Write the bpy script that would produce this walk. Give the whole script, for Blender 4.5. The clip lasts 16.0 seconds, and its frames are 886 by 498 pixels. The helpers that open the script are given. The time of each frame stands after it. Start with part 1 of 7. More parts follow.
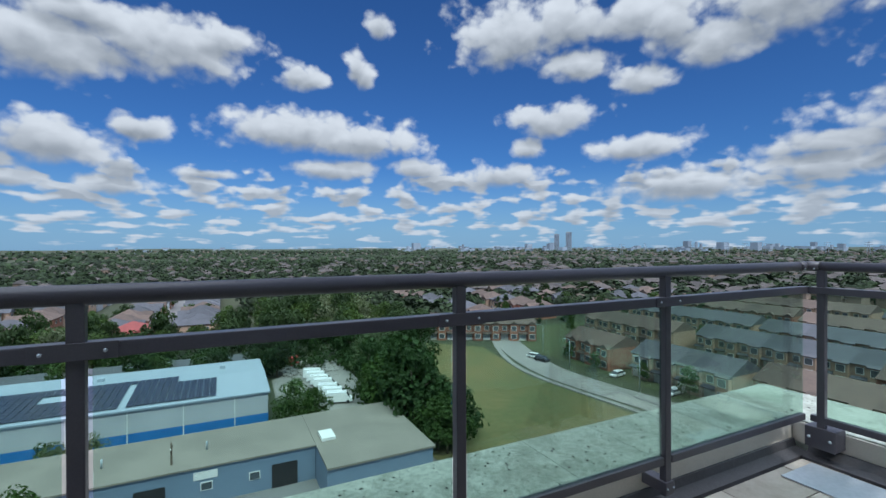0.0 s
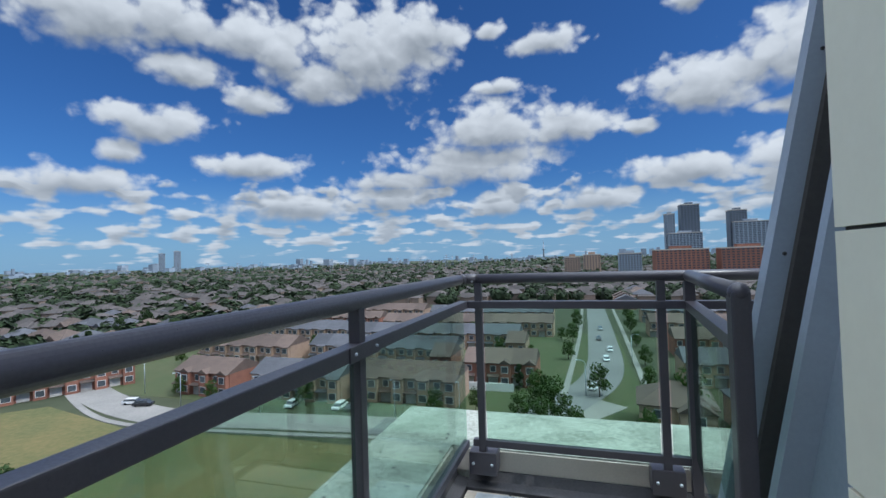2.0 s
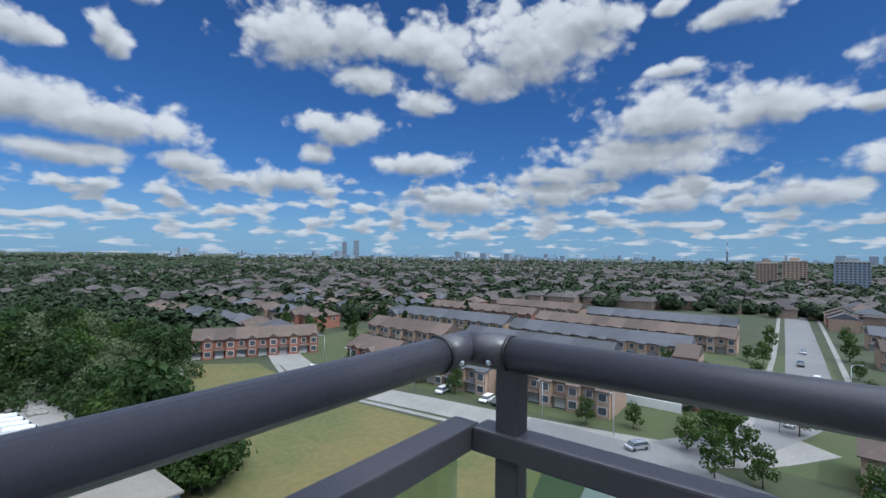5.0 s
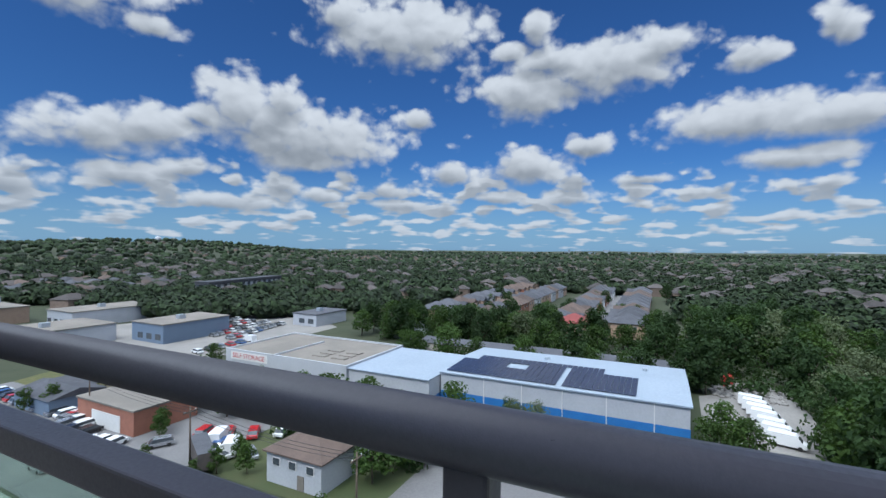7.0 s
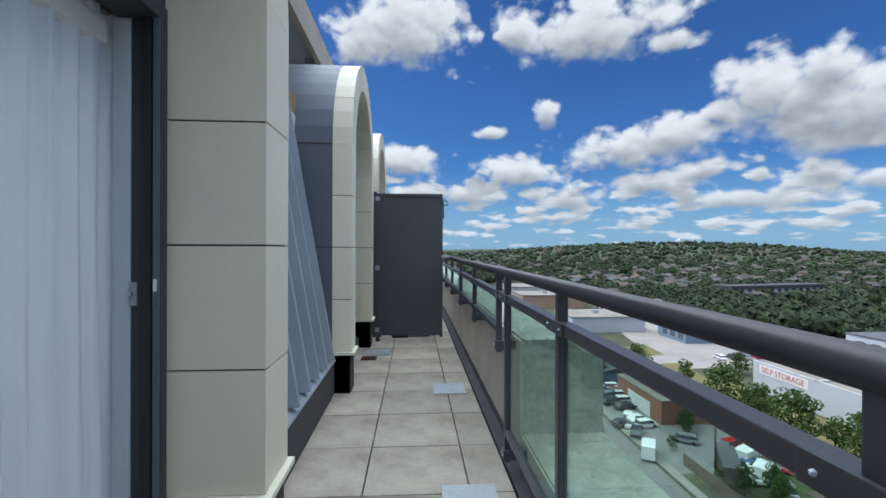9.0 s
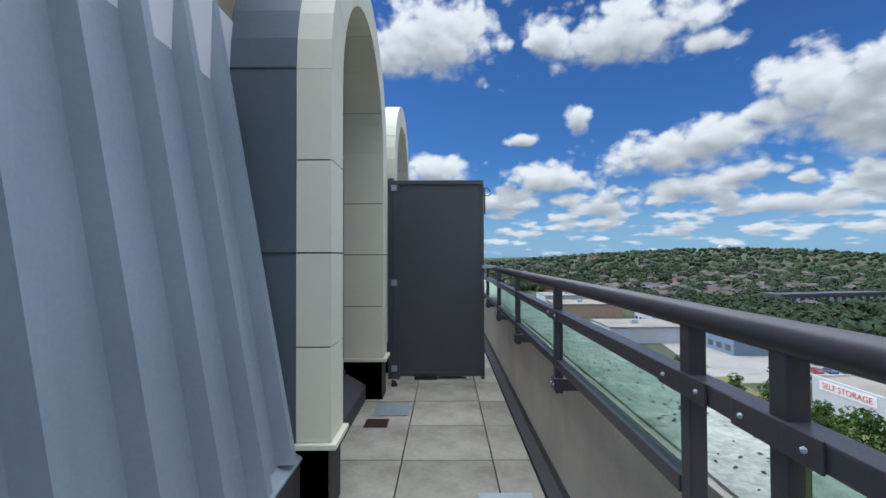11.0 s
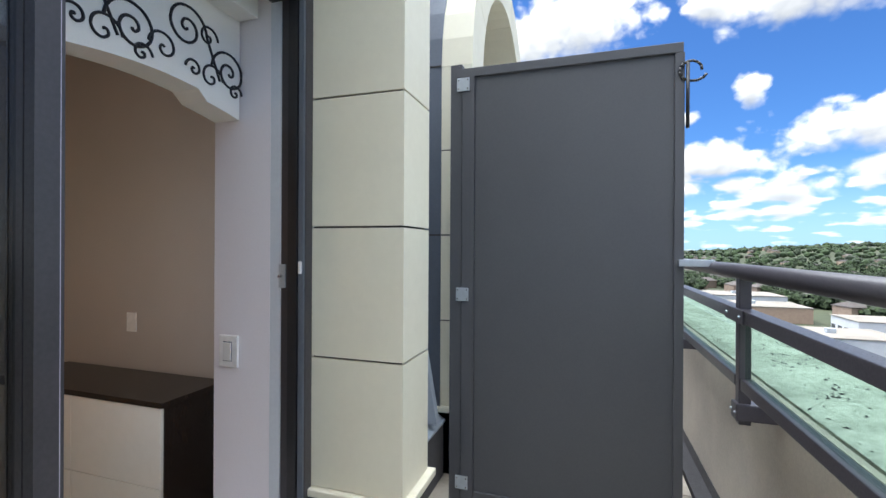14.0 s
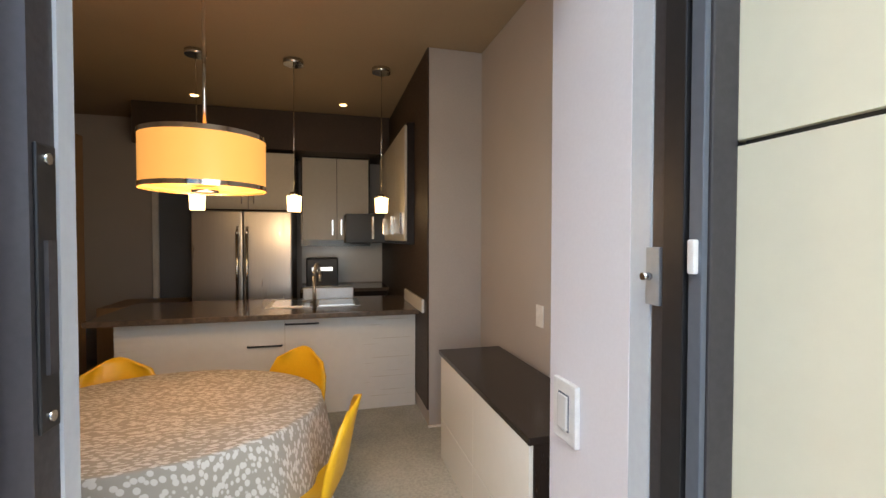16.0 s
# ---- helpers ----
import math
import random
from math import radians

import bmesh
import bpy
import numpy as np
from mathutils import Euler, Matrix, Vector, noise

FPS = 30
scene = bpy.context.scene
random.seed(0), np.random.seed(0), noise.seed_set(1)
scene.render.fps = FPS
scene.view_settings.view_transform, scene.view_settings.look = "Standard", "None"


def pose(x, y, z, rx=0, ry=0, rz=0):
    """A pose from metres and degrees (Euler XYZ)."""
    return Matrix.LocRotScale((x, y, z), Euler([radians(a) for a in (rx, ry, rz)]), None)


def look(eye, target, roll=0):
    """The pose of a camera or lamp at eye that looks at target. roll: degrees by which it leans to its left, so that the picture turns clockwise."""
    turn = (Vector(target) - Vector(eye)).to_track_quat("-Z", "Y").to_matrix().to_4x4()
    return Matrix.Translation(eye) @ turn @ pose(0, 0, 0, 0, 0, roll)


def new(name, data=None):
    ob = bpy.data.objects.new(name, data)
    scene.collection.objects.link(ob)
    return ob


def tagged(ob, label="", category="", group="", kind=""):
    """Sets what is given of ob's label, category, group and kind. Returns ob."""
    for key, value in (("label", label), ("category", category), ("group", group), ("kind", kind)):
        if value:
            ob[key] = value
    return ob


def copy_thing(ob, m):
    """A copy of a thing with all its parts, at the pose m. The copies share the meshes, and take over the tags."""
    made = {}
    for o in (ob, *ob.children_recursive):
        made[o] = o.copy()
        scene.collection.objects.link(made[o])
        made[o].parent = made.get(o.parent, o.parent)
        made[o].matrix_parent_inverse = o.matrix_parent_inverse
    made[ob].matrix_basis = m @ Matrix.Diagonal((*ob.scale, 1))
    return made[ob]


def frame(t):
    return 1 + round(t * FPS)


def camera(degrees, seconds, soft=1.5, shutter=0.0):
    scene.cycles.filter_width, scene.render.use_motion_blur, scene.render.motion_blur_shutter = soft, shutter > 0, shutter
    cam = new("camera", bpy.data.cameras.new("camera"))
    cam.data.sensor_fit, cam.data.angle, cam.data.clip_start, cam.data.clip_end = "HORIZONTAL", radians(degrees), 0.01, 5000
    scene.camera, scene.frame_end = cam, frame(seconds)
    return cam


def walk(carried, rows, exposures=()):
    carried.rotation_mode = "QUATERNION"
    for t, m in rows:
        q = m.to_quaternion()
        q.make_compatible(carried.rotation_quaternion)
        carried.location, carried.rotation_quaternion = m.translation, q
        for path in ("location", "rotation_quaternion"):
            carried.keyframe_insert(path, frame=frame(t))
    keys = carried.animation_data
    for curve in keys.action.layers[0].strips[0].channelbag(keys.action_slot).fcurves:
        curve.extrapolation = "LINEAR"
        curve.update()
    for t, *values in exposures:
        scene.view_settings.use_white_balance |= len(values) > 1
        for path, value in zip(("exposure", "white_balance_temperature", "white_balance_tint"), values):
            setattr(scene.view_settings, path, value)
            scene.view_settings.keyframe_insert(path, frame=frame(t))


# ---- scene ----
cam = camera(89.7, 16.0)
PATH = [
    (0, (-1.827, -0.205, 1.362), (-0.033, -1.09, 1.355), -0.2),
    (0.5, (-1.662, -0.31, 1.347), (-0.08, -1.533, 1.369), -0.6),
    (1, (-1.408, -0.5, 1.366), (-0.111, -2.021, 1.405), -1.3),
    (1.5, (-1.148, -0.702, 1.349), (-0.195, -2.46, 1.397), -1.6),
    (2, (-0.971, -0.967, 1.357), (-0.382, -2.878, 1.404), -1.8),
    (2.5, (-0.902, -1.334, 1.356), (-0.642, -3.316, 1.398), -1.7),
    (3, (-0.882, -1.717, 1.367), (-0.833, -3.716, 1.411), -1.5),
    (5.5, (-0.699, -2.935, 1.4), (0.929, -4.096, 1.421), 1.1),
    (6, (-0.659, -2.876, 1.395), (1.273, -3.396, 1.403), 0.9),
    (6.5, (-0.644, -2.49, 1.395), (1.347, -2.301, 1.394), 0.7),
    (7, (-0.658, -2.365, 1.399), (1.142, -1.494, 1.401), 0.5),
    (7.4, (-0.739, -2.153, 1.41), (0.748, -0.816, 1.426), 0.2),
    (8, (-0.871, -2.077, 1.389), (-0.018, -0.268, 1.387), 0.4),
    (8.5, (-0.857, -1.845, 1.392), (-0.468, 0.117, 1.383), 0.3),
    (9, (-0.86, -1.52, 1.382), (-0.731, 0.476, 1.38), 0.2),
    (9.5, (-0.872, -1.08, 1.378), (-0.846, 0.92, 1.388), 0.1),
    (12, (-0.833, 1.423, 1.359), (-0.867, 3.422, 1.409), -0.1),
    (12.5, (-0.838, 1.904, 1.357), (-0.911, 3.902, 1.413), 0.2),
    (13, (-0.834, 2.373, 1.348), (-0.981, 4.367, 1.398), 0.4),
    (13.5, (-0.838, 2.853, 1.314), (-1.142, 4.83, 1.349), 0.3),
    (14, (-0.822, 3.233, 1.313), (-1.439, 5.136, 1.311), 0.3),
    (14.5, (-0.888, 3.575, 1.304), (-1.909, 5.294, 1.273), 0.6),
    (15, (-1.017, 3.844, 1.298), (-2.443, 5.245, 1.237), 0.0),
    (15.5, (-1.126, 4.058, 1.285), (-2.91, 4.96, 1.225), -0.1),
    (16, (-1.347, 4.171, 1.263), (-3.281, 4.68, 1.215), 0.1),
]
walk(cam, [(t, look(eye, target, roll)) for t, eye, target, roll in PATH],
     exposures=[(0, -0.25, 5800, 6), (7.2, -0.3, 5800, 6), (8.6, -0.05, 6000, 6), (12.6, 0.0, 5950, 6), (13.4, 0.15, 5900, 6), (14.1, 1.15, 6600, 8), (14.6, 1.65, 7000, 10), (15.4, 1.6, 7150, 10), (16, 2.0, 7000, 8)])

# ---- sky, clouds and sun ----
SUN_AZ, SUN_EL = radians(82), radians(52)          # azimuth to the left of +y
SUN_DIR = Vector((-math.sin(SUN_AZ) * math.cos(SUN_EL), math.cos(SUN_AZ) * math.cos(SUN_EL), math.sin(SUN_EL)))
# large clouds of each quarter: azimuth to the left of +x, elevation, half width, half height in degrees
CLOUDS_EAST = [(15.0, 19.4, 8.8, 3.4), (3.6, 21.3, 7.0, 3.4), (12.4, 22.5, 5.0, 1.6), (-8.2, 20.3, 2.8, 1.6), (-18.3, 26.3, 1.8, 1.7), (-15.4, 21.6, 1.7, 2.1), (-35.1, 25.3, 8.3, 3.9), (-41.7, 25.9, 9.8, 2.8), (-48.8, 25.5, 7.3, 2.9), (-43.6, 21.5, 5.2, 1.9), (-50.6, 18.9, 4.2, 1.7), (15.3, 10.3, 6.4, 2.5), (8.3, 12.7, 2.8, 1.4), (-7.8, 13.8, 9.8, 2.6), (-16.0, 13.2, 8.6, 2.4), (-40.3, 15.5, 6.4, 2.2), (-37.1, 12.3, 2.2, 1.5), (-50.3, 11.7, 6.1, 1.7), (1.7, 8.4, 3.5, 0.7), (10.2, 6.7, 3.7, 1.3), (-12.8, 9.7, 6.0, 1.4), (-23.1, 10.1, 4.5, 1.4), (-33.6, 9.0, 5.9, 1.7), (-54.7, 7.1, 9.7, 1.5)]
CLOUDS_SOUTH = [(-65.2, 25.5, 10.1, 5.2), (-58.1, 21.6, 5.8, 2.9), (-71.8, 27.4, 6.2, 2.7), (-53.5, 24.7, 4.4, 3.6), (-79.6, 27.1, 2.1, 1.1), (-86.7, 25.4, 5.1, 1.5), (-103.1, 26.8, 3.0, 1.5), (-80.6, 20.9, 3.1, 0.9), (-79.8, 16.6, 8.5, 3.6), (-89.3, 16.2, 6.4, 2.9), (-76.7, 12.0, 12.0, 2.8), (-66.9, 10.2, 6.8, 1.5), (-97.3, 14.6, 2.1, 1.0), (-66.8, 8.0, 6.8, 1.9), (-80.9, 6.8, 5.7, 1.8), (-104.4, 18.1, 8.1, 3.3), (-113.3, 19.9, 7.0, 4.1), (-118.0, 20.6, 4.9, 2.9), (-111.4, 14.4, 3.5, 1.1), (-112.9, 9.6, 6.4, 2.6), (-102.1, 9.4, 7.6, 1.9), (-92.5, 7.0, 6.2, 1.6), (-112.2, 5.3, 6.5, 1.0), (-54.3, 6.9, 7.0, 2.1)]
CLOUDS_NORTH_EAST = [(30.7, 26.0, 12.0, 4.3), (39.2, 27.1, 4.6, 1.9), (41.8, 13.8, 13.0, 3.5), (47.7, 15.4, 4.9, 2.5), (43.8, 10.8, 6.3, 1.9), (28.8, 16.3, 2.8, 1.3), (6.7, 21.4, 10.1, 3.2), (16.2, 18.5, 4.3, 3.0), (-0.7, 22.6, 3.8, 1.6), (14.2, 26.1, 2.3, 2.1), (17.3, 23.8, 2.9, 1.2), (-9.5, 19.8, 2.6, 1.3), (-16.3, 20.8, 1.6, 1.8), (15.1, 10.7, 5.6, 2.2), (7.3, 12.6, 2.6, 1.5), (24.4, 9.6, 3.7, 1.6), (32.7, 7.4, 4.6, 1.1), (41.1, 6.6, 3.8, 1.1), (18.9, 6.7, 3.7, 0.9), (9.9, 6.5, 3.3, 1.2), (31.2, 5.7, 5.6, 0.8), (45.7, 7.4, 2.9, 1.1)]
CLOUDS_NORTH = [(90.3, 26.8, 8.5, 4.9), (96.1, 25.0, 4.8, 4.0), (67.4, 25.3, 10.5, 3.8), (76.7, 25.6, 3.6, 2.5), (58.9, 22.8, 3.4, 1.2), (73.3, 16.4, 1.5, 1.7), (79.8, 14.4, 2.4, 0.8), (50.3, 16.3, 5.9, 4.0), (47.0, 12.0, 3.6, 2.3), (45.8, 17.2, 2.8, 2.4), (54.0, 14.9, 2.7, 1.6), (63.2, 11.6, 8.5, 2.4), (58.6, 12.8, 5.4, 2.4), (76.7, 9.5, 5.7, 2.0), (91.0, 11.0, 4.9, 2.0), (70.0, 6.2, 4.1, 1.4), (60.6, 7.7, 6.0, 1.4), (51.2, 5.4, 8.6, 1.1), (45.8, 7.7, 2.0, 1.3), (82.3, 6.8, 5.6, 1.3), (88.1, 7.2, 4.9, 1.1), (56.0, 8.8, 3.4, 1.2), (74.6, 7.0, 2.3, 1.1)]
CLOUDS = CLOUDS_EAST + CLOUDS_SOUTH + CLOUDS_NORTH_EAST + CLOUDS_NORTH


class Net:
    """A small writer of node trees."""

    def __init__(self, tree):
        self.tree, self.nodes, self.links = tree, tree.nodes, tree.links

    def put(self, sock, value):
        if isinstance(value, bpy.types.NodeSocket):
            self.links.new(value, sock)
        elif value is not None:
            sock.default_value = value

    def math(self, op, a, b=None, c=None, clamp=False):
        n = self.nodes.new("ShaderNodeMath")
        n.operation, n.use_clamp = op, clamp
        for s, v in zip(n.inputs, (a, b, c)):
            self.put(s, v)
        return n.outputs[0]

    def vec(self, op, a, b=None, c=None):
        n = self.nodes.new("ShaderNodeVectorMath")
        n.operation = op
        for s, v in zip(n.inputs, (a, b, c)):
            self.put(s, v)
        return n.outputs["Value"] if op in ("LENGTH", "DOT_PRODUCT") else n.outputs[0]

    def noise(self, v, scale, detail=4, rough=0.55, dist=0.0):
        n = self.nodes.new("ShaderNodeTexNoise")
        self.put(n.inputs["Vector"], v)
        n.inputs["Scale"].default_value, n.inputs["Detail"].default_value = scale, detail
        n.inputs["Roughness"].default_value, n.inputs["Distortion"].default_value = rough, dist
        return n.outputs["Fac"]

    def ramp(self, v, lo, hi, a=0.0, b=1.0, smooth=True):
        n = self.nodes.new("ShaderNodeMapRange")
        n.interpolation_type = "SMOOTHSTEP" if smooth else "LINEAR"
        for s, x in zip(n.inputs, (v, lo, hi, a, b)):
            self.put(s, x)
        return n.outputs[0]

    def mix(self, f, a, b, kind="MIX"):
        n = self.nodes.new("ShaderNodeMix")
        n.data_type, n.blend_type = "RGBA", kind
        self.put(n.inputs[0], f)
        self.put(n.inputs[6], (*a, 1) if isinstance(a, tuple) and len(a) == 3 else a)
        self.put(n.inputs[7], (*b, 1) if isinstance(b, tuple) and len(b) == 3 else b)
        return n.outputs[2]


def voronoi(n, v, scale, detail=2.0):
    """Rounded billows: 0 at the middle of a bump, larger in the creases."""
    x = n.nodes.new("ShaderNodeTexVoronoi")
    x.voronoi_dimensions, x.feature = "2D", "F1"
    n.put(x.inputs["Vector"], v)
    x.inputs["Scale"].default_value, x.inputs["Detail"].default_value = scale, detail
    x.inputs["Roughness"].default_value, x.inputs["Lacunarity"].default_value = 0.5, 2.3
    return x.outputs["Distance"]


def cloud_body(n, at):
    """How deep in a large cloud a direction is, and the same a little higher up in the cloud."""
    near = above = None
    for az, el, w, h in CLOUDS:
        v = n.vec("MULTIPLY_ADD", at, (1 / w, 1 / h, 0), (-az / w, -el / h, 0))
        d, u = n.vec("LENGTH", v), n.vec("LENGTH", n.vec("ADD", v, (-0.1, 0.75, 0)))
        near = d if near is None else n.math("MINIMUM", near, d)
        above = u if above is None else n.math("MINIMUM", above, u)
    return n.math("MAXIMUM", n.math("SUBTRACT", 1.0, near), -1.3), n.math("SUBTRACT", 1.0, above)


def cloud_field(n, az, el, lift):
    """Small fair-weather clouds that crowd towards the horizon, and broken cover added overhead, out of view, for its
    light.
    """
    up = n.math("ADD", n.math("MAXIMUM", el, 0.0), 3.0 + lift)
    flat = n.nodes.new("ShaderNodeCombineXYZ")
    n.put(flat.inputs[0], n.math("DIVIDE", az, 4.6))
    n.put(flat.inputs[1], n.math("MULTIPLY", n.math("LOGARITHM", up, 2.718), 5.2))
    wide = n.noise(flat.outputs[0], 1.15, 2, 0.45)
    high = n.ramp(el, 8.0, 12.5, 1.0, 0.0)
    over = n.ramp(el, 32.0, 41.0, 0.0, 1.6)
    low = n.ramp(el, 0.8, 3.0, 0.45, 0.0)
    field = n.ramp(wide, 0.35, 0.62, -0.60, 0.60, False)
    field = n.math("ADD", field, n.math("MULTIPLY", n.math("SUBTRACT", n.math("MAXIMUM", high, over), 1.0), 1.8))
    return n.math("SUBTRACT", field, low)


world = bpy.data.worlds.new("sky")
scene.world = world
world.use_nodes = True
wt = Net(world.node_tree)
world.node_tree.nodes.clear()
geo = wt.nodes.new("ShaderNodeTexCoord").outputs["Generated"]
sp = wt.nodes.new("ShaderNodeSeparateXYZ")
wt.put(sp.inputs[0], geo)
deg = 57.29578
az = wt.math("MULTIPLY", wt.math("ARCTAN2", sp.outputs[1], sp.outputs[0]), deg)
el = wt.math("MULTIPLY", wt.math("ARCSINE", sp.outputs[2]), deg)
ae = wt.nodes.new("ShaderNodeCombineXYZ")
wt.put(ae.inputs[0], az), wt.put(ae.inputs[1], el)
stir = wt.nodes.new("ShaderNodeTexNoise")
wt.put(stir.inputs["Vector"], ae.outputs[0])
stir.inputs["Scale"].default_value, stir.inputs["Detail"].default_value = 0.35, 3
bent = wt.vec("MULTIPLY_ADD", stir.outputs["Color"], (2.2, 1.5, 0), ae.outputs[0])
bent = wt.vec("MULTIPLY", bent, (1.0, 1.5, 1.0))
big, big_up = voronoi(wt, bent, 0.22, 0.7), voronoi(wt, wt.vec("ADD", bent, (-0.2, 1.2, 0)), 0.22, 0.7)
small = voronoi(wt, bent, 0.60, 0.6)
body, above = cloud_body(wt, ae.outputs[0])
body = wt.math("MAXIMUM", body, cloud_field(wt, az, el, 0.0))
above = wt.math("MAXIMUM", above, cloud_field(wt, az, el, 0.55))
# billowing tops, smoother bases
crisp = wt.ramp(above, 0.0, 0.9, 1.15, 0.55, False)
puff = wt.math("ADD", wt.math("MULTIPLY", wt.math("SUBTRACT", 0.62, big), 0.62), wt.math("MULTIPLY", wt.math("SUBTRACT", 0.60, small), 0.26))
wisp = wt.math("MULTIPLY", wt.math("SUBTRACT", wt.noise(ae.outputs[0], 0.40, 5, 0.5), 0.46), 1.05)
deep = wt.math("ADD", wt.math("SUBTRACT", body, 0.07), wt.math("MULTIPLY", wt.math("ADD", puff, wisp), crisp))
sky = wt.nodes.new("ShaderNodeTexSky")
sky.sky_type, sky.sun_disc = "NISHITA", False
sky.sun_elevation, sky.sun_rotation = SUN_EL, -SUN_AZ
sky.air_density, sky.dust_density, sky.ozone_density = 1.0, 0.6, 3.0
clear = wt.mix(1.0, sky.outputs[0], (0.036, 0.062, 0.100), "MULTIPLY")
haze = wt.ramp(el, -1.0, 11.0, 1.0, 0.0)
clear = wt.mix(wt.math("MULTIPLY", haze, 0.72), clear, (0.33, 0.53, 0.74))
cover = wt.ramp(deep, -0.10, 0.50)
relief = wt.math("SUBTRACT", big_up, big)
shade = wt.ramp(wt.math("SUBTRACT", above, wt.math("MULTIPLY", relief, 0.45)), -0.30, 0.95, 1.0, 0.0)
fine = wt.noise(ae.outputs[0], 0.3, 4, 0.5)
lit = wt.math("ADD", wt.math("MULTIPLY", shade, 0.74), wt.math("ADD", wt.math("MULTIPLY", fine, 0.34), wt.math("MULTIPLY", wt.math("SUBTRACT", 0.5, small), 0.10)), clamp=True)
cloud = wt.mix(lit, (0.28, 0.305, 0.345), (0.90, 0.90, 0.92))
# cloud is brighter towards the sun; unseen cloud overhead is boosted to light shaded walls
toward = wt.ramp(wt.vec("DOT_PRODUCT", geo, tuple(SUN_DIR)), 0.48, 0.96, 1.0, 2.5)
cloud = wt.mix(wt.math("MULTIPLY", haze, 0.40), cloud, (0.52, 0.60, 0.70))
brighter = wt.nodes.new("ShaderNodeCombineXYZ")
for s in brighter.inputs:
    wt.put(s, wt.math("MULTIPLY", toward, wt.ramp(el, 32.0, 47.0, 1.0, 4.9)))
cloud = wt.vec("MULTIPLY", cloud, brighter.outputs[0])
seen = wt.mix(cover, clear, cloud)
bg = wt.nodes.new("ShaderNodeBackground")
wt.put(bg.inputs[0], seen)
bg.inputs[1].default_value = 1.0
wt.links.new(bg.outputs[0], wt.nodes.new("ShaderNodeOutputWorld").inputs[0])

sun = new("sun", bpy.data.lights.new("sun", "SUN"))
sun.data.energy, sun.data.angle, sun.data.color = 2.2, radians(0.6), (1.0, 0.95, 0.87)
sun.matrix_world = look((0, 0, 60), Vector((0, 0, 60)) - SUN_DIR)


# ---- materials ----
def material(name, a, b=None, rough=0.7, metal=0.0, scale=3.0, fine=40.0, bump=0.15, spread=0.5, rand=0.0, spec=0.5, stretch=(1, 1, 1), coat=0.0, gap=0.01, island=0.0):
    """A surface of two colours mixed at a broad and a fine scale, with fine relief."""
    m = bpy.data.materials.new(name)
    m.use_nodes = True
    n = Net(m.node_tree)
    bsdf = n.nodes["Principled BSDF"]
    b = b or tuple(c * 0.82 for c in a)
    at = n.vec("MULTIPLY", n.nodes.new("ShaderNodeTexCoord").outputs["Object"], stretch)
    wide, grain = n.noise(at, scale, 4, 0.6), n.noise(at, fine, 3, 0.6)
    f = n.math("ADD", n.math("MULTIPLY", n.ramp(wide, 0.35, 0.68), spread), n.math("MULTIPLY", n.ramp(grain, 0.3, 0.7), 1 - spread), clamp=True)
    col = n.mix(f, a, b)
    if rand or island:
        r = n.nodes.new("ShaderNodeObjectInfo").outputs["Random"] if rand else n.nodes.new("ShaderNodeNewGeometry").outputs["Random Per Island"]
        k = rand or island
        col = n.mix(1.0, col, n.mix(r, (1 - k, 1 - k, 1 - k), (1 + k * 0.6, 1 + k * 0.55, 1 + k * 0.5)), "MULTIPLY")
    n.put(bsdf.inputs["Base Color"], col)
    n.put(bsdf.inputs["Roughness"], n.ramp(grain, 0.2, 0.8, max(0.02, rough - 0.08), min(1, rough + 0.08), False))
    bsdf.inputs["Metallic"].default_value = metal
    bsdf.inputs["Specular IOR Level"].default_value = spec
    bsdf.inputs["Coat Weight"].default_value = coat
    if bump:
        bp = n.nodes.new("ShaderNodeBump")
        bp.inputs["Strength"].default_value, bp.inputs["Distance"].default_value = bump, gap
        n.put(bp.inputs["Height"], n.math("ADD", n.math("MULTIPLY", wide, 0.5), n.math("MULTIPLY", grain, 0.5)))
        n.links.new(bp.outputs[0], bsdf.inputs["Normal"])
    return m


def glass(name, tint, gloss=0.06, rough=0.0, mirror=0.8):
    m = bpy.data.materials.new(name)
    m.use_nodes = True
    n = Net(m.node_tree)
    n.nodes.clear()
    clear, shine, mx = n.nodes.new("ShaderNodeBsdfTransparent"), n.nodes.new("ShaderNodeBsdfGlossy"), n.nodes.new("ShaderNodeMixShader")
    clear.inputs[0].default_value = (*tint, 1)
    shine.inputs["Roughness"].default_value = rough
    fr = n.nodes.new("ShaderNodeFresnel")
    fr.inputs[0].default_value = 1.5
    n.put(mx.inputs[0], n.math("ADD", n.math("MULTIPLY", fr.outputs[0], mirror), gloss, clamp=True))
    n.links.new(clear.outputs[0], mx.inputs[1]), n.links.new(shine.outputs[0], mx.inputs[2])
    n.links.new(mx.outputs[0], n.nodes.new("ShaderNodeOutputMaterial").inputs[0])
    return m


def glow(name, colour, strength):
    m = bpy.data.materials.new(name)
    m.use_nodes = True
    bsdf = m.node_tree.nodes["Principled BSDF"]
    bsdf.inputs["Base Color"].default_value = (*colour, 1)
    bsdf.inputs["Emission Color"].default_value, bsdf.inputs["Emission Strength"].default_value = (*colour, 1), strength
    return m


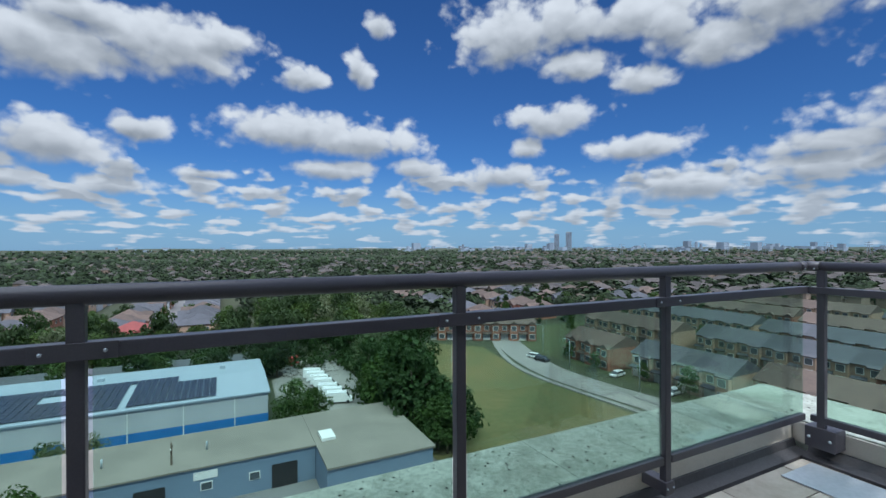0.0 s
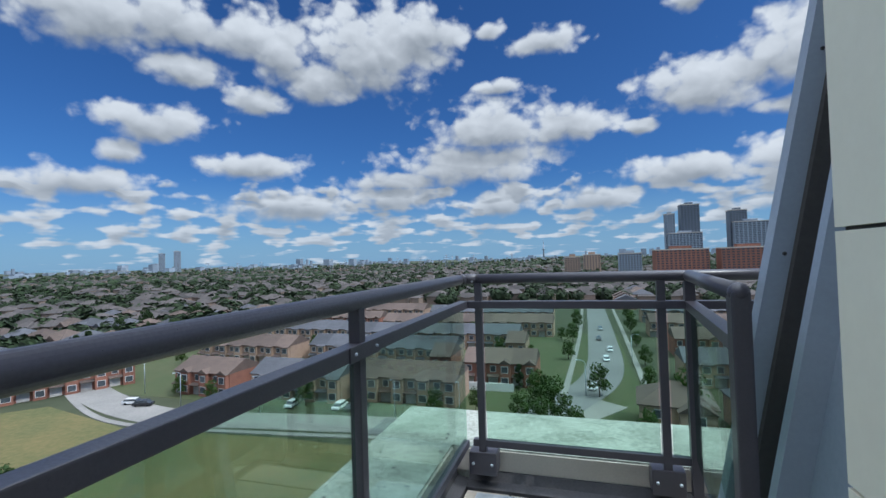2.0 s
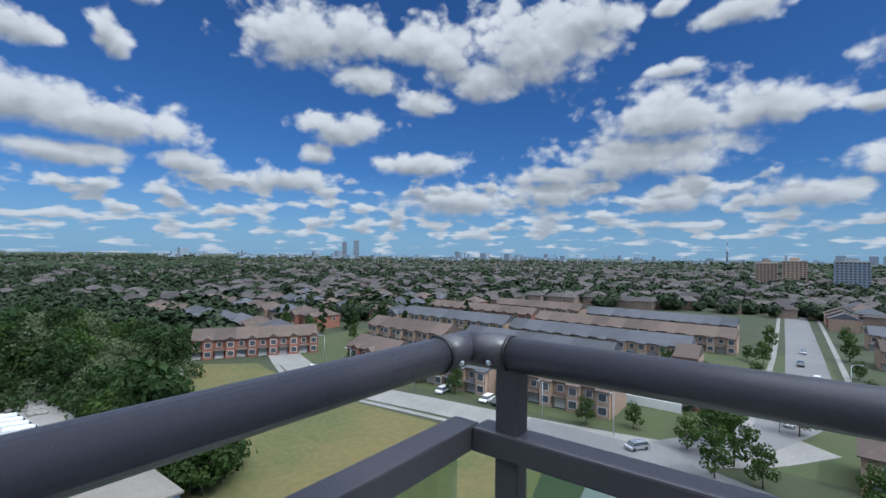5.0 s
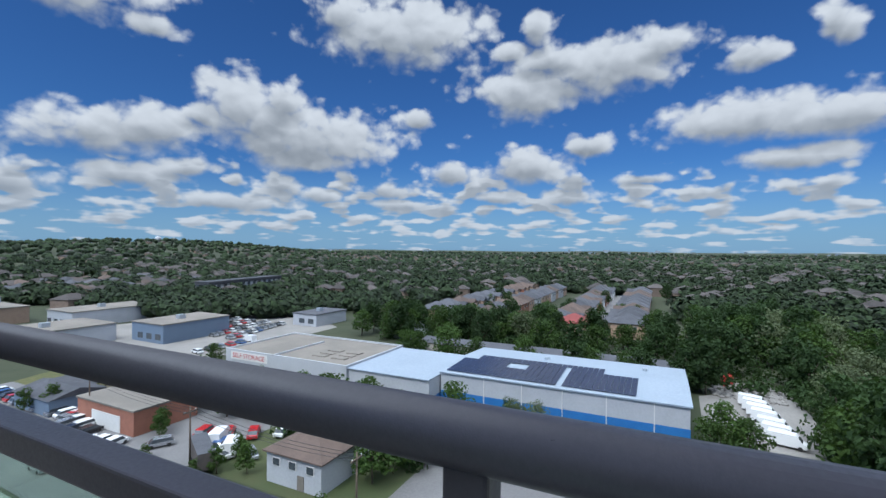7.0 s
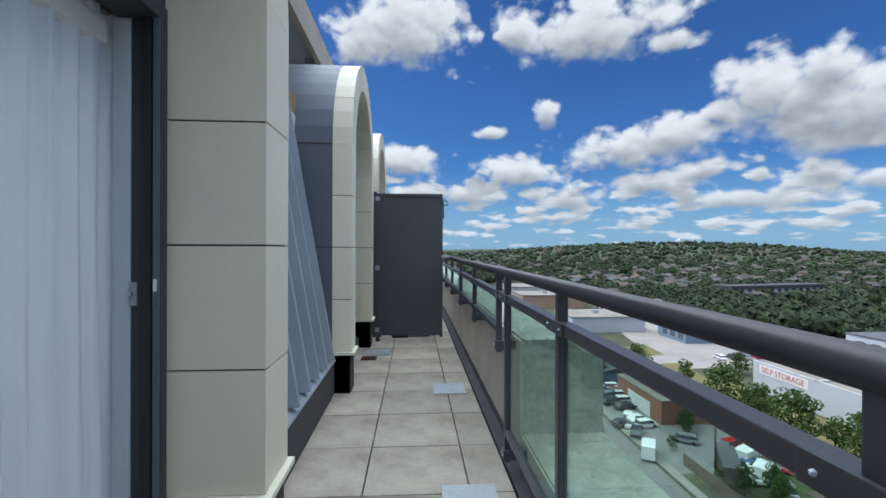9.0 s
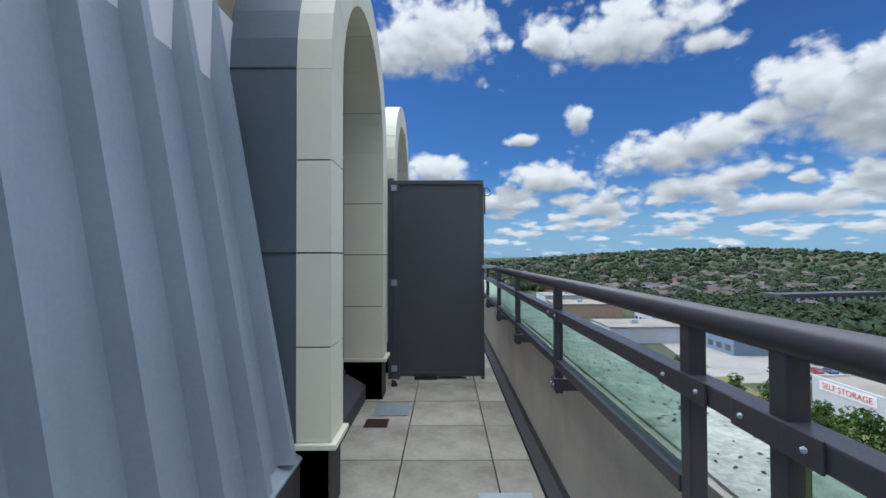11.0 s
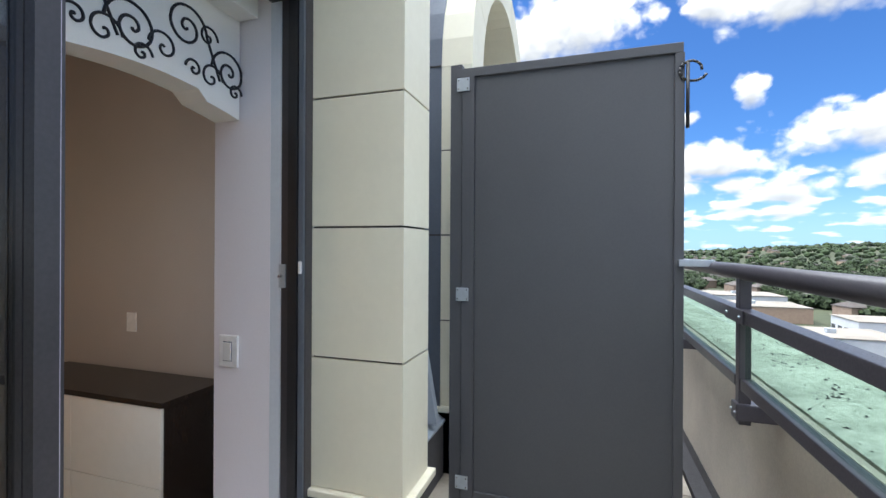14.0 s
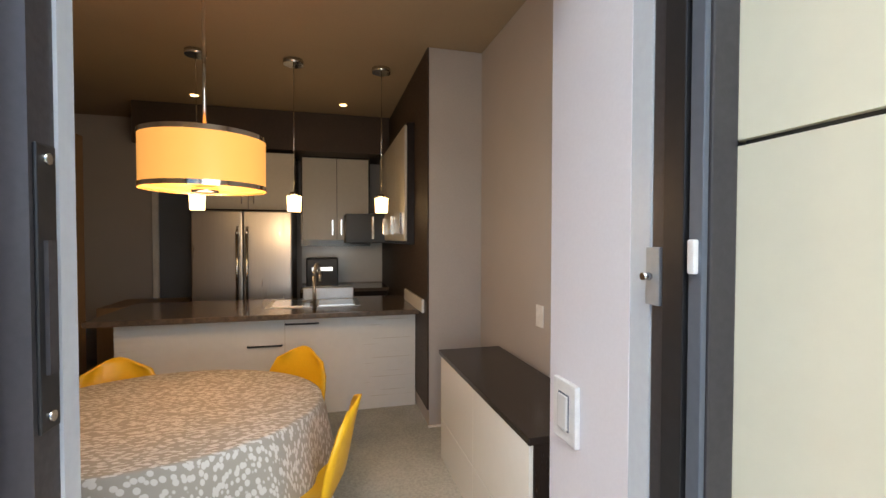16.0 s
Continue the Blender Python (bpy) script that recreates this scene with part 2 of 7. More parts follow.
RAIL = material("rail_paint", (0.062, 0.057, 0.067), (0.050, 0.046, 0.055), 0.34, 0.0, 2.0, 160, 0.05, 0.4)
RAILGLASS = glass("tinted_glass", (0.76, 0.875, 0.82), 0.0, 0.0, 0.3)
CONCRETE = material("weathered_concrete", (0.50, 0.50, 0.45), (0.30, 0.31, 0.27), 0.9, 0, 2.6, 60, 0.3, 0.45)
PAVER = material("paver_concrete", (0.41, 0.37, 0.31), (0.20, 0.175, 0.145), 0.88, 0, 1.7, 30, 0.2, 0.85, rand=0.2)
BED = material("dark_joint", (0.06, 0.055, 0.05), None, 0.95)
MEMBRANE = material("dark_membrane", (0.06, 0.058, 0.062), (0.045, 0.042, 0.045), 0.8, 0, 4, 80, 0.2)
STUCCO = material("beige_stucco", (0.52, 0.47, 0.40), (0.40, 0.36, 0.31), 0.92, 0, 2.0, 90, 0.15, 0.7)
GRAVEL = material("mossy_concrete_ledge", (0.47, 0.48, 0.415), (0.20, 0.212, 0.175), 0.95, 0, 4, 38, 0.6, 0.5)
CREAM = material("cream_panel", (0.80, 0.76, 0.60), (0.75, 0.71, 0.56), 0.55, 0, 1.6, 30, 0.03, 0.7, rand=0.05)
CREAMCAP = material("cream_trim", (0.80, 0.76, 0.62), (0.74, 0.70, 0.56), 0.5, 0, 2, 30, 0.03)
CLAD = material("blue_grey_metal", (0.33, 0.375, 0.43), (0.28, 0.32, 0.37), 0.45, 0.2, 1.2, 60, 0.03, 0.7)
CLADDARK = material("slate_metal", (0.13, 0.15, 0.185), (0.11, 0.13, 0.16), 0.5, 0.2, 1.2, 60, 0.03, 0.7)
SCREENM = material("charcoal_panel", (0.075, 0.077, 0.085), (0.066, 0.067, 0.075), 0.55, 0, 1.5, 120, 0.05, 0.7)
FRAME = material("dark_door_frame", (0.055, 0.05, 0.055), (0.04, 0.038, 0.042), 0.4, 0, 3, 90, 0.05)
VINYL = material("pale_vinyl", (0.62, 0.66, 0.70), (0.57, 0.60, 0.65), 0.4, 0, 3, 60, 0.02)
# dark screen frame's edge, with skylight put into its paler colour
SKYLITEDGE = material("skylit_frame_edge", (0.46, 0.43, 0.50), (0.42, 0.39, 0.46), 0.45, 0, 3, 60, 0.02)
PLASTER = material("lavender_white_plaster", (0.80, 0.77, 0.80), (0.77, 0.74, 0.77), 0.85, 0, 1.5, 120, 0.05)
WALLPAINT = material("taupe_wall_paint", (0.46, 0.42, 0.39), (0.42, 0.38, 0.35), 0.85, 0, 1.5, 120, 0.05)
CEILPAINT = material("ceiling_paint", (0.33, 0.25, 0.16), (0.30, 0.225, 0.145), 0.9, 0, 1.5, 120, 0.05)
BROWNPAINT = material("dark_brown_paint", (0.05, 0.031, 0.021), (0.04, 0.026, 0.018), 0.6, 0, 2, 60, 0.05)
PLANK = material("grey_wood_plank", (0.64, 0.585, 0.51), (0.55, 0.50, 0.44), 0.45, 0, 0.8, 3, 0.0, 0.6, rand=0.12, stretch=(1, 9, 1))
CURTAIN = material("white_curtain", (0.86, 0.86, 0.90), (0.82, 0.82, 0.86), 0.95, 0, 3, 200, 0.05)
FABRIC = material("white_valance_fabric", (0.82, 0.80, 0.76), (0.76, 0.74, 0.70), 0.95, 0, 3, 200, 0.1)
INK = material("black_scroll_print", (0.03, 0.03, 0.035), None, 0.9, bump=0)
GLOSSWHITE = material("gloss_white_lacquer", (0.76, 0.75, 0.72), (0.72, 0.71, 0.68), 0.2, 0, 1, 20, 0.0)
ESPRESSO = material("espresso_wood", (0.025, 0.018, 0.016), (0.018, 0.013, 0.012), 0.22, 0, 2, 30, 0.0, stretch=(1, 8, 1))
GRANITE = material("brown_granite", (0.16, 0.12, 0.09), (0.04, 0.032, 0.028), 0.14, 0, 30, 160, 0.0, 0.5)
STEEL = material("stainless_steel", (0.42, 0.405, 0.385), (0.39, 0.375, 0.36), 0.33, 1.0, 1, 60, 0.0, stretch=(1, 1, 0.05))
CHROME = material("chrome", (0.75, 0.74, 0.72), None, 0.12, 1.0, bump=0)
GALV = material("galvanised_plate", (0.46, 0.50, 0.54), (0.38, 0.42, 0.46), 0.45, 0.5, 3, 40, 0.08)
BLACK = material("black_plastic", (0.02, 0.02, 0.022), None, 0.4, bump=0)
YELLOW = material("yellow_plastic", (0.78, 0.44, 0.02), (0.72, 0.40, 0.02), 0.35, 0, 2, 60, 0.02)
WHITEMETAL = material("white_metal", (0.86, 0.85, 0.83), None, 0.4, bump=0)
SHADE = glow("lit_lamp_shade", (0.95, 0.44, 0.11), 0.21)
BULB = glow("lit_glass_shade", (1.0, 0.66, 0.30), 1.6)
PANE = glass("door_glass", (0.62, 0.66, 0.69), 0.28)
OAK = material("warm_oak_cabinet", (0.34, 0.22, 0.12), (0.26, 0.16, 0.09), 0.5, 0, 2, 30, 0.04, stretch=(6, 6, 0.6))
CABWHITE = material("cream_cabinet", (0.56, 0.53, 0.47), (0.52, 0.49, 0.43), 0.35, 0, 1, 30, 0.0)


def cloth_material():
    m = material("leaf_print_tablecloth", (0.58, 0.57, 0.54), (0.54, 0.53, 0.50), 0.85, 0, 3, 200, 0.05)
    n = Net(m.node_tree)
    at = n.nodes.new("ShaderNodeTexCoord").outputs["Object"]
    leaf = None
    for turn in (0.6, -0.7, 2.0):
        mp = n.nodes.new("ShaderNodeMapping")
        mp.inputs["Rotation"].default_value, mp.inputs["Scale"].default_value = (0, 0, turn), (72, 24, 24)
        mp.inputs["Location"].default_value = (turn * 3, turn, 0)
        n.put(mp.inputs[0], at)
        v = n.nodes.new("ShaderNodeTexVoronoi")
        v.inputs["Scale"].default_value = 1.0
        n.put(v.inputs["Vector"], mp.outputs[0])
        k = n.ramp(v.outputs["Distance"], 0.27, 0.35, 1.0, 0.0)
        leaf = k if leaf is None else n.math("MAXIMUM", leaf, k)
    bsdf = n.nodes["Principled BSDF"]
    n.put(bsdf.inputs["Base Color"], n.mix(leaf, (0.33, 0.31, 0.275), (0.58, 0.57, 0.55)))
    return m


CLOTH = cloth_material()


# ---- mesh helpers ----
def part(name, bm, mat, parent=None, label=""):
    me = bpy.data.meshes.new(name)
    bm.to_mesh(me)
    bm.free()
    for m in (mat if isinstance(mat, (list, tuple)) else [mat]):
        me.materials.append(m)
    ob = new(name, me)
    if parent is not None:
        ob.parent = parent
    return tagged(ob, label)


def thing(name, label, category, at=(0, 0, 0), turn=0, group="", kind=""):
    e = new(name)
    e.empty_display_size = 0.1
    e.matrix_world = pose(*at, 0, 0, turn)
    return tagged(e, label, category, group, kind)


def box(bm, x0, y0, z0, x1, y1, z1, bevel=0.0, mi=0):
    c = [bm.verts.new((x, y, z)) for z in (z0, z1) for y in (y0, y1) for x in (x0, x1)]
    fs = [bm.faces.new([c[i] for i in q]) for q in ((0, 2, 3, 1), (4, 5, 7, 6), (0, 1, 5, 4), (2, 6, 7, 3), (0, 4, 6, 2), (1, 3, 7, 5))]
    for f in fs:
        f.material_index = mi
    if bevel:
        es = list({e for f in fs for e in f.edges})
        bmesh.ops.bevel(bm, geom=es, offset=bevel, segments=2, profile=0.6, affect="EDGES")
    return bm


def bx(x0, y0, z0, x1, y1, z1, bevel=0.0):
    return box(bmesh.new(), min(x0, x1), min(y0, y1), min(z0, z1), max(x0, x1), max(y0, y1), max(z0, z1), bevel)


def rod(bm, a, b, r, n=10, r2=None, smooth=True, cap=True):
    a, b = Vector(a), Vector(b)
    m = Matrix.Translation((a + b) / 2) @ (b - a).to_track_quat("Z", "Y").to_matrix().to_4x4()
    got = bmesh.ops.create_cone(bm, cap_ends=cap, segments=n, radius1=r, radius2=r if r2 is None else r2, depth=(b - a).length, matrix=m)
    if smooth:
        for f in {f for v in got["verts"] for f in v.link_faces}:
            f.smooth = len(f.verts) == 4
    return bm


def tube(bm, pts, r, n=8):
    for a, b in zip(pts, pts[1:]):
        rod(bm, a, b, r, n)
    for p in pts[1:-1]:
        bmesh.ops.create_icosphere(bm, subdivisions=1, radius=r, matrix=Matrix.Translation(p))
    return bm


def prism(bm, outline, axis, lo, hi, mi=0):
    """Extrudes an outline (pairs) along an axis, 0 1 or 2."""
    def at(p, d):
        v = [*p]
        v.insert(axis, d)
        return bm.verts.new(v)
    a, b = [at(p, lo) for p in outline], [at(p, hi) for p in outline]
    fs = [bm.faces.new(a), bm.faces.new(b)]
    for i in range(len(a)):
        j = (i + 1) % len(a)
        fs.append(bm.faces.new((a[i], a[j], b[j], b[i])))
    for f in fs:
        f.material_index = mi
    bmesh.ops.recalc_face_normals(bm, faces=fs)
    return bm


def structure(name, bm, mat, label="", category=""):
    return tagged(part(name, bm, mat), label, category, "", "structure")


# ================= the terrace =================
def building_shell():
    """The tower below and behind the terrace."""
    bm = bmesh.new()
    box(bm, -22, -4.30, -32, 0.34, 40, -0.12)
    structure("tower_block", bm, CONCRETE, "concrete body of the tower under the terrace", "building")
    structure("terrace_bed", bx(-1.9, -3.75, -0.11, -0.12, 16, -0.045), BED, "dark bed under the pavers", "floor")


building_shell()


def arch_outline(y0, y1, base, spring, n=20):
    r, c = (y1 - y0) / 2, (y0 + y1) / 2
    return [(y0, base)] + [(c - r * math.cos(math.pi * i / n), spring + r * math.sin(math.pi * i / n)) for i in range(n + 1)] + [(y1, base)]


SPRING, FRONT, PLANE = 2.37, -1.45, -1.84
COURSES = (0.395, 0.895, 1.392, 1.885, 2.375)


def block(pts_a, pts_b, x0, x1, gap=0.004):
    """A panel between two radial or level cuts: a quad of (y, z) pairs, run from x0 to x1."""
    bm = bmesh.new()
    quad = [*pts_a, *pts_b]
    c = (sum(p[0] for p in quad) / 4, sum(p[1] for p in quad) / 4)
    quad = [(p[0], p[1] + (gap if p[1] < c[1] else -gap)) for p in quad]
    return prism(bm, quad, 0, x0, x1)


def arch_surround(y0, y1, w):
    """Cream panelled arch with dark plinths; the opening runs from y0 to y1, the piers are w wide."""
    a = thing("arch_surround", "cream panelled arch surround with dark joints and dark plinths", "arch", kind="structure")
    c, r = (y0 + y1) / 2, (y1 - y0) / 2
    core = bmesh.new()
    inner, outer = arch_outline(y0 + -0.012, y1 + 0.012, 0.0, SPRING), arch_outline(y0 - w + 0.012, y1 + w - 0.012, 0.0, SPRING)
    for (a0, a1), (b0, b1) in zip(zip(inner, inner[1:]), zip(outer, outer[1:])):
        prism(core, [a0, a1, b1, b0], 0, PLANE + 0.01, FRONT - 0.012)
    part("joint_core", core, BED, a)
    for side, e in ((y0 - w, y0), (y1, y1 + w)):
        for z0, z1 in zip(COURSES, COURSES[1:]):
            part("panel", block([(side, z0), (e, z0)], [(e, z1), (side, z1)], PLANE, FRONT), CREAM, a)
        part("plinth", bx(PLANE - 0.02, side + 0.012, 0.0, FRONT - 0.015, e - 0.012, 0.37, 0.004), MEMBRANE, a)
        part("cap", bx(PLANE, side - 0.025, 0.365, FRONT + 0.03, e + 0.025, 0.395, 0.006), CREAMCAP, a)
    k = 7
    for i in range(k):
        bm = bmesh.new()
        for j in range(3):
            t0, t1 = (math.pi * (i + (j + d) / 3) / k for d in (0, 1))
            t0 += 0.0025 if j == 0 else 0
            t1 -= 0.0025 if j == 2 else 0
            q = [(c - rr * math.cos(t), SPRING + rr * math.sin(t)) for rr, t in ((r, t0), (r, t1), (r + w, t1), (r + w, t0))]
            prism(bm, q, 0, PLANE, FRONT)
        part("voussoir", bm, CREAM, a)
    # metal cheeks and hood that run back into the sloping roof
    hood = bmesh.new()
    out2 = arch_outline(y0 - w - 0.004, y1 + w + 0.004, 0.36, SPRING)
    in2 = arch_outline(y0 - w + 0.02, y1 + w - 0.02, 0.36, SPRING)
    for (a0, a1), (b0, b1) in zip(zip(in2, in2[1:]), zip(out2, out2[1:])):
        prism(hood, [a0, a1, b1, b0], 0, -2.255, -1.635)
    part("cheek", hood, CLADDARK, a)
    seam = bmesh.new()
    for z in COURSES[2::2]:
        for y in (y0 - w - 0.006, y1 + w + 0.006):
            box(seam, -2.2, y - 0.003, z - 0.004, -1.636, y + 0.003, z + 0.004)
    part("seam", seam, BED, a)
    return a


arch_surround(-1.72, 0.30, 0.31)
arch_surround(3.027, 4.711, 0.265)
arch_surround(5.965, 7.65, 0.265)


def mansard(y0, y1, x0=-1.655, lean=math.tan(radians(10.0))):
    """Sloping ribbed metal roof between two arches, on a dark kerb."""
    z0, z1 = 0.34, 4.1
    bm = bmesh.new()
    prism(bm, [(x0, z0), (x0 - lean * (z1 - z0), z1), (x0 - lean * (z1 - z0) - 0.12, z1), (x0 - 0.12, z0)], 1, y0, y1)
    roof = structure("mansard_roof", bm, CLAD, "blue-grey standing seam metal mansard roof", "roof")
    n = max(1, int((y1 - y0) / 0.29))
    for i in range(n):
        y = y0 + (i + 0.5) * (y1 - y0) / n
        rb = bmesh.new()
        for j in range(1):
            lo, hi = 0.024, 0.042
            vs = []
            for z in (z0 + 0.03, z1):
                x = x0 - lean * (z - z0)
                vs.append([rb.verts.new(p) for p in ((x, y - hi, z), (x + 0.075, y - lo, z), (x + 0.075, y + lo, z), (x, y + hi, z))])
            for q in range(3):
                rb.faces.new((vs[0][q], vs[0][q + 1], vs[1][q + 1], vs[1][q]))
            rb.faces.new(vs[1])
            rb.faces.new(vs[0][::-1])
        part("rib", rb, CLAD, roof)
        bolt = bmesh.new()
        bmesh.ops.create_icosphere(bolt, subdivisions=1, radius=0.008, matrix=Matrix.Translation((x0 + 0.012, y + 0.10, z0 + 0.10)))
        part("bolt", bolt, GALV, roof)
    structure("roof_kerb", bx(-1.95, y0, 0, x0 + 0.045, y1, 0.31, 0.006), MEMBRANE, "dark metal kerb at the foot of the roof", "kerb")
    structure("sill_flashing", prism(bmesh.new(), [(x0 - 0.1, 0.312), (x0 + 0.055, 0.312), (x0 + 0.055, 0.325), (x0 - 0.005, 0.36), (x0 - 0.1, 0.36)], 1, y0, y1), CLAD, "blue-grey metal sill flashing", "trim")


mansard(-2.798, -2.037, -1.54, 0.2)
mansard(0.615, 2.757)
mansard(4.981, 5.695)
mansard(7.92, 15.8)


def south_edge():
    lean = 0.2
    bm = bmesh.new()
    prism(bm, [(-1.35, 0.0), (-1.35 - lean * 4.1, 4.1), (-1.432 - lean * 4.1, 4.1), (-1.432, 0.0)], 1, -2.90, -2.83)
    e = structure("edge_flashing", bm, CLAD, "pale grey folded metal edge of the roof with bolts", "trim")
    groove = prism(bmesh.new(), [(-1.415, 0.0), (-1.415 - lean * 4.1, 4.1), (-1.60 - lean * 4.1, 4.1), (-1.60, 0.0)], 1, -2.829, -2.799)
    part("groove", groove, BED, e)
    for z in (0.6, 1.34, 2.05, 2.8):
        b = bmesh.new()
        bmesh.ops.create_icosphere(b, subdivisions=1, radius=0.008, matrix=Matrix.Translation((-1.392 - lean * z, -2.826, z)))
        part("bolt", b, BLACK, e)
    structure("wall_south", bx(-20, -2.89, 0, -2.2, -2.5, 4.1), CONCRETE, "plain end wall of the penthouse", "wall")


south_edge()


def roof_top():
    bm = bmesh.new()
    box(bm, -20, -2.9, 4.1, -2.30, 18, 4.38)
    structure("roof_cornice", bm, CLAD, "grey metal cornice above the mansard", "cornice")
    cap = bmesh.new()
    box(cap, -2.298, -2.95, 4.06, -2.22, 18, 4.46)
    structure("cornice_cap", cap, STUCCO, "beige cap along the cornice", "trim")
    r = thing("roof_rail", "thin grey guard rail on the upper roof", "railing")
    for i in range(48):
        part("post", bx(-2.55, -2.5 + i * 0.42, 4.38, -2.52, -2.47 + i * 0.42, 5.0), CLADDARK, r)
    part("top_bar", bx(-2.56, -2.6, 5.0, -2.51, 17.6, 5.05), CLADDARK, r)


roof_top()


# parapet, ledge and rail
def parapet():
    low = bmesh.new()
    box(low, -0.16, -4.30, -0.10, 0.36, 1.28, 0.20)
    box(low, -2.6, -4.30, -0.10, -0.16, -3.66, 0.20)
    structure("parapet_low", low, GRAVEL, "low concrete parapet with a wide mossy pale green ledge", "parapet")
    high = bx(-0.16, 1.282, -0.10, 0.36, 18, 0.80)
    structure("parapet_high", high, GRAVEL, "raised concrete parapet with a mossy speckled top", "parapet")
    inner = bmesh.new()
    box(inner, -0.175, -3.64, 0.06, -0.161, 1.278, 0.19)
    box(inner, -1.70, -3.659, 0.06, -0.177, -3.645, 0.19)
    box(inner, -0.185, 1.283, 0.06, -0.161, 18, 0.79)
    structure("parapet_render", inner, STUCCO, "beige rendered inner face of the parapet", "wall")
    strip = bmesh.new()
    prism(strip, [(-0.275, -0.03), (-0.275, 0.012), (-0.20, 0.03), (-0.19, 0.075), (-0.176, 0.075), (-0.176, -0.03)], 1, -3.64, 18)
    prism(strip, [(-3.54, -0.03), (-3.54, 0.012), (-3.60, 0.03), (-3.63, 0.075), (-3.644, 0.075), (-3.644, -0.03)], 0, -1.60, -0.28)
    structure("base_flashing", strip, MEMBRANE, "dark membrane upstand along the terrace edge", "trim")
    # grit and moss flecks on the ledge
    fl = bmesh.new()
    rnd = random.Random(5)
    for i in range(900):
        if i % 3:
            x, y, z = rnd.uniform(-0.14, 0.34), rnd.uniform(1.3, 7.5), 0.802
        else:
            x, y, z = rnd.uniform(-0.13, 0.33), rnd.uniform(-4.2, 1.2), 0.202
        s, a = rnd.uniform(0.004, 0.013), rnd.uniform(0, 6.3)
        dx, dy = s * math.cos(a), s * math.sin(a)
        v = [fl.verts.new(p) for p in ((x - dx, y - dy, z), (x + dy * 0.5, y - dx * 0.5, z), (x + dx, y + dy, z), (x - dy * 0.5, y + dx * 0.5, z))]
        top = fl.verts.new((x, y, z + s * 0.5))
        for q in range(4):
            fl.faces.new((v[q], v[(q + 1) % 4], top))
    tagged(part("ledge_grit", fl, MEMBRANE), "dark grit and moss flecks scattered on the ledge", "grit", "", "stuff")


parapet()
RX, RZ, MZ, RY = -0.295, 1.235, 1.085, -3.545


def collar(bm, a, b, r=0.0425):
    rod(bm, a, b, r, 20)


